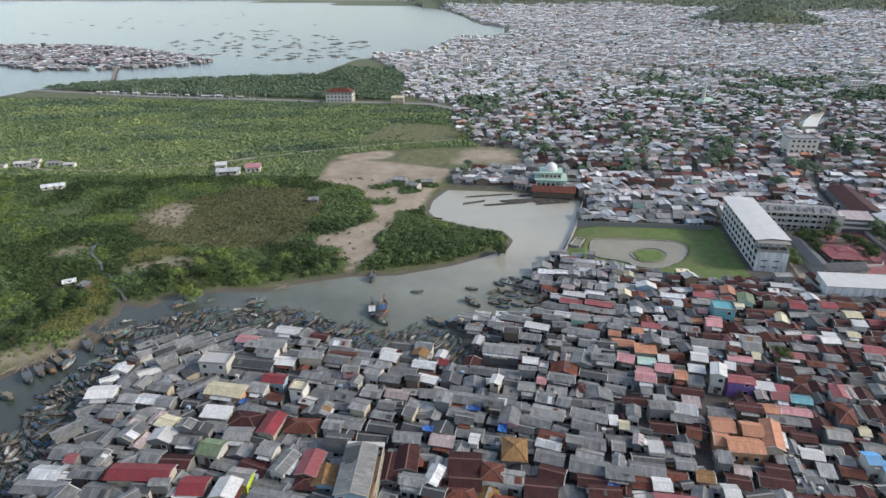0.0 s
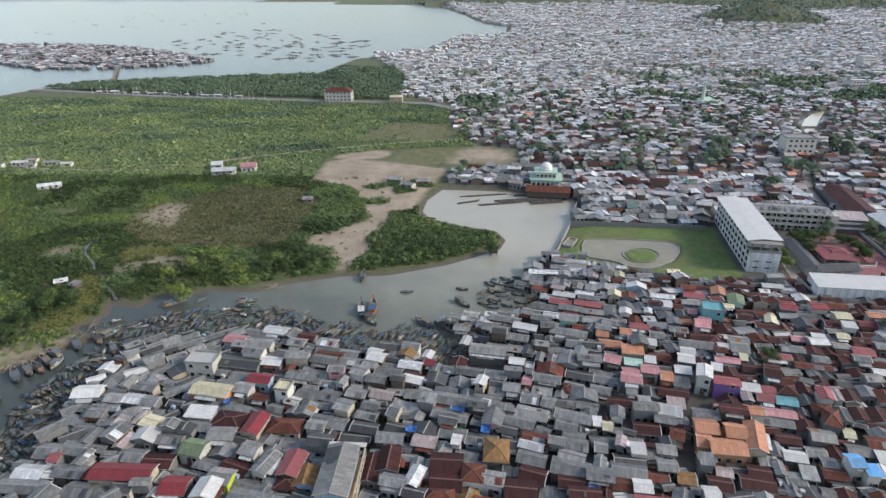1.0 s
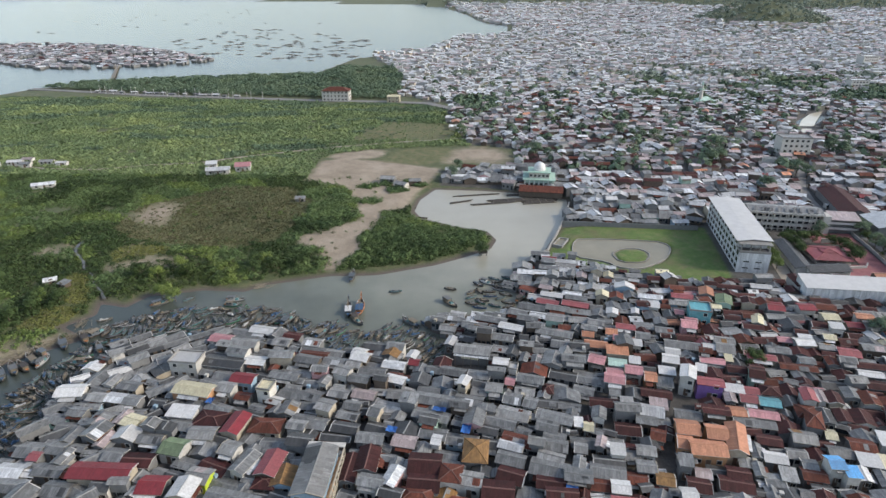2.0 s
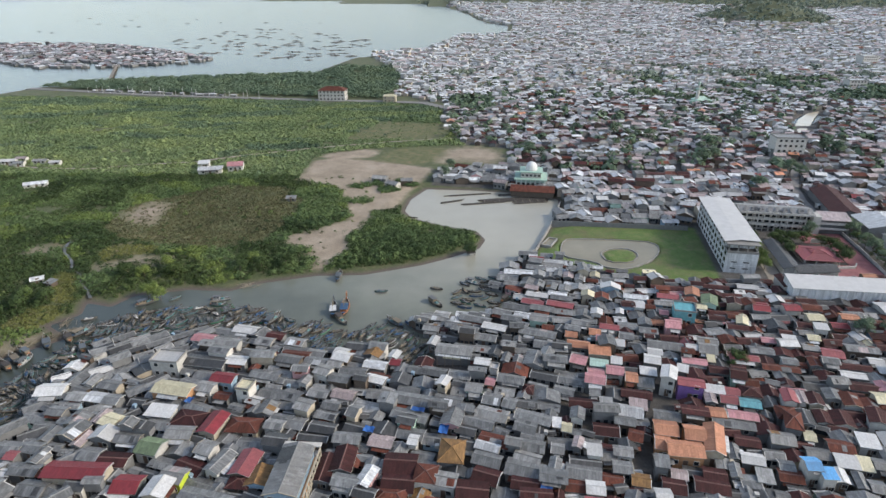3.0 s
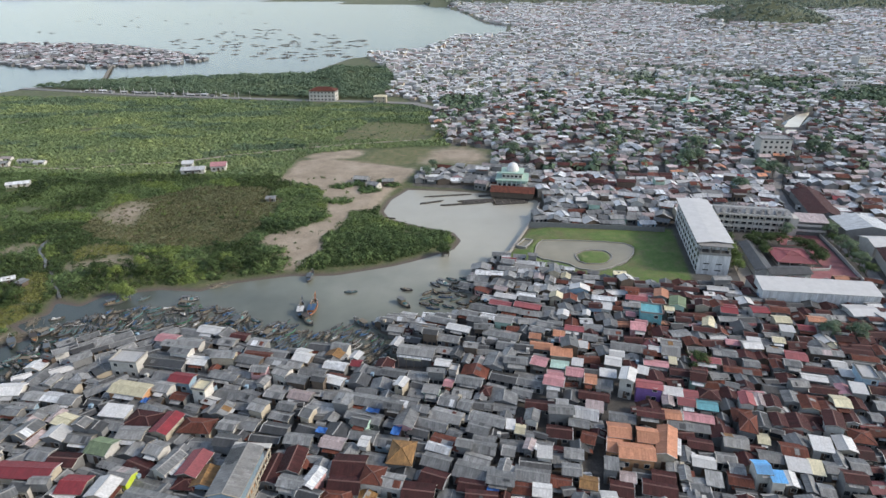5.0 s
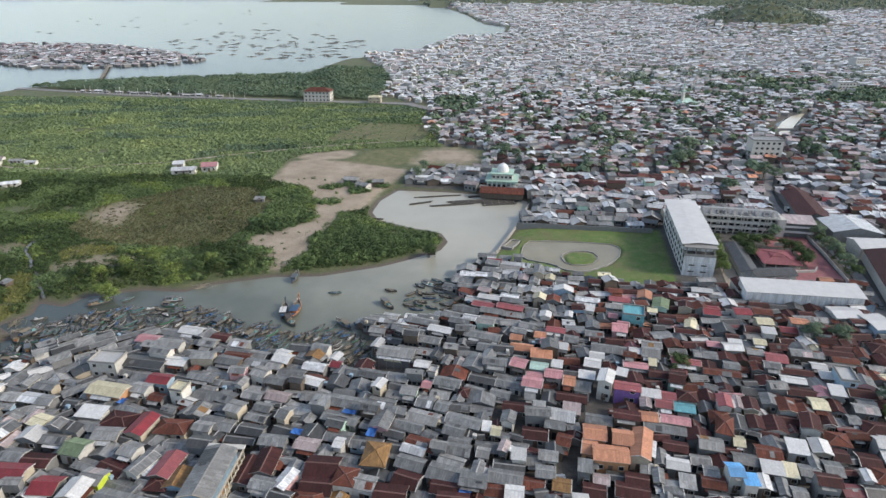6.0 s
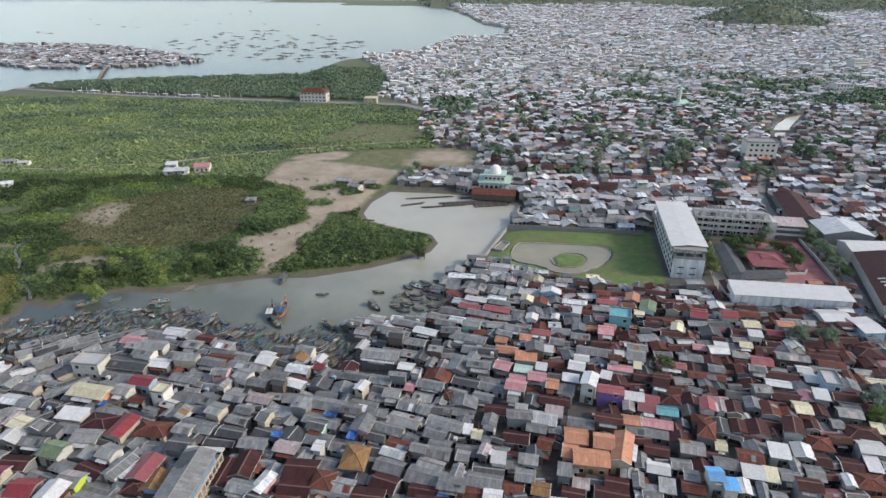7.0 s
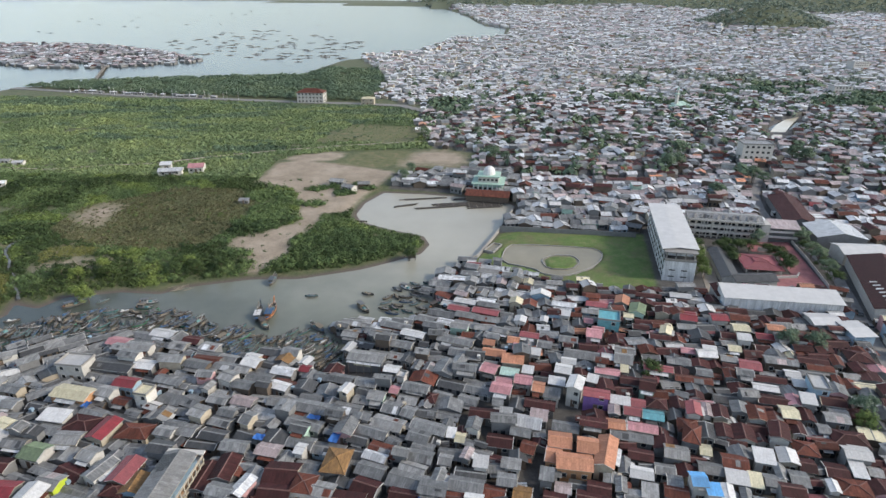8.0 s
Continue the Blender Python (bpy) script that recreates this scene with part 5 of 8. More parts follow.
house(-84.9, 106.4, 2.3, 2.6, 2.8, -7, "gable", "maroon", "grey")
house(-66.7, 106.7, 4.2, 3.6, 2.8, -8, "gable", "grey", "grey")
house(-60.8, 112.3, 5.7, 3.2, 2.8, -7, "gable", "grey", "grey")
house(-80.4, 113.2, 2.5, 4.6, 2.8, -10, "gable", "grey", "grey", side=1)
house(-71.7, 111.7, 2.4, 4.6, 2.8, -10, "gable", "faded", "grey", side=1)
house(-76.7, 118.4, 4.4, 4.6, 3.0, -11, "gable", "grey", "cream", side=1)
house(-83.9, 121.8, 4.3, 2.8, 2.8, -7, "gable", "grey", "grey")
house(-82.1, 127.7, 4.2, 3.0, 2.8, -8, "gable", "pale", "grey")
house(-77.0, 127.4, 5.0, 3.2, 2.8, -9, "gable", "bleached", "grey")
house(-81.6, 134.6, 2.6, 4.4, 3.0, -12, "gable", "pale", "white", side=1)
house(-76.0, 132.6, 5.5, 3.0, 2.8, -11, "gable", "grey", "cream")
house(-86.6, 135.4, 3.6, 6.4, 2.8, -9, "gable", "grey", "grey", side=1)
house(-91.5, 142.4, 4.6, 3.4, 2.8, -8, "gable", "bleached", "white", side=1)
house(-72.1, 126.5, 4.0, 3.4, 2.8, -8, "gable", "grey", "grey")
house(-71.5, 119.7, 2.2, 4.6, 2.8, -11, "gable", "faded", "grey", side=1)
house(-29.2, 148.3, 7.7, 3.0, 2.8, -9, "gable", "rust", "grey")
house(-16.1, 149.6, 3.6, 3.4, 3.4, -20, "gable", "white", "cream")
house(-6.6, 149.4, 4.3, 3.4, 3.0, -19, "gable", "ochre", "grey", side=1)
house(-0.4, 148.9, 2.4, 3.4, 3.2, -20, "gable", "white", "white", side=1)
house(0.2, 145.4, 2.7, 2.6, 2.8, -13, "gable", "red", "grey")
house(10.8, 156.8, 2.0, 4.4, 3.0, -18, "gable", "white", "grey", side=1)
house(9.5, 170.7, 6.1, 3.0, 2.8, -11, "gable", "pale", "grey")
house(10.0, 164.8, 4.8, 3.6, 2.8, -13, "gable", "pale", "grey")
house(18.4, 165.4, 7.5, 3.2, 2.8, -13, "gable", "grey", "grey")
house(-40.5, 155.3, 4.9, 3.6, 2.8, -12, "gable", "pale", "grey")
house(-31.3, 155.9, 5.3, 3.6, 2.8, -14, "gable", "pale", "grey")
house(-35.2, 137.4, 7.9, 3.0, 3.0, -13, "gable", "grey", "cream")
house(-16.7, 143.3, 3.9, 3.4, 3.0, -16, "gable", "pale", "cream")
house(-23.5, 134.9, 2.2, 3.4, 3.4, -17, "gable", "pale", "white", side=1)
house(-5.3, 143.0, 6.1, 3.2, 2.8, -13, "gable", "bleached", "grey")
house(-22.7, 144.8, 6.0, 3.0, 2.8, -13, "gable", "grey", "grey")
house(48.2, 207.3, 6.7, 3.0, 2.8, -10, "gable", "grey", "grey")
house(37.0, 200.0, 7.2, 4.4, 2.8, -12, "gable", "grey", "grey")
house(49.5, 215.4, 5.0, 2.6, 2.8, -10, "gable", "red", "grey")
house(55.9, 202.1, 2.2, 4.6, 2.8, -16, "gable", "grey", "grey", side=1)
house(59.5, 200.8, 3.0, 4.6, 2.8, -13, "gable", "faded", "grey", side=1)
house(63.0, 198.2, 2.5, 4.6, 3.0, -14, "gable", "grey", "white", side=1)
house(47.4, 193.5, 3.6, 4.2, 2.8, -16, "gable", "grey", "grey", side=1)
house(52.0, 191.8, 2.9, 4.2, 2.8, -19, "gable", "grey", "grey", side=1)
house(56.3, 190.0, 3.4, 3.6, 3.0, -16, "gable", "pale", "white", side=1)
house(69.1, 200.1, 2.7, 3.6, 3.2, -14, "gable", "cream", "white", side=1)
house(63.4, 185.2, 3.7, 3.6, 3.2, -14, "gable", "cream", "cream", side=1)
house(44.0, 180.9, 7.2, 3.0, 3.0, -20, "gable", "maroon", "grey")
house(52.8, 178.3, 8.4, 3.0, 3.0, -19, "gable", "maroon", "grey")
house(46.1, 185.9, 7.2, 2.6, 3.0, -17, "gable", "white", "grey")
house(54.1, 183.2, 7.0, 2.6, 2.8, -17, "gable", "grey", "grey")
house(68.0, 184.1, 4.0, 3.6, 3.0, -13, "gable", "rust", "grey", side=1)
house(72.4, 190.2, 6.2, 3.2, 3.6, -12, "gable", "white", "blue", side=1)
house(79.6, 183.9, 7.7, 2.8, 3.0, -13, "gable", "bleached", "blue")
house(78.8, 176.9, 2.9, 2.6, 3.4, -17, "shed", "white", "white")
house(90.7, 184.2, 6.6, 3.0, 3.0, -15, "gable", "maroon", "grey")
house(88.4, 179.8, 6.5, 2.6, 2.8, -12, "gable", "pale", "blue")
house(85.7, 172.8, 2.3, 2.6, 3.2, -13, "gable", "pink", "grey")
house(87.8, 167.7, 3.2, 2.6, 3.2, -14, "gable", "pink", "white")
house(63.8, 172.8, 3.1, 3.2, 3.4, -15, "gable", "white", "white", side=1)
house(71.5, 173.4, 1.8, 3.0, 3.2, -15, "gable", "white", "grey", side=1)
house(57.2, 166.4, 4.6, 3.0, 3.0, -18, "gable", "pale", "grey")
house(65.9, 164.0, 5.3, 2.6, 3.0, -15, "gable", "maroon", "white")
house(53.1, 159.5, 3.2, 3.0, 3.0, -13, "gable", "orange", "cream")
house(54.3, 153.9, 6.2, 3.4, 3.0, -12, "gable", "orange", "grey")
house(29.8, 163.3, 7.1, 3.0, 3.2, -20, "gable", "white", "grey")
house(43.0, 160.7, 10.8, 3.6, 2.8, -19, "gable", "grey", "grey")
house(44.1, 167.5, 5.2, 3.0, 3.8, -13, "gable", "pale", "mint")
house(69.9, 159.1, 3.8, 3.4, 2.8, -15, "gable", "grey", "grey")
house(77.6, 162.3, 5.1, 3.0, 2.8, -12, "gable", "grey", "grey")
house(23.9, 168.9, 9.8, 3.2, 2.8, -19, "gable", "grey", "grey")
house(20.5, 163.1, 8.1, 3.0, 2.8, -19, "gable", "grey", "grey")
house(26.3, 157.9, 7.2, 3.2, 2.8, -15, "gable", "grey", "grey")
house(35.8, 169.4, 6.1, 3.2, 2.8, -17, "gable", "grey", "grey")
house(32.1, 147.1, 1.6, 4.2, 2.8, -18, "gable", "grey", "grey", side=1)
house(35.3, 145.3, 2.0, 4.4, 3.0, -15, "gable", "grey", "white", side=1)
house(29.2, 150.4, 2.8, 4.4, 2.8, -17, "gable", "dark", "grey", side=1)
house(44.3, 153.9, 6.0, 3.6, 2.8, -15, "gable", "grey", "grey")
house(25.2, 144.7, 4.0, 2.8, 3.0, -12, "gable", "white", "grey")

claim(-14.4, 99.4, 2.4, 14.0, 0.0)
# the big hall's gallery: two storeys of posts along one side
edge = -HALL_WIDE / 2 - 1.75
for k in range(9):
    u = -7.0 + k * 1.75
    piece("post", Solid().box(u - 0.15, edge, -1.2, u + 0.15, edge + 0.28, 5.0).mesh("post", WALL["cream"]), hall)
for z, h in ((2.2, 0.3), (3.2, 0.16), (5.0, 0.3)):
    piece("gallery_beam", Solid().box(-7.2, edge - 0.02, z, 7.2, edge + 0.3, z + h).mesh("gallery_beam", WALL["cream"]), hall)
piece("gallery_floor", Solid().box(-7.2, edge + 0.3, 2.2, 7.2, -HALL_WIDE / 2 - 0.01, 2.4).mesh("gallery_floor", WALL["orange"]), hall)
piece("roof_terrace", Solid().box(7.25, edge, 5.2, 8.6, HALL_WIDE / 2 + 0.3, 5.5).mesh("roof_terrace", WALL["white"]), hall)

def tarpaulin(x, y, z, w, d, turn):
    """A sagging sheet of blue plastic tied over a yard."""
    nx, ny = 8, 6
    v = [((i / nx - 0.5) * w, (j / ny - 0.5) * d, 0.25 * math.sin(i * 1.3 + j) * 0.4 - 0.5 * math.sin(math.pi * i / nx) * math.sin(math.pi * j / ny)) for j in range(ny + 1) for i in range(nx + 1)]
    v += [(p[0], p[1], p[2] - 0.03) for p in v]
    m = (nx + 1) * (ny + 1)
    f = []
    for j in range(ny):
        for i in range(nx):
            a = j * (nx + 1) + i
            f += [(a, a + 1, a + nx + 2, a + nx + 1), (m + a, m + a + nx + 1, m + a + nx + 2, m + a + 1)]
    top = tagged(new("tarpaulin", mesh_of("tarpaulin", v, f, [TARP], [0] * len(f))), "sagging blue plastic tarpaulin tied over a yard between houses", "tarpaulin", "tarpaulins")
    top.matrix_basis = Matrix.Translation((x, y, z)) @ Matrix.Rotation(radians(turn), 4, "Z")


tarpaulin(36.6, 96.6, 4.9, 2.6, 3.0, -12)
tarpaulin(14.6, 116.2, 4.9, 2.2, 4.5, -12)
tarpaulin(-3.6, 115.3, 4.9, 2.6, 2.0, -12)
tarpaulin(7.9, 122.8, 4.9, 3.4, 1.6, -12)
tarpaulin(-51.6, 125.7, 4.9, 1.8, 2.2, -12)

# ---- town: the rows between them ----
GREYS = ("grey",) * 58 + ("dark",) * 19 + ("pale",) * 12 + ("white",) * 2 + ("rust",) * 3 + ("brown",) * 4 + ("ochre",)
MIXED = ("brown",) * 28 + ("grey",) * 22 + ("dark",) * 18 + ("rust",) * 8 + ("pale",) * 9 + ("pink",) * 5 + ("white",) * 5 + ("maroon",) * 4 + ("orange",) + ("cream",) * 2
# PALES and MILD lighten the farther rows in place of haze.
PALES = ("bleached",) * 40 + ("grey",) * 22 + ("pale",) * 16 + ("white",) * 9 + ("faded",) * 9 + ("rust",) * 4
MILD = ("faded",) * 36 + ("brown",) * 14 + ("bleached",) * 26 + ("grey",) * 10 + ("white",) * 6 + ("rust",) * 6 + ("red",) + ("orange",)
SHORE = ("grey",) * 36 + ("bleached",) * 20 + ("pale",) * 30 + ("dark",) * 4 + ("faded",) * 6 + ("white",) * 3 + ("rust",) * 4
HALF = ("grey",) * 40 + ("dark",) * 10 + ("pale",) * 8 + ("brown",) * 26 + ("rust",) * 8 + ("white",) * 3 + ("pink",) * 2 + ("orange",) * 2 + ("red",)
WALLS = ("grey",) * 44 + ("wood",) * 34 + ("white",) * 10 + ("cream",) * 3 + ("blue",) * 4 + ("pink",) * 3 + ("mint",) * 2
KEEP_FREE = (SCHOOL_LAWN,)


def on_street(x, y, pts, wide):
    for (ax, ay), (bx, by) in zip(pts, pts[1:]):
        dx, dy = bx - ax, by - ay
        t = max(0, min(1, ((x - ax) * dx + (y - ay) * dy) / (dx * dx + dy * dy)))
        if (x - ax - t * dx) ** 2 + (y - ay - t * dy) ** 2 < wide * wide:
            return True
    return False


def palette(x, y):
    red = 0.5 + (x - 62) / 50 + max(0, (112 - y)) / 26 - max(0.0, -x - 10) / 60
    if y > 240:
        return SHORE if (y < 300 and x < 135) or (x < 75 and y < 352) else (PALES if x < 118 - (y - 255) * 0.5 else MILD)
    if y > 165 and x < 75:
        return SHORE
    return GREYS if red < 0.35 else (HALF if red < 0.9 else MIXED)


ROWS_BAG = {}


def fill_rows(x0, x1, y0, y1, turn, zone, seed, near, depth=(4.3, 6.3), width=(4.5, 9.5), sway=4.0, cross=0.25, shrinks=(1.0, 0.8, 0.62, 0.45)):
    """Rows of houses with narrow alleys, wherever nothing stands yet; those beyond near are gathered."""
    rng = random.Random(seed)
    cx, cy, a = (x0 + x1) / 2, (y0 + y1) / 2, radians(turn)
    half = math.hypot(x1 - x0, y1 - y0) / 2
    v = -half
    while v < half:
        d = rng.uniform(*depth)
        u = -half + rng.uniform(0, 4)
        while u < half:
            w = rng.uniform(*width) * (1.5 if rng.random() < 0.1 else 1)
            bend = math.sin((u + v * 0.7) / 45.0) * 2.5 + math.sin(u / 14.0 + v) * 0.7
            x = cx + math.cos(a) * (u + w / 2) - math.sin(a) * (v + d / 2 + bend)
            y = cy + math.sin(a) * (u + w / 2) + math.cos(a) * (v + d / 2 + bend)
            t = turn + rng.gauss(0, sway)
            side = 1 if rng.random() < cross and w < 8 else 0
            for shrink in shrinks:
                ww, dd = w * shrink * 0.97, d * (shrink + 1) / 2 * rng.uniform(0.9, 1.0) * (1.25 if side else 1)
                if x0 < x < x1 and y0 < y < y1 and not on_street(x, y, STREET, 2.7 + ww / 2) and not on_street(x, y, ALLEY, 0.9 + min(ww, dd) / 2) and not clash(x, y, ww, dd, radians(t)):
                    ring = corners(x, y, ww, dd, radians(t))
                    px, py = np.array([q[0] for q in ring] + [x]), np.array([q[1] for q in ring] + [y])
                    if inside(zone, px, py).sum() >= 4 and not any(inside(k, px, py).any() for k in KEEP_FREE):
                        col = rng.choice(palette(x, y))
                        kind = rng.choices(("gable", "shed", "hip", "flat"), (80, 12, 8 if col in ("brown", "rust", "orange") else 0, 2))[0]
                        h = rng.uniform(3.6, 5.2) if rng.random() < 0.16 and ww > 3 else rng.uniform(1.9, 2.8)
                        wall = rng.choice(WALLS)
                        if near(x, y):
                            house(x, y, ww, dd, h, t, kind, col, wall, side=side, detail=False)
                        else:
                            claim(x, y, ww, dd, radians(t))
                            w2, d2, t2 = (dd, ww, radians(t) + math.pi / 2) if side else (ww, dd, radians(t))
                            ROWS_BAG.setdefault((col, wall), []).append((x, y, w2, d2, h, t2))
                    break
            u += w + rng.choice((0.1, 0.2, 0.5, 1.1))
        v += d + rng.choice((0.4, 0.8, 1.2))


whole = lambda x, y: y < 92
some = lambda x, y: y < 89
gathered = lambda x, y: False
fill_rows(-97, -60, 88, 168, 40.0, TOWN_NEAR, 10, whole, (2.7, 3.6), (4.2, 7.0), 7.0, 0.15, (1.0, 0.8))
fill_rows(-97, 62, 88, 225, -13.0, TOWN_NEAR, 11, whole, (3.2, 4.1), (4.6, 7.6), 5.0, 0.16, (1.0, 0.84, 0.7))
fill_rows(62, 205, 88, 204, -6.0, TOWN_NEAR, 12, whole, (3.0, 3.9), (3.9, 6.2), 6.0, 0.45, (1.0, 0.84, 0.7))
fill_rows(-97, 62, 88, 225, -13.0, TOWN_NEAR, 15, some, (2.4, 3.2), (3.0, 4.6), 7.0, 0.3, (1.0, 0.8))
fill_rows(62, 205, 88, 204, -4.0, TOWN_NEAR, 16, some, (2.4, 3.2), (3.0, 4.6), 7.0, 0.4, (1.0, 0.8))
fill_rows(-97, 205, 84, 225, -10.0, TOWN_NEAR, 17, gathered, (1.8, 2.6), (2.2, 4.0), 9.0, 0.3, (1.0, 0.75))
fill_rows(62, 262, 250, 338, -6.0, TOWN, 13, lambda x, y: False, (4.0, 5.8), (3.8, 7.4), 11.0, 0.45)
fill_rows(5, 75, 296, 350, -12.0, TOWN, 14, lambda x, y: False, (4.0, 5.8), (4, 8), 9.0, 0.4)


# ---- the far town: too many roofs to count ----
def far_houses(name, spots, col, wall, label, seed, openings=False):
    """One sheet of small gabled houses: x, y, w, d, h, turn each."""
    s_v, s_f, s_i = [], [], []
    rng = random.Random(seed)
    zs = land_height(np.array([p[0] for p in spots]), np.array([p[1] for p in spots]))
    for (x, y, w, d, h, t), z in zip(spots, zs):
        c, s = math.cos(t), math.sin(t)
        rise = d * 0.5 * rng.uniform(0.26, 0.42) if rng.random() < 0.9 else 0.15
        z = max(0.6, float(z))
        at = lambda u, v, k: (x + c * u - s * v, y + s * u + c * v, z + k)
        o = len(s_v)
        a, b = w / 2, d / 2
        s_v += [at(-a, -b, -2), at(a, -b, -2), at(a, b, -2), at(-a, b, -2), at(-a, -b, h), at(a, -b, h), at(a, b, h), at(-a, b, h), at(-a, 0, h + rise), at(a, 0, h + rise)]
        s_f += [(o, o + 1, o + 5, o + 4), (o + 2, o + 3, o + 7, o + 6), (o + 1, o + 2, o + 6, o + 9, o + 5), (o + 3, o, o + 4, o + 8, o + 7)]
        s_i += [1, 1, 1, 1]
        o = len(s_v)
        k, a, b = rise * 0.4 / b, a + 0.4, b + 0.4
        s_v += [at(-a, -b, h - k), at(a, -b, h - k), at(a, 0, h + rise + 0.05), at(-a, 0, h + rise + 0.05)]
        s_f += [(o, o + 1, o + 2, o + 3)]
        o = len(s_v)
        s_v += [at(a, b, h - k), at(-a, b, h - k), at(-a, 0, h + rise + 0.04), at(a, 0, h + rise + 0.04)]
        s_f += [(o, o + 1, o + 2, o + 3)]
        s_i += [0, 0]
        if openings:
            for u in [(k + 0.5) * w / 3 - w / 2 for k in range(3)]:
                o = len(s_v)
                door = rng.random() < 0.35
                z0, z1, e = (0.2, 2.2, 0.5) if door else (1.0, 2.1, 0.55)
                s_v += [at(u - e, -d / 2 - 0.04, z0), at(u + e, -d / 2 - 0.04, z0), at(u + e, -d / 2 - 0.04, z1), at(u - e, -d / 2 - 0.04, z1)]
                s_f.append((o, o + 1, o + 2, o + 3))
                s_i.append(2)
            o = len(s_v)
            s_v += [at(-a, -0.2, h + rise + 0.02), at(a, -0.2, h + rise + 0.02), at(a, 0.2, h + rise + 0.02), at(-a, 0.2, h + rise + 0.02), at(-a, 0, h + rise + 0.14), at(a, 0, h + rise + 0.14)]
            s_f += [(o, o + 1, o + 5, o + 4), (o + 2, o + 3, o + 4, o + 5)]
            s_i += [3, 3]
            if rng.random() < 0.16:
                for sx in (-1, 1):
                    for sy in (-1, 1):
                        o, e = len(s_v), sx * (a - 0.18)
                        s_v += [at(sx * a, sy * b, h - k + 0.05), at(e, sy * b, h - k + 0.05), at(e, 0, h + rise + 0.1), at(sx * a, 0, h + rise + 0.1)]
                        s_f.append((o, o + 1, o + 2, o + 3))
                        s_i.append(4)
            for q in range(rng.choice((0, 0, 0, 1, 1))):
                pw, pl, side = rng.uniform(0.5, 1.5), rng.uniform(0.25, 0.6), rng.choice((-1, -1, 1))
                u0, f1 = rng.uniform(-w / 2, w / 2 - pw), rng.uniform(0.0, 0.3)
                o = len(s_v)
                lift = lambda f: h + rise + 0.1 - (rise + k) * f
                ring = [at(u0, side * b * (f1 + pl), lift(f1 + pl)), at(u0 + pw, side * b * (f1 + pl), lift(f1 + pl)), at(u0 + pw, side * b * f1, lift(f1)), at(u0, side * b * f1, lift(f1))]
                s_v += ring if side < 0 else ring[::-1]
                s_f.append((o, o + 1, o + 2, o + 3))
                s_i.append(rng.choice((5, 6, 6, 6)))
            if rng.random() < 0.06:
                o, u0, v0 = len(s_v), rng.uniform(-w / 3, w / 3), -d / 2 - 0.5
                s_v += [at(u0 + i, v0 + j, z1) for z1 in (h - 0.3, h + 0.6) for i, j in ((-0.45, -0.45), (0.45, -0.45), (0.45, 0.45), (-0.45, 0.45))]
                s_f += [(o, o + 1, o + 5, o + 4), (o + 1, o + 2, o + 6, o + 5), (o + 2, o + 3, o + 7, o + 6), (o + 3, o, o + 4, o + 7), (o + 4, o + 5, o + 6, o + 7)]
                s_i += [rng.choice((4, 8))] * 5
            if rng.random() < 0.45:
                o, e, u0, u1 = len(s_v), rng.uniform(0.8, 1.6), -w / 2 + rng.uniform(0, 0.3) * w, w / 2 - rng.uniform(0, 0.3) * w
                s_v += [at(u0, -d / 2 - e, h - 0.35 - e * 0.3), at(u1, -d / 2 - e, h - 0.35 - e * 0.3), at(u1, -d / 2, h - 0.35), at(u0, -d / 2, h - 0.35)]
                s_f.append((o, o + 1, o + 2, o + 3))
                s_i.append(5)
    me = mesh_of(name, s_v, s_f, [ROOF[col], WALL[wall], GLASS, TILE_RIDGE if col in ("brown", "rust", "orange") else RIDGE, WALL["white"], ROOF["pale" if seed % 3 else "rust"], ROOF["dark"], ROOF["bleached"], WALL["cream" if seed % 2 else "blue"]], s_i)
    return tagged(new(name, me), label, "houses", kind="stuff")


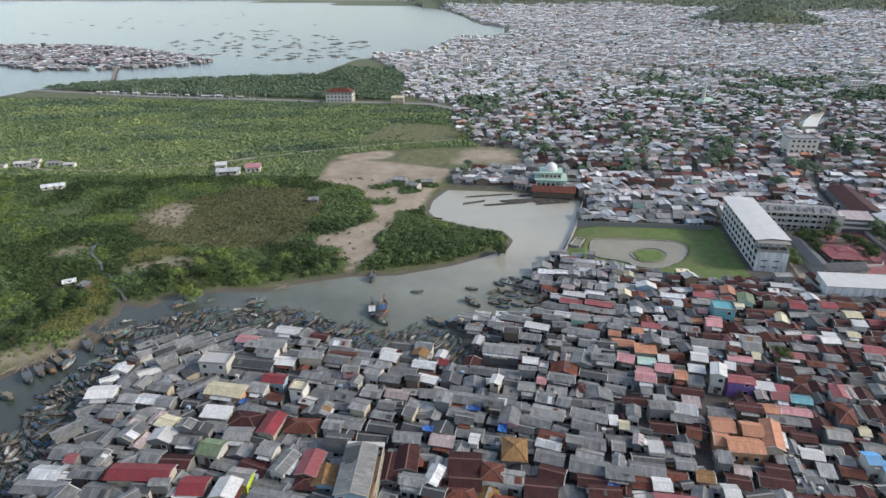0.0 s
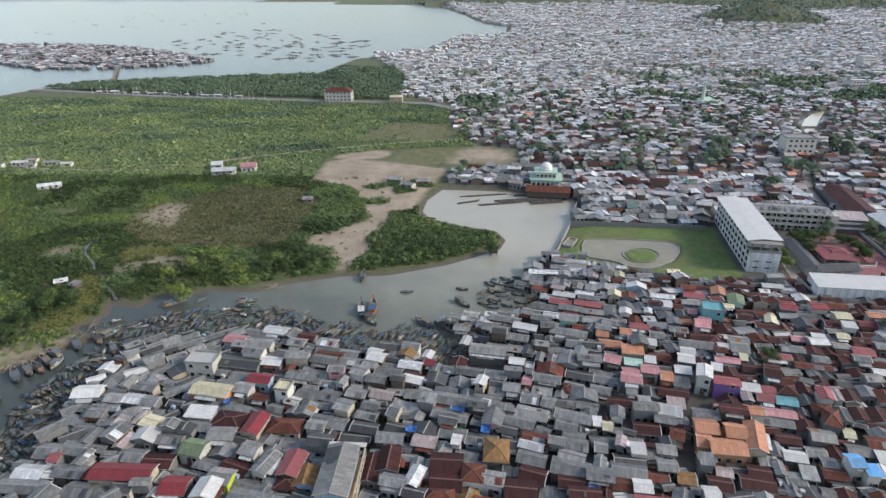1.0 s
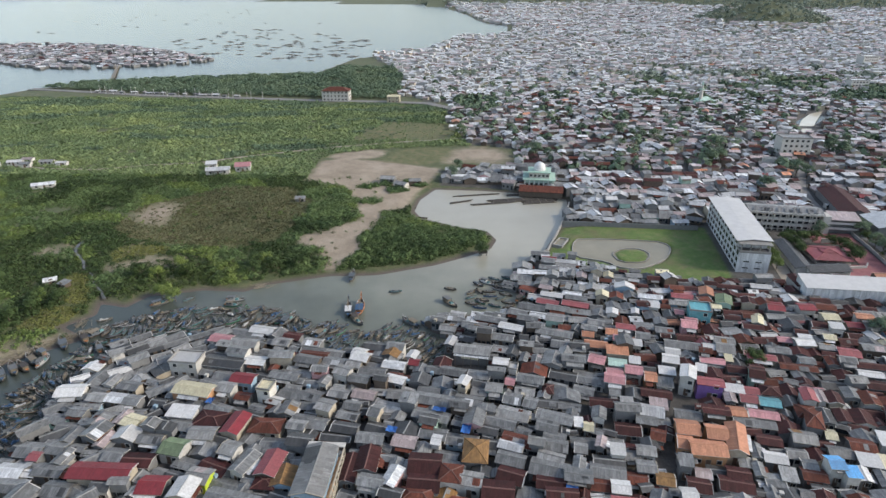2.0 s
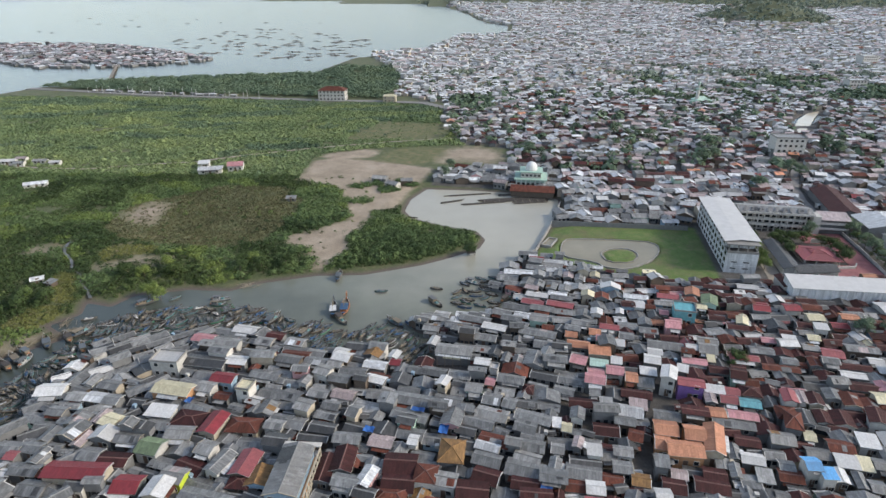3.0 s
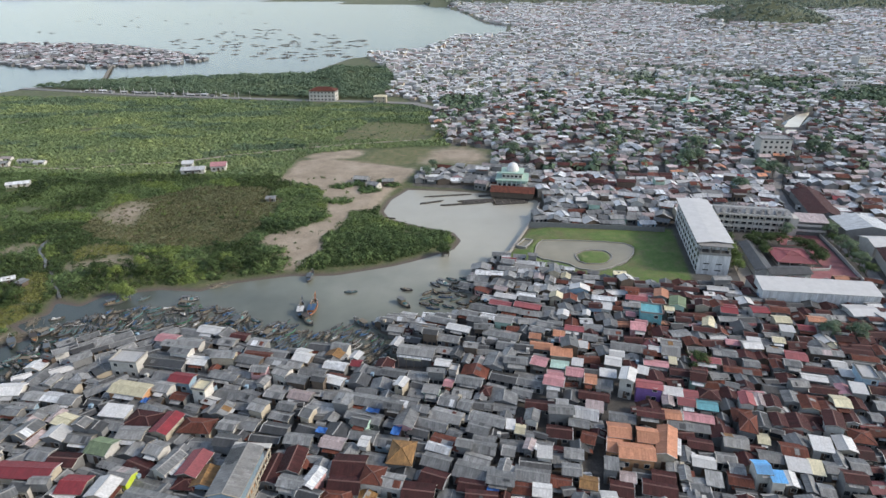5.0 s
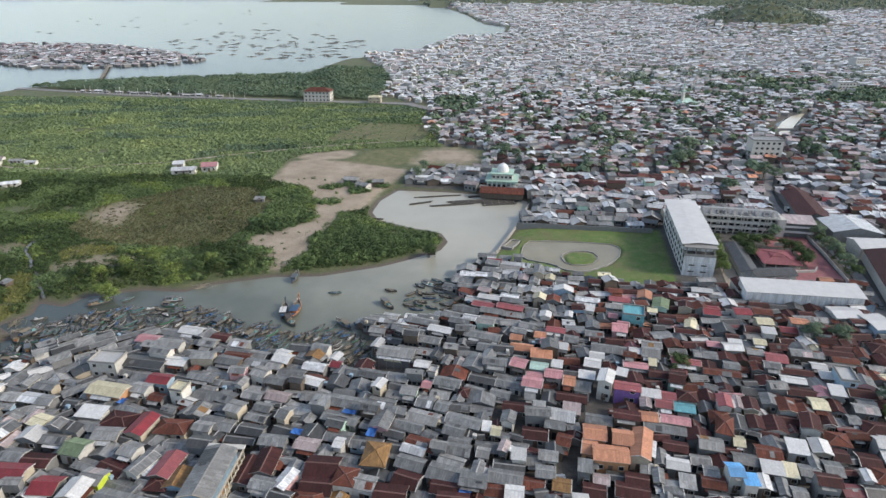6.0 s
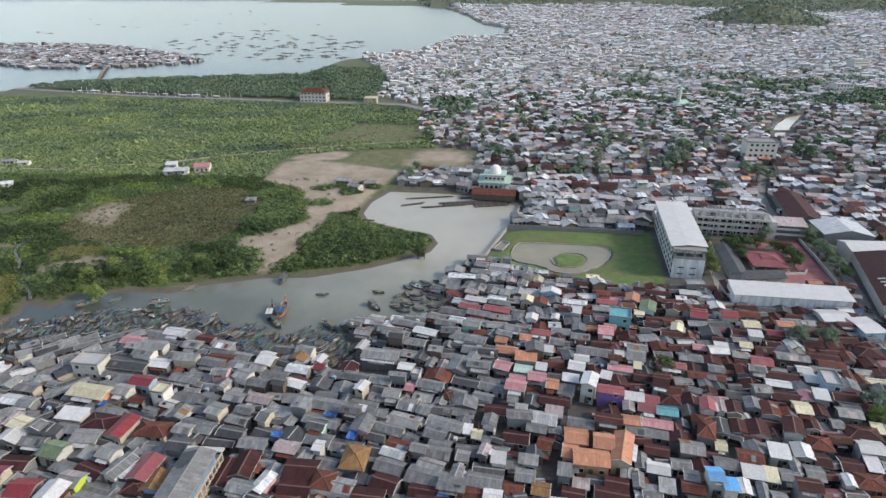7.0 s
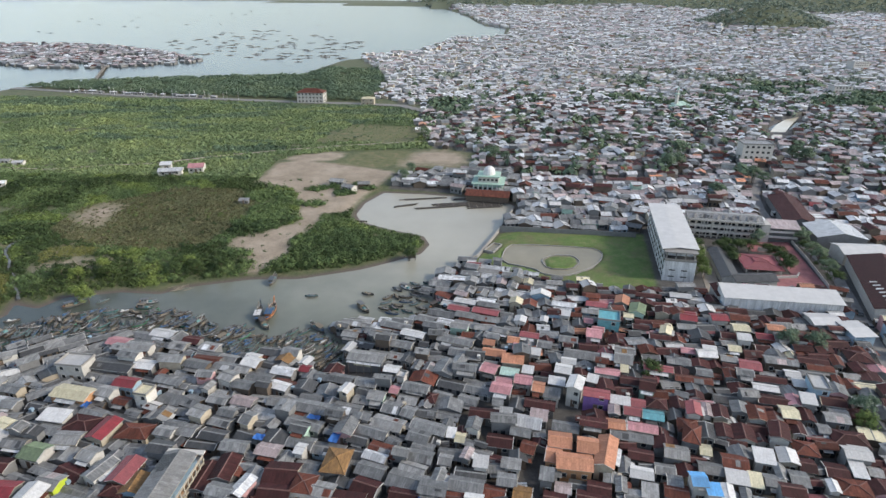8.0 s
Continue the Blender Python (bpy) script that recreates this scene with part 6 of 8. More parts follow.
def far_town():
    rng = random.Random(21)
    bags, green = {}, []
    y = 262.0
    while y < 4280:
        step = 5.9 if y < 600 else 5.9 + (y - 600) * 0.0072
        n = int((0.86 * y + 560) / (step * 1.2))
        xs = np.array([-420 + k * step * 1.2 + rng.uniform(-0.6, 0.6) * step for k in range(n)])
        ys = np.array([y + rng.uniform(-0.6, 0.6) * step for k in range(n)])
        ok = inside(TOWN, xs, ys) & (away(FAR_POND, xs, ys) > 6) & ~((xs < 264) & (ys < 340))
        for x0, y0 in zip(xs[ok].tolist(), ys[ok].tolist()):
            if rng.random() < 0.05 or (y0 < 420 and (on_street(x0, y0, STREET, 6.5) or clash(x0, y0, 6, 6, 0))):
                continue
            lump = noise.noise(Vector((x0 / 70, y0 / 70, 3.0))) + 0.5 * noise.noise(Vector((x0 / 300, y0 / 300, 7.0)))
            hill = max(hz * math.exp(-((x0 - hx) / sx) ** 2 - ((y0 - hy) / sy) ** 2) for hx, hy, hz, sx, sy in HILLS)
            if hill > 14:
                green += [(x0 + rng.uniform(-6, 6) * step / 7, y0 + rng.uniform(-6, 6) * step / 7) for k in range(1 if y0 > 1000 else 2)]
                continue
            if lump > (0.34 if y0 < 700 else 0.5) or rng.random() < (0.11 if y0 < 700 else 0.05):
                green.append((x0, y0))
                if rng.random() < 0.8:
                    continue
            turn = 0.5 * noise.noise(Vector((x0 / 160, y0 / 160, 9.0))) + rng.choice((0, math.pi / 2)) + rng.gauss(0, 0.12) - 0.12
            k = step / 7.2
            w, d = rng.uniform(5.0, 8.8) * k * (1.7 if rng.random() < 0.03 else 1), rng.uniform(4.4, 6.8) * k
            h = rng.choice((2.2, 2.4, 2.6, 3.0, 4.4) if y0 < 620 else (2.6, 3.0, 3.3, 3.3, 5.8)) * (0.7 + 0.3 * k)
            # Roof and wall colours lighten with distance in place of haze.
            haze_lift = min(1.0, max(0.0, (y0 - 330) / 400))
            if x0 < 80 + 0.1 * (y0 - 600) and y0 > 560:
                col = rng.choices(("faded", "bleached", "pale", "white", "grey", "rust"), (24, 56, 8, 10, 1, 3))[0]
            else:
                col = rng.choices(("brown", "faded", "bleached", "pale", "white", "grey", "rust", "orange"), (26 * (1 - haze_lift) + 1, 28 + 10 * haze_lift, 14 + 38 * haze_lift, 10 - 4 * haze_lift, 5 + 4 * haze_lift, 14 - 13 * haze_lift, 10 - 8 * haze_lift, 2.5 - 2 * haze_lift))[0]
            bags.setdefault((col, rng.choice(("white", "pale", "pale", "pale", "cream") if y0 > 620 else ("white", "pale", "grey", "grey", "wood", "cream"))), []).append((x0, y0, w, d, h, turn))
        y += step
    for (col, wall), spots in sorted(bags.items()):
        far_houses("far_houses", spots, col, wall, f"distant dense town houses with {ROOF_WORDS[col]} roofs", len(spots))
    return green


GREEN = far_town()
for (col, wall), spots in sorted(ROWS_BAG.items()):
    far_houses("row_houses", spots, col, wall, f"tight rows of {WALL_WORDS[wall]} houses with {ROOF_WORDS[col]} roofs", len(spots), True)


def sea_village():
    rng = random.Random(8)
    ring = [(-760, 850), (-626, 868), (-531, 806), (-447, 816), (-370, 846), (-330, 900), (-371, 946), (-449, 1028), (-594, 1124), (-716, 1157), (-900, 1125), (-950, 950)]
    bags = {}
    y = 806.0
    while y < 1160:
        x = -950.0
        while x < -320:
            px, py = x + rng.uniform(-3, 3), y + rng.uniform(-3, 3)
            x += rng.uniform(6.5, 11)
            if inside(ring, np.array([px]), np.array([py]))[0] and noise.noise(Vector((px / 35, py / 35, 2.0))) > -0.28 and rng.random() < 0.92:
                col = rng.choices(("faded", "grey", "pale", "bleached", "brown", "rust"), (26, 22, 26, 14, 8, 4))[0]
                bags.setdefault(col, []).append((px, py, rng.uniform(5, 10), rng.uniform(4.5, 6.5), 1.9, rng.choice((0, 0, 1.57)) - 0.2 + rng.gauss(0, 0.15)))
        y += 8.5
    for col, spots in sorted(bags.items()):
        far_houses("stilt_houses", spots, col, "grey", f"stilt village houses over the bay with {ROOF_WORDS[col]} roofs", len(spots))


sea_village()


# ---- plants ----
def leaves(name, spots, per, mat, label, seed, flat=0.75, size=0.36, category="mangroves", kind="stuff"):
    """Clumps of leaf sprays: x, y, z, radius each; per sprays a clump."""
    rs = np.random.RandomState(seed)
    c = np.array(spots, float)
    n = len(c)
    dirs = rs.normal(size=(n, per, 3))
    dirs[..., 2] = np.abs(dirs[..., 2]) * 1.1 - 0.25
    dirs /= np.linalg.norm(dirs, axis=-1, keepdims=True)
    r = c[:, None, 3:4]
    lobes = rs.normal(scale=0.42, size=(n, 5, 3)) * np.array([1, 1, 0.55])
    pick = rs.randint(0, 5, (n, per))
    heart = np.take_along_axis(lobes, pick[..., None].repeat(3, -1), 1)
    lumps = rs.uniform(0.42, 0.75, (n, per, 1))
    pos = c[:, None, :3] + (heart + dirs * lumps * np.array([1, 1, flat])) * r
    nrm = dirs + heart * 0.5 + rs.normal(scale=0.16, size=dirs.shape)
    nrm[..., 2] += 0.45
    nrm /= np.linalg.norm(nrm, axis=-1, keepdims=True)
    t = np.cross(nrm, rs.normal(size=nrm.shape))
    t /= np.linalg.norm(t, axis=-1, keepdims=True)
    b = np.cross(nrm, t)
    s = r * size * rs.uniform(0.6, 1.35, (n, per, 1))
    quad = np.stack([pos - t * s, pos + t * s * 0.8 - b * s * 0.8, pos + t * s * 0.7 + b * s * 0.9 + nrm * s * 0.15], 2).reshape(-1, 3)
    me = bpy.data.meshes.new(name)
    q = len(quad) // 3
    me.vertices.add(len(quad))
    me.vertices.foreach_set("co", quad.ravel())
    me.loops.add(len(quad))
    me.loops.foreach_set("vertex_index", np.arange(len(quad)))
    me.polygons.add(q)
    me.polygons.foreach_set("loop_start", np.arange(q) * 3)
    me.polygons.foreach_set("loop_total", np.full(q, 3))
    me.materials.append(mat)
    me.update(calc_edges=True)
    if not label:
        return me
    return tagged(new(name, me), label, category, kind=kind)


def scatter(ring, step, seed, radius, sparse=None, keep=1.0, lift=0.35, bank=1.0, gap=-0.42, tall=0.0):
    """Clump places over a polygon of land, with gaps where noise is low."""
    rs = np.random.RandomState(seed)
    xs, ys = [p[0] for p in ring], [p[1] for p in ring]
    gx, gy = np.meshgrid(np.arange(min(xs), max(xs), step), np.arange(min(ys), max(ys), step))
    x = (gx + rs.uniform(-0.5, 0.5, gx.shape) * step).ravel()
    y = (gy + rs.uniform(-0.5, 0.5, gy.shape) * step).ravel()
    ok = inside(ring, x, y) & (rs.uniform(size=x.shape) < keep)
    x, y = x[ok], y[ok]
    ok = np.minimum(away(RIVER, x, y), away(SEA, x, y)) > bank
    ok &= away(CREEK, x, y) > 0.5
    for k, s in enumerate(SANDS):
        ok &= (away(s, x, y) > 0.5) | (rs.uniform(size=x.shape) < (0.24 if k > 1 else 0.04))
    for pts, wide in ((MARSH_ROAD, 1.7), (COAST_ROAD, 8.0)):
        for (ax, ay), (bx, by) in zip(pts, pts[1:]):
            dx, dy = bx - ax, by - ay
            t = np.clip(((x - ax) * dx + (y - ay) * dy) / (dx * dx + dy * dy), 0, 1)
            ok &= (x - ax - t * dx) ** 2 + (y - ay - t * dy) ** 2 > wide * wide
    x, y = x[ok], y[ok]
    thin = np.array([noise.noise(Vector((a / 22, b / 22, 1.0))) + 0.5 * noise.noise(Vector((a / 7, b / 7, 5.0))) for a, b in zip(x, y)])
    ok = thin > gap
    if sparse:
        low = np.min([away(m, x, y) for m in sparse], axis=0) < 0
        ok &= ~low | (rs.uniform(size=x.shape) < 0.16)
    x, y, thin = x[ok], y[ok], thin[ok]
    r = rs.uniform(radius[0], radius[1], x.shape) * (1 + 0.35 * thin) * np.where(rs.uniform(size=x.shape) < tall, rs.uniform(1.3, 1.75, x.shape), 0.92)
    if sparse:
        r = np.where(np.min([away(m, x, y) for m in sparse], axis=0) < 0, r * 0.6, r)
    z = np.maximum(land_height(x, y), 0.2) + r * lift
    return np.stack([x, y, z, r], 1).tolist()


BUSHES = ((-52, 305, 7, 3), (-46, 297, 4, 2.2), (-31, 289.5, 7, 2.4), (-33, 314, 6, 3), (-36.5, 268, 4, 3), (-48, 268, 6, 8), (-57, 262, 5, 6), (-45, 257, 5, 2.5), (-25, 318, 4, 2.5), (-18, 307, 6, 3), (-6, 317, 4, 3), (-12, 323, 3.5, 3), (-49, 228, 6, 3), (-63, 300, 5, 6))
LEAF_DEEP = leaf_material("deep_green_leaves", (0.03, 0.049, 0.017), (0.049, 0.075, 0.025), (0.076, 0.106, 0.036))
SCRUB = leaf_material("heath_leaves", (0.082, 0.078, 0.038), (0.112, 0.108, 0.052), (0.145, 0.135, 0.068))
NEAR_MARSH = [(-260, 120), (-170, 128), (-127, 146), (-107, 166), (-112, 185), (-60, 203), (4, 220), (32, 243), (10, 262), (-8, 270), (-5, 300), (-12, 330), (-100, 335), (-320, 335)]
FAR_MARSH = [(-330, 335), (-100, 335), (-72, 330), (-72, 372), (-40, 395), (25, 405), (8, 470), (6, 545), (-40, 558), (-330, 590), (-620, 590), (-620, 480)]
BELT = [(-427, 645), (-352, 628), (-270, 610), (-116, 588), (-48, 580), (-40, 640), (-45, 720), (-65, 800), (-130, 808), (-150, 740), (-255, 722), (-346, 690), (-390, 672)]
FRINGE = [(-58, 204), (-36, 212), (4, 222), (32, 243), (28, 250), (10, 258), (-6, 266), (-22, 262), (-26, 245), (-30, 232), (-36, 218), (-50, 212)]
near = scatter(NEAR_MARSH, 1.5, 31, (0.75, 1.6), MEADOWS, gap=-0.62, bank=2.8, tall=0.12)
deep = [q for q in near if noise.noise(Vector((q[0] / 30, q[1] / 24, 2.0))) + (0.3 if q[0] < -112 and q[1] < 225 else 0.42 if q[1] < 238 else 0.08) > 0.2]
dark_ones = set(map(tuple, deep))
light = [q for q in near if tuple(q) not in dark_ones]
fresh = [q for q in light if noise.noise(Vector((q[0] / 21, q[1] / 15, 8.0))) > 0.12 or (q[0] < -118 and q[1] < 176)]
fresh_ones = set(map(tuple, fresh))
light = [q for q in light if tuple(q) not in fresh_ones]
leaves("mangrove_thicket", fresh, 50, LEAF_LIGHT, "fresh light green mangrove thicket on the mud", 9, size=0.2)
leaves("mangrove_thicket", light, 50, LEAF, "dense green mangrove thicket on the mud", 1, size=0.2)
leaves("mangrove_thicket", deep, 50, LEAF_DEEP, "dense dark green mangrove thicket on the mud", 7, size=0.2)
canopy = scatter(FAR_MARSH, 1.8, 32, (0.9, 1.6), MEADOWS[1:3], gap=-0.6, tall=0.06)
shady = [noise.noise(Vector((q[0] / 75, q[1] / 26, 3.0))) + 0.6 * noise.noise(Vector((q[0] / 24, q[1] / 9, 6.0))) + (q[1] - 480) / 420 > 0.22 for q in canopy]
leaves("mangrove_canopy", [q for q, k in zip(canopy, shady) if not k], 15, CANOPY, "wide yellow-green mangrove canopy", 2, flat=0.55, size=0.39)
leaves("mangrove_canopy", [q for q, k in zip(canopy, shady) if k], 15, CANOPY_DARK, "patches of dark blue-green mangrove canopy", 12, flat=0.7, size=0.39)
leaves("tree_belt", scatter(BELT, 3.4, 33, (2.2, 3.6), lift=0.95), 40, LEAF_DARK, "tall dark green tree belt along the coast", 3, size=0.24)
fringe = scatter(FRINGE, 1.5, 34, (0.8, 1.7), lift=0.55, bank=2.0, gap=-1.2, tall=0.1)
leaves("mangrove_fringe", fringe[::3], 60, LEAF_DEEP, "leafy dark green mangrove fringe on the spit", 4, size=0.17)
leaves("mangrove_fringe", fringe[1::3] + fringe[2::3], 60, LEAF, "leafy light green mangrove fringe on the spit", 14, size=0.17)
GRASS_LEAF = leaf_material("yellow_green_leaves", (0.1, 0.105, 0.03), (0.145, 0.15, 0.045), (0.2, 0.19, 0.065))
for k, ring in enumerate(MEADOWS[3:]):
    leaves("bank_grass", scatter(ring, 1.0, 60 + k, (0.45, 0.95), lift=0.1, gap=-1.0), 26, GRASS_LEAF, "low yellow-green grass and shrubs on the bank", 60 + k, size=0.3, category="grass")
HEATH = MEADOWS[0]
leaves("heath_shrubs", scatter(HEATH, 1.35, 35, (0.6, 1.15), lift=0.15, keep=0.95, gap=-0.7), 26, SCRUB, "low brown-green heath shrubs", 6, size=0.26, category="shrubs")


def thicket(x, y, a, b, seed):
    """A clump of bushes on the bare sand."""
    rs = random.Random(seed)
    spots = []
    for k in range(int(a * b * 1.7)):
        t, r = rs.uniform(0, 6.28), math.sqrt(rs.random())
        rad = rs.uniform(1.0, 2.1)
        spots.append((x + a * r * math.cos(t), y + b * r * math.sin(t), 1.2 + rad * 0.4, rad))
    leaves("bush_clump", spots, 70, LEAF, "low green bushes on bare sand", seed, size=0.2, category="bushes", kind="")


for k, q in enumerate(BUSHES):
    thicket(*q, 50 + k)
rng = random.Random(40)
green = [(x, y, float(z) + 2.5, rng.uniform(2.2, 4.6) * (1 + y / 2600)) for (x, y), z in zip(GREEN, land_height(np.array([g[0] for g in GREEN]), np.array([g[1] for g in GREEN])))]
leaves("town_trees", [g for g in green if g[1] < 700], 30, LEAF_DARK, "distant dark green trees among the roofs", 5, category="trees")
leaves("town_trees", [g for g in green if g[1] >= 700], 22, FAR_LEAF, "distant haze-paled green trees on the hill and among roofs", 15, category="trees")



# ---- brushwood washed up on the bank ----
def brushwood(x, y, long, turn, count, seed):
    """A heap of bleached branches and bamboo."""
    rng = random.Random(seed)
    s = Solid()
    c, n = math.cos(radians(turn)), math.sin(radians(turn))
    z = max(0.25, float(land_height(np.array([x]), np.array([y]))[0]))
    for k in range(count):
        u, v, t = rng.gauss(0, long * 0.3), rng.gauss(0, 0.9), radians(turn) + rng.gauss(0, 0.6)
        px, py, half = x + c * u - n * v, y + n * u + c * v, rng.uniform(0.6, 2.2)
        lift = rng.uniform(0.1, 0.7)
        s.tube((px - half * math.cos(t), py - half * math.sin(t), z + 0.02), (px + half * math.cos(t), py + half * math.sin(t), z + lift), 0.09, 0.04, 5)
    tagged(new("brushwood", s.mesh("brushwood", DRIFT)), "heap of bleached branches and bamboo on the mud bank", "brushwood", kind="stuff")


DRIFT = plain_material("bleached_branches", (0.3, 0.26, 0.19), 0.9, vary=0.4)
for k, q in enumerate(((-112.5, 161.0, 7, 20, 60), (-117.5, 156.0, 7, 60, 50), (-121.5, 151.0, 8, 45, 50), (-126, 146.5, 8, 40, 40), (-107.5, 165.5, 6, 30, 40), (-112, 171, 5, 70, 26), (-59, 198.5, 6, 10, 26))):
    brushwood(*q, 300 + k)


# ---- far hills ----
def far_hills():
    """The ridges at the horizon, coloured pale blue-grey in place of haze."""
    n = Nodes("far_hills", 1.0, haze_sheen=0.0)
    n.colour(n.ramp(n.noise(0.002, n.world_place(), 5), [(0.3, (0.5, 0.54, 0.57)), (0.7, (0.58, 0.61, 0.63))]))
    s = Solid()
    xs = np.linspace(-4800, 4900, 120)
    ridge = [30 + 90 * abs(noise.noise(Vector((x / 700, 4.0, 0)))) + 40 * noise.noise(Vector((x / 160, 1.0, 0))) + 130 * max(0, (x + 500) / 4000) for x in xs]
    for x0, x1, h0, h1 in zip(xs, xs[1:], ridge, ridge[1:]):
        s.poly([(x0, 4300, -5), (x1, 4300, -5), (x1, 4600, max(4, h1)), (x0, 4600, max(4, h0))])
    tagged(new("backdrop", s.mesh("backdrop", n.mat, smooth=True)), "distant hills across the bay, coloured pale as in haze", "hills", kind="structure")


far_hills()

# ---- landmarks further off ----
def dome(s, x, y, z, r, rings=6, seg=14, mat=0):
    """An onion-shaped cap of rings."""
    for k in range(rings):
        a0, a1 = math.pi / 2 * k / rings, math.pi / 2 * (k + 1) / rings
        r0, r1 = r * math.cos(a0), r * math.cos(a1)
        z0, z1 = z + r * 1.1 * math.sin(a0), z + r * 1.1 * math.sin(a1)
        for j in range(seg):
            t0, t1 = 2 * math.pi * j / seg, 2 * math.pi * (j + 1) / seg
            s.poly([(x + r0 * math.cos(t0), y + r0 * math.sin(t0), z0), (x + r0 * math.cos(t1), y + r0 * math.sin(t1), z0), (x + r1 * math.cos(t1), y + r1 * math.sin(t1), z1), (x + r1 * math.cos(t0), y + r1 * math.sin(t0), z1)], mat)
    return s


WHITE = wall_material("white_paint", (0.8, 0.8, 0.78), 0.5)


def mosque():
    x, y, turn = 59.5, 319.0, -8.0
    top = slabbed("mosque", "two-storey mint and white mosque with a white dome", "mosque", x, y, turn)
    piece("wall", Solid().box(-8, -6, -1, 8, 8, 4.2).mesh("wall", WALL["mint"]), top)
    piece("upper_wall", Solid().box(-5.5, -3.5, 4.6, 5.5, 6, 7.6).mesh("upper_wall", WALL["white"]), top)
    piece("roof_slab", Solid().box(-8.8, -6.8, 4.2, 8.8, 8.8, 4.6).mesh("roof_slab", WALL["mint"]), top)
    piece("upper_slab", Solid().box(-6.2, -4.2, 7.6, 6.2, 6.7, 8.0).mesh("upper_slab", WALL["mint"]), top)
    piece("drum", Solid().tube((0, 1.2, 8.0), (0, 1.2, 9.0), 3.3, 3.3, 14).mesh("drum", WHITE), top)
    top_dome = piece("dome", dome(Solid(), 0, 1.2, 9.0, 3.2).mesh("dome", WHITE, smooth=True), top)
    piece("finial", Solid().tube((0, 1.2, 12.3), (0, 1.2, 14.2), 0.12, 0.04).mesh("finial", RIDGE), top_dome)
    for k in range(7):
        u = -7.5 + k * 2.5
        piece("pillar", Solid().box(u - 0.2, -6.7, -1, u + 0.2, -6.3, 4.2).mesh("pillar", WHITE), top)
    window_grid(top, 16, 12, 1, 2.6, 2.0, (0,), size=0.9)
    window_grid(top, 11, 7, 1, 2.2, 6.0, (0,), size=0.8)


def minaret():
    top = slabbed("minaret", "slim white and mint green minaret", "tower", 236.0, 552.0, 0)
    s = Solid().tube((0, 0, -1), (0, 0, 14), 1.9, 1.5, 8)
    piece("shaft", s.mesh("shaft", WALL["white"]), top)
    piece("balcony", Solid().tube((0, 0, 14), (0, 0, 14.8), 2.4, 2.4, 8).mesh("balcony", WALL["mint"]), top)
    piece("lantern", Solid().tube((0, 0, 14.8), (0, 0, 18), 1.2, 1.0, 8).mesh("lantern", WALL["white"]), top)
    piece("prayer_hall", Solid().box(-7, -4, -1, 12, -2.2, 4.6).box(-2, -2.2, -1, 12, 8, 4.6).mesh("prayer_hall", WALL["mint"]), top)
    piece("hall_roof", Solid().hexa([(-2.5, -4.5, 4.6), (12.5, -4.5, 4.6), (12.5, 8.5, 4.6), (-2.5, 8.5, 4.6), (3, 1, 7.4), (7, 1, 7.4), (7, 3, 7.4), (3, 3, 7.4)]).mesh("hall_roof", ROOF["mint"]), top)
    piece("cap", Solid().tube((0, 0, 18), (0, 0, 21.5), 1.3, 0.05, 8).mesh("cap", WALL["mint"]), top)


def block(name, x, y, w, d, storeys, turn, wall, col, label, kind="flat", step=3.2):
    top = slabbed(name, label, "building", x, y, turn)
    h = storeys * 3.2
    claim(x, y, w, d, radians(turn))
    piece("wall", Solid().box(-w / 2, -d / 2, -1, w / 2, d / 2, h).mesh("wall", WALL[wall]), top)
    put_roof(top, kind, w, d, h, d * 0.22, col, random.Random(1), 0.6)
    window_grid(top, w, d, storeys, step, 1.7, (0, 90), 3.2, 0.95)
    return top


mosque()
minaret()
storage_hall(58.5, 303.0, 22.0, 10.0, 2.6, -9.0, 1.8, "rust", "wood", "low red-brown roofed hall on stilts over the lagoon")
block("assembly_hall", -97.0, 577.0, 25.0, 13.0, 3, -2.0, "white", "rust", "three-storey white hall with red-brown hipped roof", "hip", 3.4)
block("office_block", 228.0, 378.0, 18.0, 11.0, 4, -5.0, "white", "pale", "four-storey off-white concrete block")
block("office_block", 430.0, 640.0, 18.0, 11.0, 3, 0.0, "pale", "bleached", "three-storey pale concrete block")
block("office_block", 560.0, 830.0, 22.0, 13.0, 4, 8.0, "pale", "bleached", "tall pale apartment block in the far town")
house(-42.0, 566.0, 11.5, 9.0, 5.6, -2, "hip", "cream", "cream", group="coast road houses")
house(-125.0, 338.0, 13.0, 7.0, 2.8, 12, "gable", "bleached", "white", group="marsh huts")
house(-112.5, 345.0, 8.5, 8.0, 3.4, 12, "gable", "pink", "white", group="marsh huts")
house(-133.0, 349.0, 6.0, 5.0, 3.0, 12, "shed", "white", "white", group="marsh huts")
house(-211.0, 311.0, 11.0, 5.0, 2.2, 25, "gable", "bleached", "white", group="marsh huts")
for x, y, w, col in ((-226, 353, 6, "white"), (-237, 356, 7.5, "pale"), (-247, 351, 6, "grey"), (-256, 355, 8, "white"), (-252, 361, 6, "faded"), (-266, 350, 6, "pale")):
    house(x, y, w, 4.2, 2.3, 5 + x % 7, "gable", col, "white", group="marsh huts")
house(-16.0, 312.0, 7.0, 4.5, 2.6, -30, "gable", "pale", "white", group="shore huts")
house(-9.0, 318.0, 6.0, 4.5, 2.6, 10, "gable", "grey", "wood", group="shore huts")
house(-24.0, 322.0, 8.0, 5.0, 2.6, -12, "gable", "pale", "grey", group="shore huts")
house(-138.1, 197.9, 4.0, 3.0, 1.6, 30, "gable", "bleached", "grey", group="marsh huts")
house(-131.3, 195.3, 3.2, 2.6, 1.5, -20, "shed", "pale", "wood", group="marsh huts")
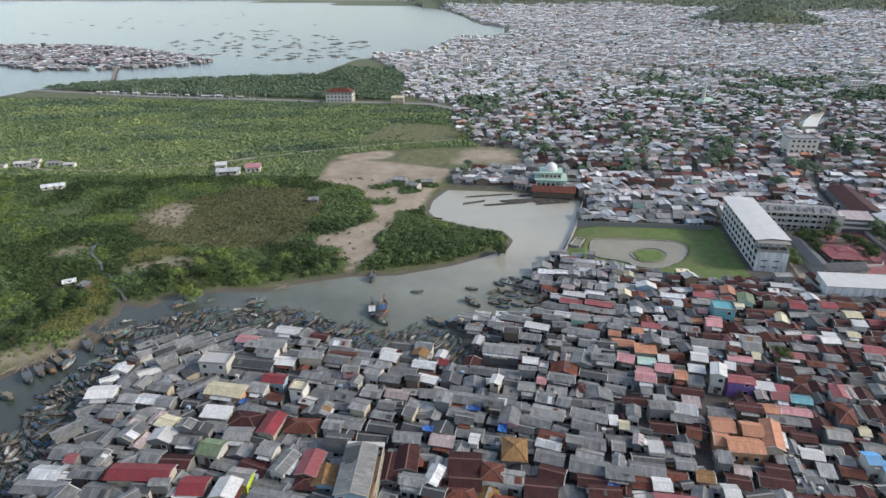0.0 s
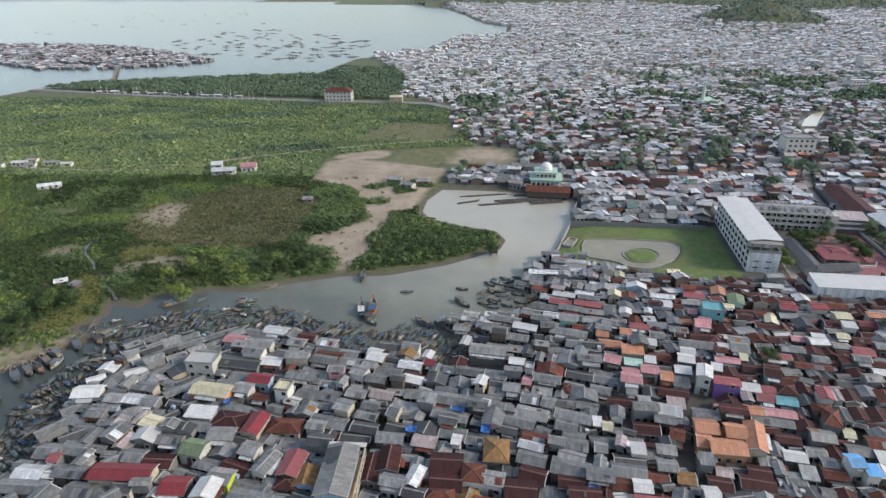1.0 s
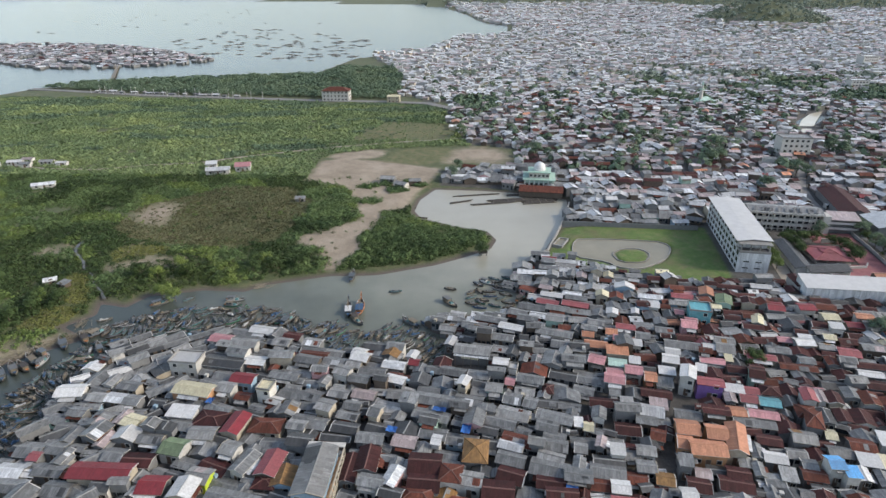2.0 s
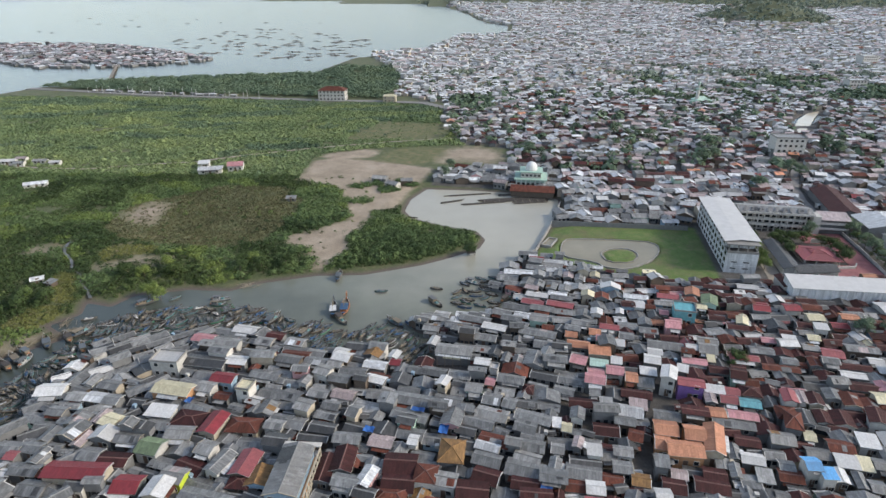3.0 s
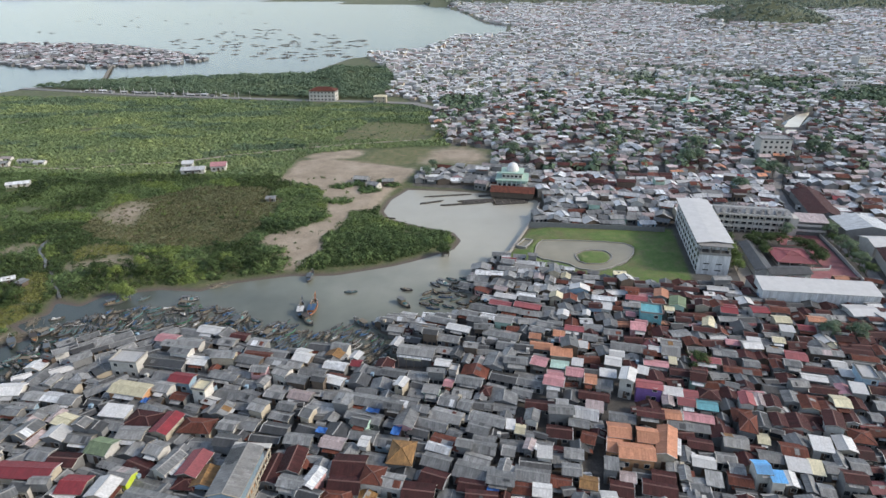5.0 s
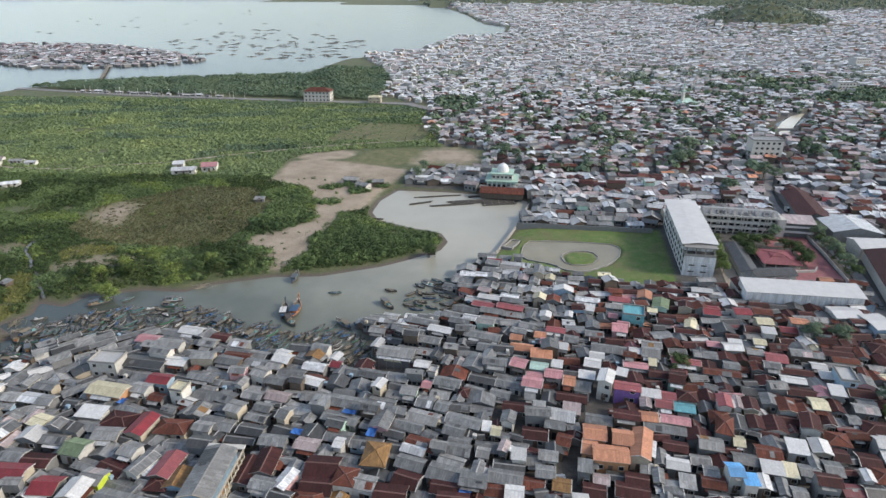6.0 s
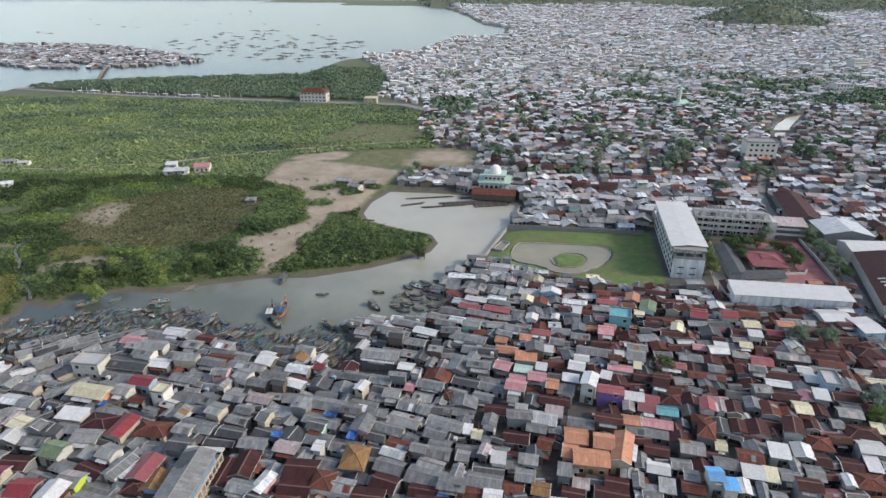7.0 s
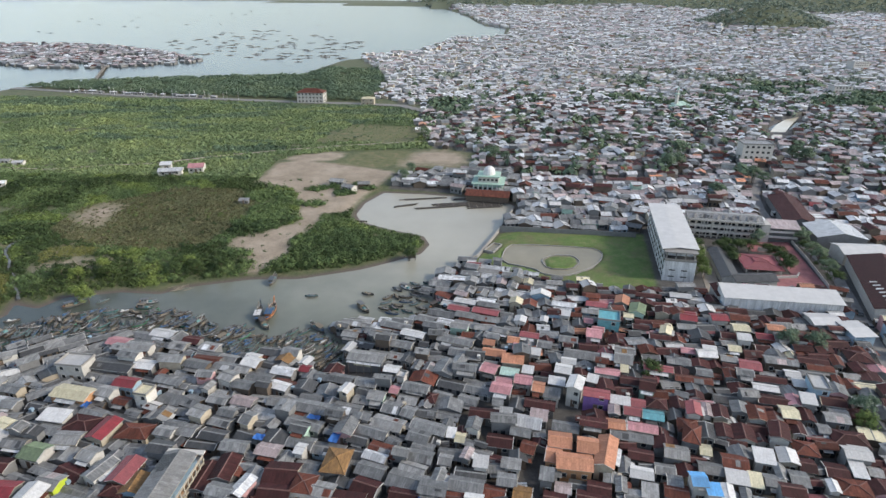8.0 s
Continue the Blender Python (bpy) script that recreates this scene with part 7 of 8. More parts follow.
house(-66.0, 290.0, 4.6, 3.0, 1.6, 5, "shed", "pale", "grey", group="marsh huts")
for k in range(17):
    u = (k + 0.5 + 0.4 * math.sin(k * 5.3)) / 17
    house(-352 + 160 * u, 619 - 30 * u + (k % 3) * 2.0, 3.5 + (k * 7 % 5) * 1.1, 3.2, 1.7, -12 + (k * 13 % 9), "gable", ("white", "pale", "bleached", "grey")[k % 4], "grey", group="coast road stalls", detail=False)


def pole(x, y, tall):
    top = tagged(new("mast_pole"), "tall thin white pole beside the coast road", "pole", "coast road poles")
    piece("shaft", Solid().tube((0, 0, -0.5), (0, 0, tall), 0.16, 0.1, 6).mesh("shaft", WHITE), top)
    piece("foot", Solid().tube((0, 0, -0.5), (0, 0, 0.4), 0.4, 0.35, 6).mesh("foot", CONCRETE), top)
    top.matrix_basis = Matrix.Translation((x, y, 1.5))


for k in range(22):
    u = (k + 0.5 + 0.35 * math.sin(k * 3.1)) / 22
    pole(-356 + 190 * u, 614 - 33 * u + 3.0 * math.sin(k * 1.7), 5.5 + 2.5 * abs(math.sin(k * 2.3)))


def footbridge():
    """The long timber pier to the stilt village."""
    a, b = Vector((-345, 633, 0)), Vector((-432, 824, 0))
    top = tagged(new("pier"), "long narrow timber pier to the stilt village", "pier")
    n = Vector((a.y - b.y, b.x - a.x, 0)).normalized() * 1.6
    piece("deck", Solid().hexa([a - n + Vector((0, 0, 1.9)), a + n + Vector((0, 0, 1.9)), b + n + Vector((0, 0, 1.9)), b - n + Vector((0, 0, 1.9)), a - n + Vector((0, 0, 2.3)), a + n + Vector((0, 0, 2.3)), b + n + Vector((0, 0, 2.3)), b - n + Vector((0, 0, 2.3))]).mesh("deck", BAMBOO), top)
    for k in range(21):
        p = a.lerp(b, k / 20)
        for sgn in (-1, 1):
            q = p + n * sgn * 0.9
            piece("post", Solid().tube(q + Vector((0, 0, -1)), q + Vector((0, 0, 3.4)), 0.25, 0.22).mesh("post", BAMBOO), top)


footbridge()


WET_LOG = plain_material("wet_log", (0.055, 0.048, 0.04), 0.8)


def jetty(ax, ay, bx, by, wide, label):
    a, b = Vector((ax, ay, 0)), Vector((bx, by, 0))
    top = tagged(new("jetty"), label, "jetty")
    n = Vector((a.y - b.y, b.x - a.x, 0)).normalized() * wide / 2
    rng = random.Random(int(ax * 10))
    count = max(3, int(wide / 0.45))
    for k in range(count):
        o = n * (2 * (k + 0.5) / count - 1)
        piece("log", Solid().tube(a + o + (b - a) * rng.uniform(0, 0.15) + Vector((0, 0, 0.22)), b + o - (b - a) * rng.uniform(0, 0.15) + Vector((0, 0, 0.26)), 0.22, 0.18, 6).mesh("log", WET_LOG), top)
    for k in range(5):
        p = a.lerp(b, (k + 0.5) / 5)
        piece("cross_beam", Solid().tube(p - n + Vector((0, 0, 0.48)), p + n + Vector((0, 0, 0.48)), 0.12, 0.12, 5).mesh("cross_beam", BAMBOO), top)


for q in ((11.5, 300.9, 37.4, 306, 1.6), (9.7, 290.1, 22.7, 295.4, 1.8), (17.8, 287.3, 47, 293.6, 1.8), (28.8, 293.2, 67.8, 299.1, 5.0), (47, 291, 66, 294.5, 4.2), (40.4, 303, 48, 304.4, 2.4), (37.7, 314.3, 48.7, 315.6, 3.0), (-5.6, 270.3, 0.2, 269.1, 0.8)):
    jetty(*q, "dark floating log raft at the lagoon's edge")


def stilt_hut(x, y, turn):
    """A dark fishing hut on posts in the shallows."""
    top = tagged(new("fishing_hut"), "small dark timber fishing hut on posts in the water", "hut")
    top.matrix_basis = Matrix.Translation((x, y, 0)) @ Matrix.Rotation(radians(turn), 4, "Z")
    for u in (-1.4, 1.4):
        for v in (-1.1, 1.1):
            piece("post", Solid().tube((u, v, -1.0), (u, v, 1.3), 0.12, 0.1, 6).mesh("post", WET_LOG), top)
    piece("floor", Solid().box(-1.8, -1.5, 1.2, 1.8, 1.5, 1.35).mesh("floor", WET_LOG), top)
    piece("wall", Solid().box(-1.5, -1.2, 1.35, 1.5, 1.2, 3.1).mesh("wall", WET_LOG), top)
    for sgn in (-1, 1):
        q = [(-1.9, sgn * 1.6, 2.95), (1.9, sgn * 1.6, 2.95), (1.9, 0, 3.7), (-1.9, 0, 3.7)]
        piece("roof_slope", Solid().slab(*(q if sgn < 0 else [q[1], q[0], q[3], q[2]]), 0.08).mesh("roof_slope", ROOF["dark"]), top)


stilt_hut(24.2, 227.6, 8)


# ---- boats ----
PAINT = {
    "grey": plain_material("boat_grey", (0.13, 0.135, 0.13), 0.7),
    "brown": plain_material("boat_brown", (0.06, 0.05, 0.042), 0.75),
    "green": plain_material("boat_green", (0.06, 0.22, 0.13), 0.6),
    "blue": plain_material("boat_blue", (0.04, 0.095, 0.18), 0.6),
    "teal": plain_material("boat_teal", (0.08, 0.2, 0.2), 0.6),
    "white": plain_material("boat_white", (0.48, 0.48, 0.46), 0.6),
    "yellow": plain_material("boat_yellow", (0.34, 0.27, 0.1), 0.6),
    "orange": plain_material("boat_orange", (0.34, 0.14, 0.06), 0.6),
    "tan": plain_material("boat_tan", (0.2, 0.165, 0.115), 0.75),
    "slate": plain_material("boat_slate", (0.1, 0.115, 0.125), 0.7),
    "red": plain_material("boat_red", (0.4, 0.05, 0.05), 0.6),
}


def hull_mesh(length, beam, deep, paint, inner, stripe):
    """A planked hull with raised ends, open inside."""
    v, f, i = [], [], []
    n = 10
    for k in range(n + 1):
        u = 2 * k / n - 1
        b = beam / 2 * max(0.03, (1 - abs(u) ** 2.4)) ** 0.8
        lift = deep * (0.24 * abs(u) ** 2.5)
        keel = -deep * 0.35 + deep * 0.5 * abs(u) ** 3
        x = u * length / 2
        v += [(x, 0, keel), (x, -b * 0.75, keel + deep * 0.3), (x, -b, deep * 0.55 + lift), (x, -b, deep * 0.75 + lift), (x, -b * 0.84, deep * 0.75 + lift), (x, 0, deep * 0.3 + lift * 0.7), (x, b * 0.84, deep * 0.75 + lift), (x, b, deep * 0.75 + lift), (x, b, deep * 0.55 + lift), (x, b * 0.75, keel + deep * 0.3)]
    mats = (0, 0, 2, 2, 1, 1, 2, 2, 0, 0)
    for k in range(n):
        for j in range(10):
            a, b2 = k * 10 + j, k * 10 + (j + 1) % 10
            f.append((a, b2, b2 + 10, a + 10)[::-1])
            i.append(mats[j])
    return mesh_of("hull", v, f, [PAINT[paint], PAINT[inner], PAINT[stripe]], i)


def canoe(paint, stripe, length, cover):
    """A slender outrigger boat, decked over or under a tarpaulin."""
    top = tagged(new("outrigger_boat"), f"narrow {paint} outrigger boat with {cover} deck and {stripe} rim, moored", "boat", "moored boats")
    beam, n = 1.0, length / 2
    piece("hull", hull_mesh(length, beam, 0.8, paint, "brown", stripe), top)
    for sgn in (-1, 1):
        piece("outrigger", Solid().tube((-length * 0.3, sgn * 1.35, 0.12), (length * 0.33, sgn * 1.35, 0.18), 0.09, 0.07, 5).mesh("outrigger", PAINT["grey" if sgn < 0 else "brown"]), top)
    u = 0.12
    piece("cross_beam", Solid().tube((u * length, -1.4, 0.3), (u * length, 1.4, 0.3), 0.06, 0.06, 5).tube((u * length, -0.7, 0.74), (u * length, 0.7, 0.74), 0.06, 0.06, 5).mesh("cross_beam", BAMBOO), top)
    a, c, e = -n * 0.62, n * 0.5, beam * 0.36
    s = Solid().hexa([(a, -e, 0.35), (c, -e, 0.35), (c, e, 0.35), (a, e, 0.35), (a, -e * 0.9, 0.62), (c, -e * 0.9, 0.62), (c, e * 0.9, 0.62), (a, e * 0.9, 0.62)])
    s.hexa([(a + 0.3, -e * 0.8, 0.62), (a + n * 0.5, -e * 0.8, 0.62), (a + n * 0.5, e * 0.8, 0.62), (a + 0.3, e * 0.8, 0.62), (a + 0.45, -e * 0.5, 1.15), (a + n * 0.42, -e * 0.5, 1.05), (a + n * 0.42, e * 0.5, 1.05), (a + 0.45, e * 0.5, 1.15)])
    piece("deck_cover", s.mesh("deck_cover", PAINT[cover]), top)
    return top


def fishing_boat(paint, stripe, awning, length, mast=1.6):
    top = tagged(new("fishing_boat"), f"{paint} wooden fishing boat with {awning} cabin roof and {stripe} rim", "boat", "fishing boats")
    beam, deep = length * 0.27, length * 0.13
    piece("hull", hull_mesh(length, beam, deep, paint, "brown", stripe), top)
    piece("deck", Solid().box(-length * 0.38, -beam * 0.36, deep * 0.55, length * 0.3, beam * 0.36, deep * 0.66).mesh("deck", BAMBOO), top)
    ch = 1.15
    c0, c1 = -length * 0.32, -length * 0.02
    cabin = piece("cabin", Solid().box(c0, -beam * 0.32, deep * 0.66, c1, beam * 0.32, deep * 0.66 + ch).mesh("cabin", PAINT[stripe]), top)
    piece("cabin_roof", Solid().box(c0 - 0.3, -beam * 0.42, deep * 0.66 + ch, c1 + 0.5, beam * 0.42, deep * 0.66 + ch + 0.1).mesh("cabin_roof", PAINT[awning]), cabin)
    for u in (0.25, 0.75):
        for sgn in (-1, 1):
            piece("cabin_window", Solid().box(c0 + (c1 - c0) * u - 0.3, sgn * beam * 0.32 - 0.03, deep * 0.66 + 0.7, c0 + (c1 - c0) * u + 0.3, sgn * beam * 0.32 + 0.03, deep * 0.66 + 1.2).mesh("cabin_window", GLASS), cabin)
    piece("fishing_net", Solid().hexa([(length * 0.02, -beam * 0.3, deep * 0.66), (length * 0.2, -beam * 0.28, deep * 0.66), (length * 0.2, beam * 0.28, deep * 0.66), (length * 0.02, beam * 0.3, deep * 0.66), (length * 0.05, -beam * 0.15, deep * 0.66 + 0.5), (length * 0.16, -beam * 0.1, deep * 0.66 + 0.6), (length * 0.15, beam * 0.12, deep * 0.66 + 0.55), (length * 0.06, beam * 0.15, deep * 0.66 + 0.45)]).mesh("fishing_net", PAINT["teal"]), top)
    piece("fish_crate", Solid().box(-length * 0.42, -beam * 0.2, deep * 0.6, -length * 0.35, beam * 0.2, deep * 0.6 + 0.45).mesh("fish_crate", PAINT["blue" if paint == "brown" else "orange"]), top)
    mast_pole = piece("mast", Solid().tube((length * 0.12, 0, deep * 0.5), (length * 0.12, 0, deep + mast), 0.09, 0.05).mesh("mast", PAINT["tan"]), top)
    piece("boom", Solid().tube((length * 0.12, 0, deep + 0.9), (length * 0.42, 0.3, deep + mast * 0.7), 0.05, 0.04, 5).mesh("boom", BAMBOO), mast_pole)
    piece("bow_rail", Solid().tube((length * 0.2, -beam * 0.38, deep * 1.1), (length * 0.46, 0, deep * 1.65), 0.04, 0.04, 5).tube((length * 0.2, beam * 0.38, deep * 1.1), (length * 0.46, 0, deep * 1.65), 0.04, 0.04, 5).mesh("bow_rail", PAINT["white"]), top)
    return top


BERTHS = []


def afloat(x, y, turn, tilt=0.0):
    return Matrix.Translation((x, y, 0.1)) @ Matrix.Rotation(radians(turn), 4, "Z") @ Matrix.Rotation(radians(tilt), 4, "X")


def berth_free(x, y, turn, length, wide):
    p = corners(x, y, length * 0.86, wide, radians(turn))
    for q in BERTHS:
        if (q[1] - x) ** 2 + (q[2] - y) ** 2 > 200:
            continue
        hit = True
        for ring in (p, q[0]):
            for (ax, ay), (bx, by) in zip(ring, ring[1:] + ring[:1]):
                nx, ny = by - ay, ax - bx
                if max(nx * u + ny * v for u, v in p) < min(nx * u + ny * v for u, v in q[0]) or max(nx * u + ny * v for u, v in q[0]) < min(nx * u + ny * v for u, v in p):
                    hit = False
        if hit:
            return False
    BERTHS.append((p, x, y))
    return True


CANOES = [(canoe(p, st, l, c), l) for p, st, l, c in (("grey", "teal", 4.8, "slate"), ("brown", "grey", 4.8, "tan"), ("slate", "grey", 5.2, "blue"), ("teal", "slate", 4.8, "grey"), ("brown", "tan", 5.0, "grey"), ("blue", "grey", 5.0, "slate"), ("slate", "white", 4.8, "brown"), ("brown", "slate", 5.0, "slate"), ("grey", "tan", 5.0, "white"), ("green", "grey", 4.6, "slate"))]
TRAWLERS = [(fishing_boat(p, st, aw, l), l) for p, st, aw, l in (("brown", "grey", "slate", 9.0), ("brown", "tan", "grey", 8.4), ("grey", "tan", "brown", 8.0), ("brown", "slate", "tan", 8.2), ("grey", "tan", "slate", 7.6), ("slate", "white", "grey", 7.0), ("green", "grey", "tan", 6.5))]
USED = set()


def moor(kinds, k, x, y, turn, tilt=0.0):
    ob, length = kinds[k % len(kinds)]
    if ob.name not in USED:
        USED.add(ob.name)
        ob.matrix_basis = afloat(x, y, turn, tilt)
        return ob
    return copy_thing(ob, afloat(x, y, turn, tilt))


for k, (x, y, turn) in enumerate(((-119.0, 142.2, 131), (-117.2, 145.0, 133), (-114.9, 146.0, 143), (-114.8, 149.6, 140), (-114.4, 153.4, 150), (-110.8, 148.8, 92), (-119.0, 133.0, 157), (-110.6, 158.6, 128), (-107.8, 159.6, 87), (-105.6, 161.6, 132), (-102.8, 165.0, 62), (-91.3, 184.5, 40), (-66.0, 187.2, 5), (-65.5, 183.4, 0), (-27, 206, 90), (10.4, 185.8, -52), (-20.6, 173.6, -52), (-2.6, 172.2, 135))):
    if berth_free(x, y, turn, 7, 1.8):
        moor(TRAWLERS, k, x, y, turn)
for k, (x, y, turn) in enumerate(((-9.5, 194, 5), (10.6, 196.3, -15), (2, 171, -60), (26, 184, -25), (31, 186, -20), (25, 191, 0), (28, 196, -30), (21, 200, -40), (-105.2, 173.0, 26), (-109.8, 170.8, 26), (-82.6, 187.6, 54), (-80.4, 190.4, 54), (3.5, 169.2, -13))):
    if berth_free(x, y, turn, 7.5, 1.6):
        moor(CANOES, k, x, y, turn)
ZONES = (
    ([(-118, 88), (-96, 88), (-96, 104), (-95.6, 114), (-94, 121), (-95.5, 131), (-97, 143), (-98, 150), (-97, 156), (-102, 159), (-105, 150), (-107, 143), (-109.5, 134), (-109, 126), (-106, 121), (-110, 116), (-114, 104)], 140, 45, 120, 0.08),
    ([(-98, 156), (-93, 159), (-88, 163), (-70, 165), (-48, 167), (-36, 163), (-36, 172), (-48, 181), (-62, 182), (-78, 181), (-90, 179), (-100, 171), (-102, 163)], 62, 45, 128, 0.04),
    ([(-42, 165), (-31, 158), (-18, 154), (-4, 158), (3, 149), (10, 151), (9, 160), (0, 168), (-10, 171), (-16, 166), (-30, 173)], 60, 16, 62, 0.03),
    ([(18, 182), (32, 182), (38, 190), (33, 206), (24, 205), (18, 196)], -18, 28, 17, 0.05),
)
rng = random.Random(77)
for ring, head, sway, want, big in ZONES:
    got = tries = 0
    while got < want and tries < want * 40:
        tries += 1
        x, y = rng.uniform(min(p[0] for p in ring), max(p[0] for p in ring)), rng.uniform(min(p[1] for p in ring), max(p[1] for p in ring))
        if not inside(ring, np.array([x]), np.array([y]))[0]:
            continue
        turn = head + rng.gauss(0, sway)
        large = rng.random() < big
        if berth_free(x, y, turn, 7.0 if large else 4.6, 1.7 if large else 0.95) and not clash(x, y, 4.2, 1.2, radians(turn), 0.9):
            moor(TRAWLERS if large else CANOES, rng.randrange(35), x, y, turn, rng.gauss(0, 3))
            got += 1


def coaster(x, y, turn, paint, stripe, awning, length):
    """The two tall-prowed wooden ships lying in the river."""
    top = fishing_boat(paint, stripe, awning, length, 3.4)
    tagged(top, f"large {paint} wooden ship with short masts and {stripe} bow", "ship", "ships in the river")
    deep = length * 0.13
    piece("mast", Solid().tube((-length * 0.1, 0, deep), (-length * 0.12, 0, deep + 3.6), 0.1, 0.06).mesh("mast", PAINT["tan"]), top)
    for u, w in ((0.12, 1.2), (-0.1, -0.8)):
        piece("rigging", Solid().tube((u * length, 0, deep + 3.3), (u * length + 2.6 * w, 0.0, deep + 0.6), 0.04, 0.04, 4).mesh("rigging", PAINT["tan"]), top)
    piece("prow", Solid().hexa([(length * 0.42, -0.3, deep), (length * 0.5, -0.1, deep), (length * 0.5, 0.1, deep), (length * 0.42, 0.3, deep), (length * 0.46, -0.25, deep + 2.0), (length * 0.54, -0.08, deep + 2.4), (length * 0.54, 0.08, deep + 2.4), (length * 0.46, 0.25, deep + 2.0)]).mesh("prow", PAINT[stripe]), top)
    top.matrix_basis = afloat(x, y, turn)


coaster(-20.6, 181.4, 92, "brown", "orange", "blue", 11.5)
coaster(-24.4, 180.2, 97, "brown", "slate", "white", 10.0)


def fish_raft():
    """A floating fish cage: timber frame, floats and a small hut."""
    top = tagged(new("fish_raft"), "grey timber fish-cage raft with a small hut", "raft", "fish rafts in the bay")
    s = Solid()
    for u in (-11, -5.5, 0, 5.5, 11):
        s.box(u - 0.4, -5, 0.15, u + 0.4, 5, 0.45)
    for v in (-5, -1.7, 1.7, 5):
        s.box(-11.4, v - 0.4, 0.2, 11.4, v + 0.4, 0.5)
    piece("frame", s.mesh("frame", BAMBOO), top)
    piece("hut", Solid().box(-2.2, -1.5, 0.5, 2.2, 1.5, 2.0).hexa([(-2.7, -2, 1.95), (2.7, -2, 1.95), (2.7, 2, 1.95), (-2.7, 2, 1.95), (-2.6, -0.1, 2.7), (2.6, -0.1, 2.7), (2.6, 0.1, 2.7), (-2.6, 0.1, 2.7)], 1).mesh("hut", WALL["grey"], ROOF["pale"]), top)
    return top


RAFTS = [(-526, 1179), (-498, 1512), (-427, 1549), (-225, 1345), (-132, 1177), (-126, 986), (-177, 890), (-248, 911), (-331, 911), (-412, 1028)]
OPEN_SEA = [(-838, 1180), (-1304, 2478), (-708, 2723), (-54, 1895), (-120, 1374), (-261, 1547), (-574, 1653)]
NEAR_COAST = [(-185, 858), (-150, 868), (-118, 1066), (-150, 1238), (-292, 1260), (-300, 1000)]
raft = fish_raft()
rng = random.Random(5)
first = True
for ring, want, lo, hi in ((RAFTS, 96, 0.8, 1.5), (NEAR_COAST, 34, 0.7, 1.2), (OPEN_SEA, 26, 0.8, 1.6)):
    got = 0
    while got < want:
        x, y = rng.uniform(min(p[0] for p in ring), max(p[0] for p in ring)), rng.uniform(min(p[1] for p in ring), max(p[1] for p in ring))
        if not inside(ring, np.array([x]), np.array([y]))[0]:
            continue
        m = Matrix.Translation((x, y, 0)) @ Matrix.Rotation(rng.gauss(0.1, 0.25), 4, "Z") @ Matrix.Diagonal((rng.uniform(0.55, 0.95), rng.uniform(0.5, 0.8), 0.7, 1))
        ob = raft if first else copy_thing(raft, m)
        if first:
            ob.matrix_basis, first = m, False
        got += 1


# ---- single trees ----
def tree(kind, tall, wide, mat, seed, label):
    rng = random.Random(seed)
    top = tagged(new(kind), label, "tree", "trees")
    s = Solid().tube((0, 0, -0.4), (0.1, 0.05, tall * 0.55), 0.028 * tall, 0.018 * tall, 7)
    clumps = []
    for k in range(9):
        t, up = k * 2.4 + rng.uniform(-0.4, 0.4), rng.uniform(0.5, 0.92)
        r = wide * rng.uniform(0.25, 0.62) * (1.25 - up * 0.6)
        tip = (r * math.cos(t), r * math.sin(t), tall * up)
        s.tube((0.1, 0.05, tall * rng.uniform(0.3, 0.5)), tip, 0.012 * tall, 0.005 * tall, 5)
        clumps.append((*tip, wide * rng.uniform(0.24, 0.42)))
    clumps.append((0, 0, tall * 0.93, wide * 0.32))
    piece("trunk", s.mesh("trunk", BARK), top)
    piece("crown", leaves("crown", clumps, 190, mat, "", seed, 0.8, 0.125), top)
    return top


TREES = [tree("broadleaf_tree", 7.0, 5.0, LEAF_DARK, 1, "dark green broad-crowned tree"), tree("broadleaf_tree", 9.0, 6.5, LEAF_DARK, 2, "tall dark green broad-crowned tree"), tree("mangrove_tree", 5.0, 4.5, LEAF_DEEP, 3, "green mangrove tree with a bushy crown"), tree("shrubby_tree", 4.5, 4.2, LEAF_LIGHT, 4, "light yellow-green leafy tree")]
SPOTS = [(-91.2, 190.2, 3), (-87.1, 186.9, 3), (-92.9, 189.3, 3), (23.5, 226.5, 2), (184.3, 209, 2), (185.3, 215, 0), (186.4, 221, 2), (187.4, 226, 0), (188.2, 232, 0), (188.8, 238, 2), (190.2, 245, 0), (190.8, 250, 0), (153.5, 238, 2), (157, 239.5, 2), (161, 239, 2), (165.5, 238, 2), (171.6, 244.5, 0), (137.4, 212, 3), (138.9, 219, 3), (140.3, 225, 3), (141.6, 231, 3), (143.4, 239, 2), (132, 431, 1), (140, 425, 0), (152, 414, 1), (146, 420, 0), (169, 358, 1), (176, 362, 1), (186, 392, 1), (178, 388, 0), (176, 304, 1), (180, 306, 0), (241, 479, 1), (65, 376, 1), (72, 372, 0), (15, 344, 0), (12, 330, 0), (18, 430, 1), (256, 385, 1), (262, 380, 1), (209, 335, 1), (214, 332, 0), (171.6, 219, 2), (173.2, 222, 2), (174.2, 226, 2), (173.4, 231, 2), (171.6, 234, 2), (152.8, 226, 2), (154, 231, 2), (152, 162, 0), (144, 163, 0), (146, 127, 3), (147.5, 131, 0), (98, 147.5, 2)]
for k in range(26):
    SPOTS.append((None, None, k))
rng = random.Random(9)
bank = [(-150, 138), (-128, 158), (-120, 172), (-122, 186), (-108, 192), (-88, 200), (-70, 202), (-55, 206), (-40, 214)]
seen = set()
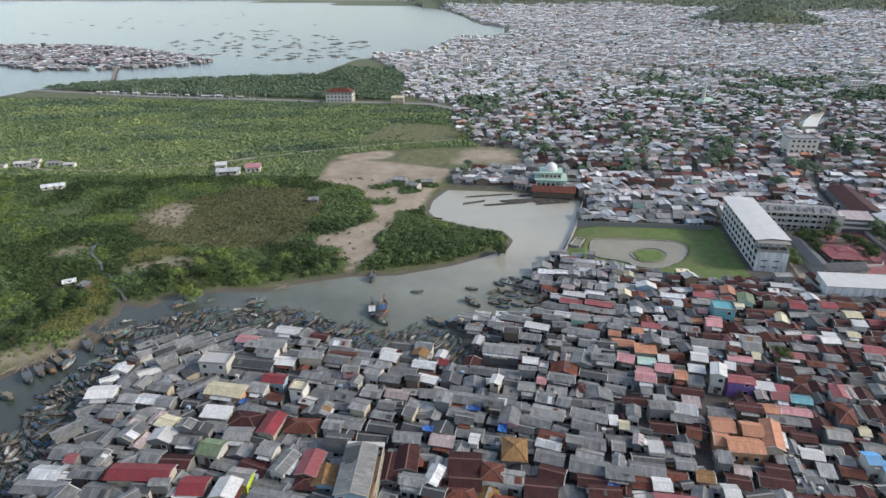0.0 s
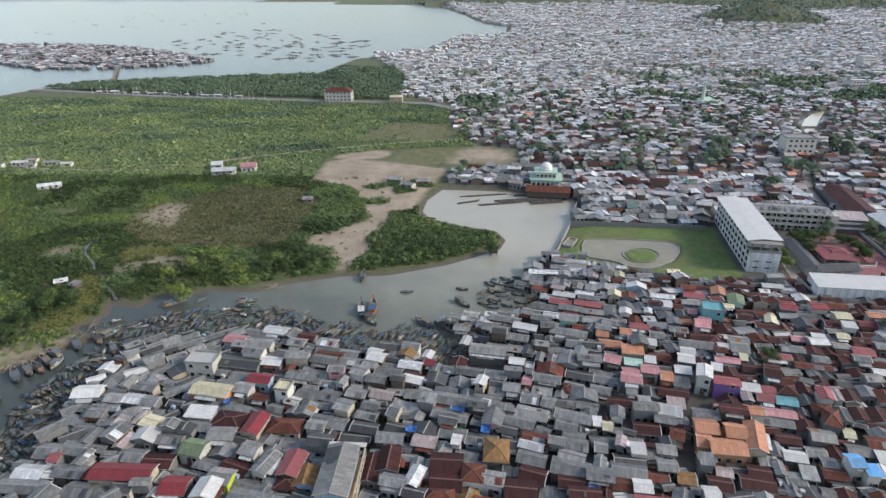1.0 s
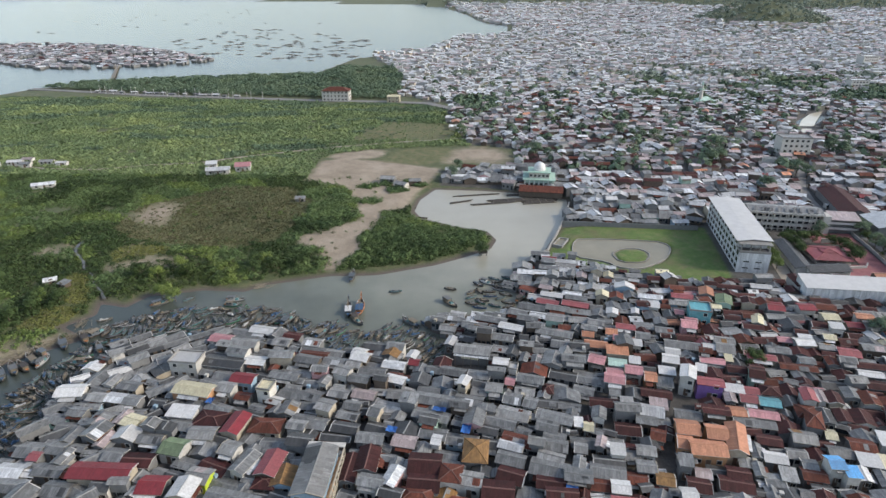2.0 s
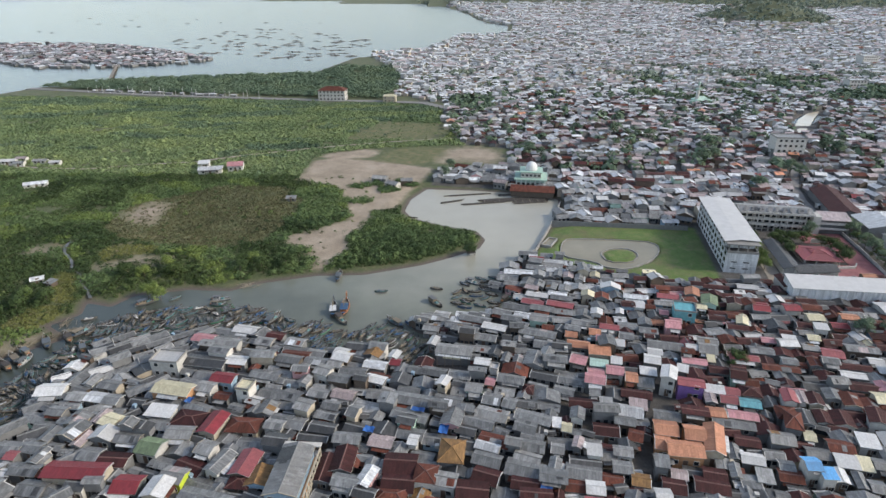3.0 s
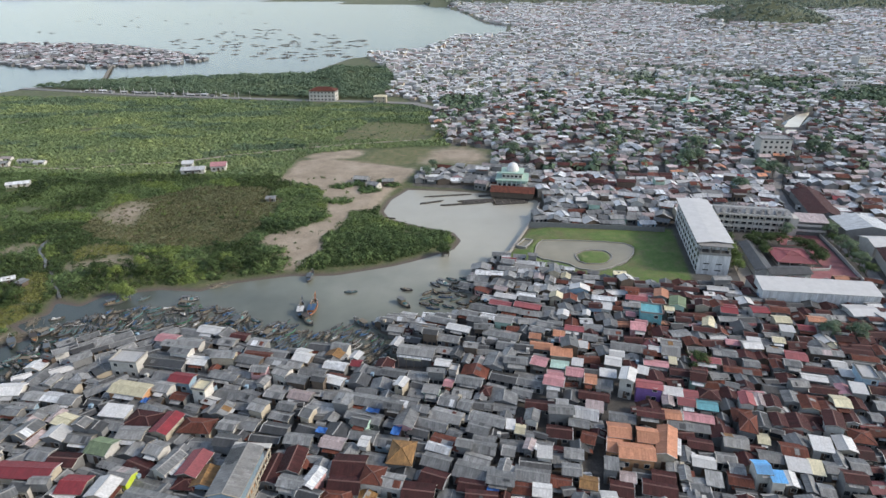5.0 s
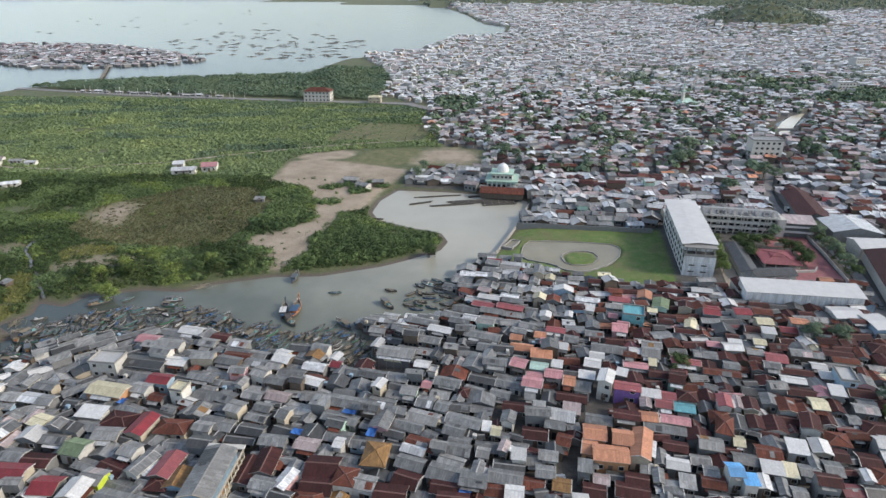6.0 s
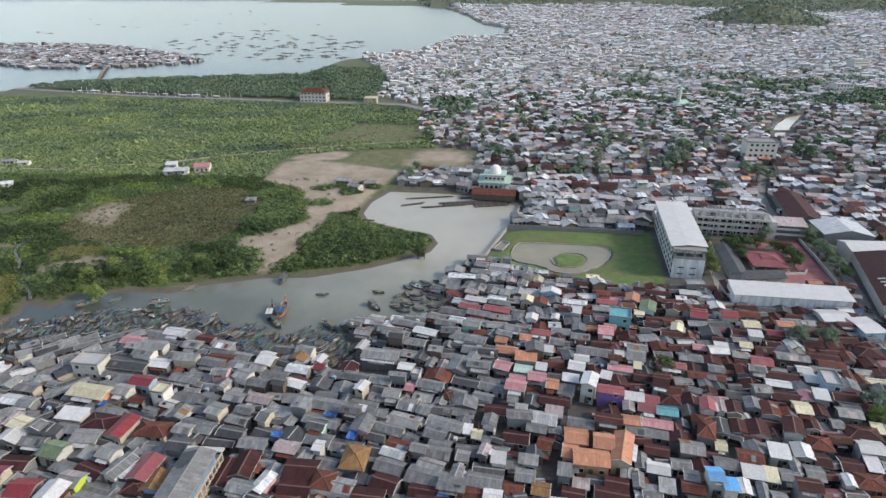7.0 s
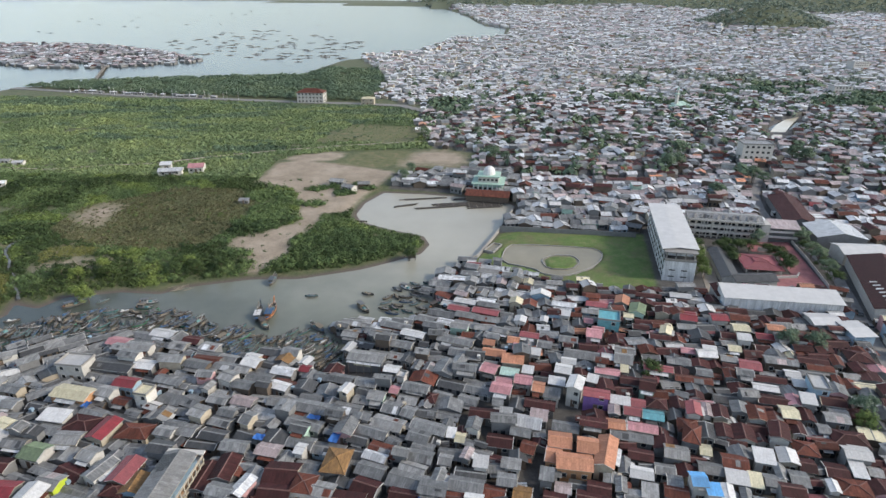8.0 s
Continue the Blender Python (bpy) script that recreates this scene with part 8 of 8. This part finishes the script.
for x, y, k in SPOTS:
    if x is None:
        j = rng.randrange(len(bank) - 1)
        t = rng.random()
        x = bank[j][0] + (bank[j + 1][0] - bank[j][0]) * t + rng.uniform(-14, 2)
        y = bank[j][1] + (bank[j + 1][1] - bank[j][1]) * t + rng.uniform(-1, 16)
        k = rng.choice((2, 2, 3, 2, 2, 2))
        here = np.array([x]), np.array([y])
        if any(inside(q, *here)[0] for q in SANDS + MEADOWS[3:]) or away(CREEK, *here)[0] < 3 or away(RIVER, *here)[0] < 4:
            continue
    z = max(0.2, float(land_height(np.array([x]), np.array([y]))[0]))
    m = Matrix.Translation((x, y, z)) @ Matrix.Rotation(rng.uniform(0, 6.28), 4, "Z")
    ob = TREES[k % 4]
    if k % 4 in seen:
        copy_thing(ob, m)
    else:
        seen.add(k % 4)
        ob.matrix_basis = m


# ---- street things ----
TYRE = plain_material("tyre_rubber", (0.02, 0.02, 0.02), 0.9)


def car(paint, label):
    top = tagged(new("car"), label, "car", "cars on the street")
    s = Solid().hexa([(-2.1, -0.85, 0.3), (2.1, -0.85, 0.3), (2.1, 0.85, 0.3), (-2.1, 0.85, 0.3), (-2.05, -0.8, 0.9), (2.0, -0.78, 0.85), (2.0, 0.78, 0.85), (-2.05, 0.8, 0.9)])
    piece("body", s.mesh("body", paint), top)
    cabin = piece("cabin", Solid().hexa([(-1.7, -0.78, 0.89), (1.0, -0.78, 0.87), (1.0, 0.78, 0.87), (-1.7, 0.78, 0.89), (-1.4, -0.66, 1.45), (0.4, -0.66, 1.45), (0.4, 0.66, 1.45), (-1.4, 0.66, 1.45)]).mesh("cabin", GLASS), top)
    piece("roof_panel", Solid().box(-1.4, -0.67, 1.44, 0.4, 0.67, 1.5).mesh("roof_panel", paint), top)
    for u in (-1.3, 1.3):
        for v in (-0.8, 0.8):
            piece("wheel", Solid().tube((u, v - 0.1, 0.32), (u, v + 0.1, 0.32), 0.32, 0.32, 10).mesh("wheel", TYRE), top)
    return top


for (x, y, turn), (paint, label) in zip(((178.2, 177, 76), (174.0, 171, 256), (185.6, 203, 73), (191.4, 227, 262), (180.4, 186, 72)), ((PAINT["grey"], "dark grey car on the street"), (PAINT["white"], "white car on the street"), (PAINT["white"], "white car on the street"), (PAINT["red"], "red car on the street"), (PAINT["grey"], "dark grey car on the street"))):
    car(paint, label).matrix_basis = Matrix.Translation((x, y, 1.36)) @ Matrix.Rotation(radians(turn), 4, "Z")
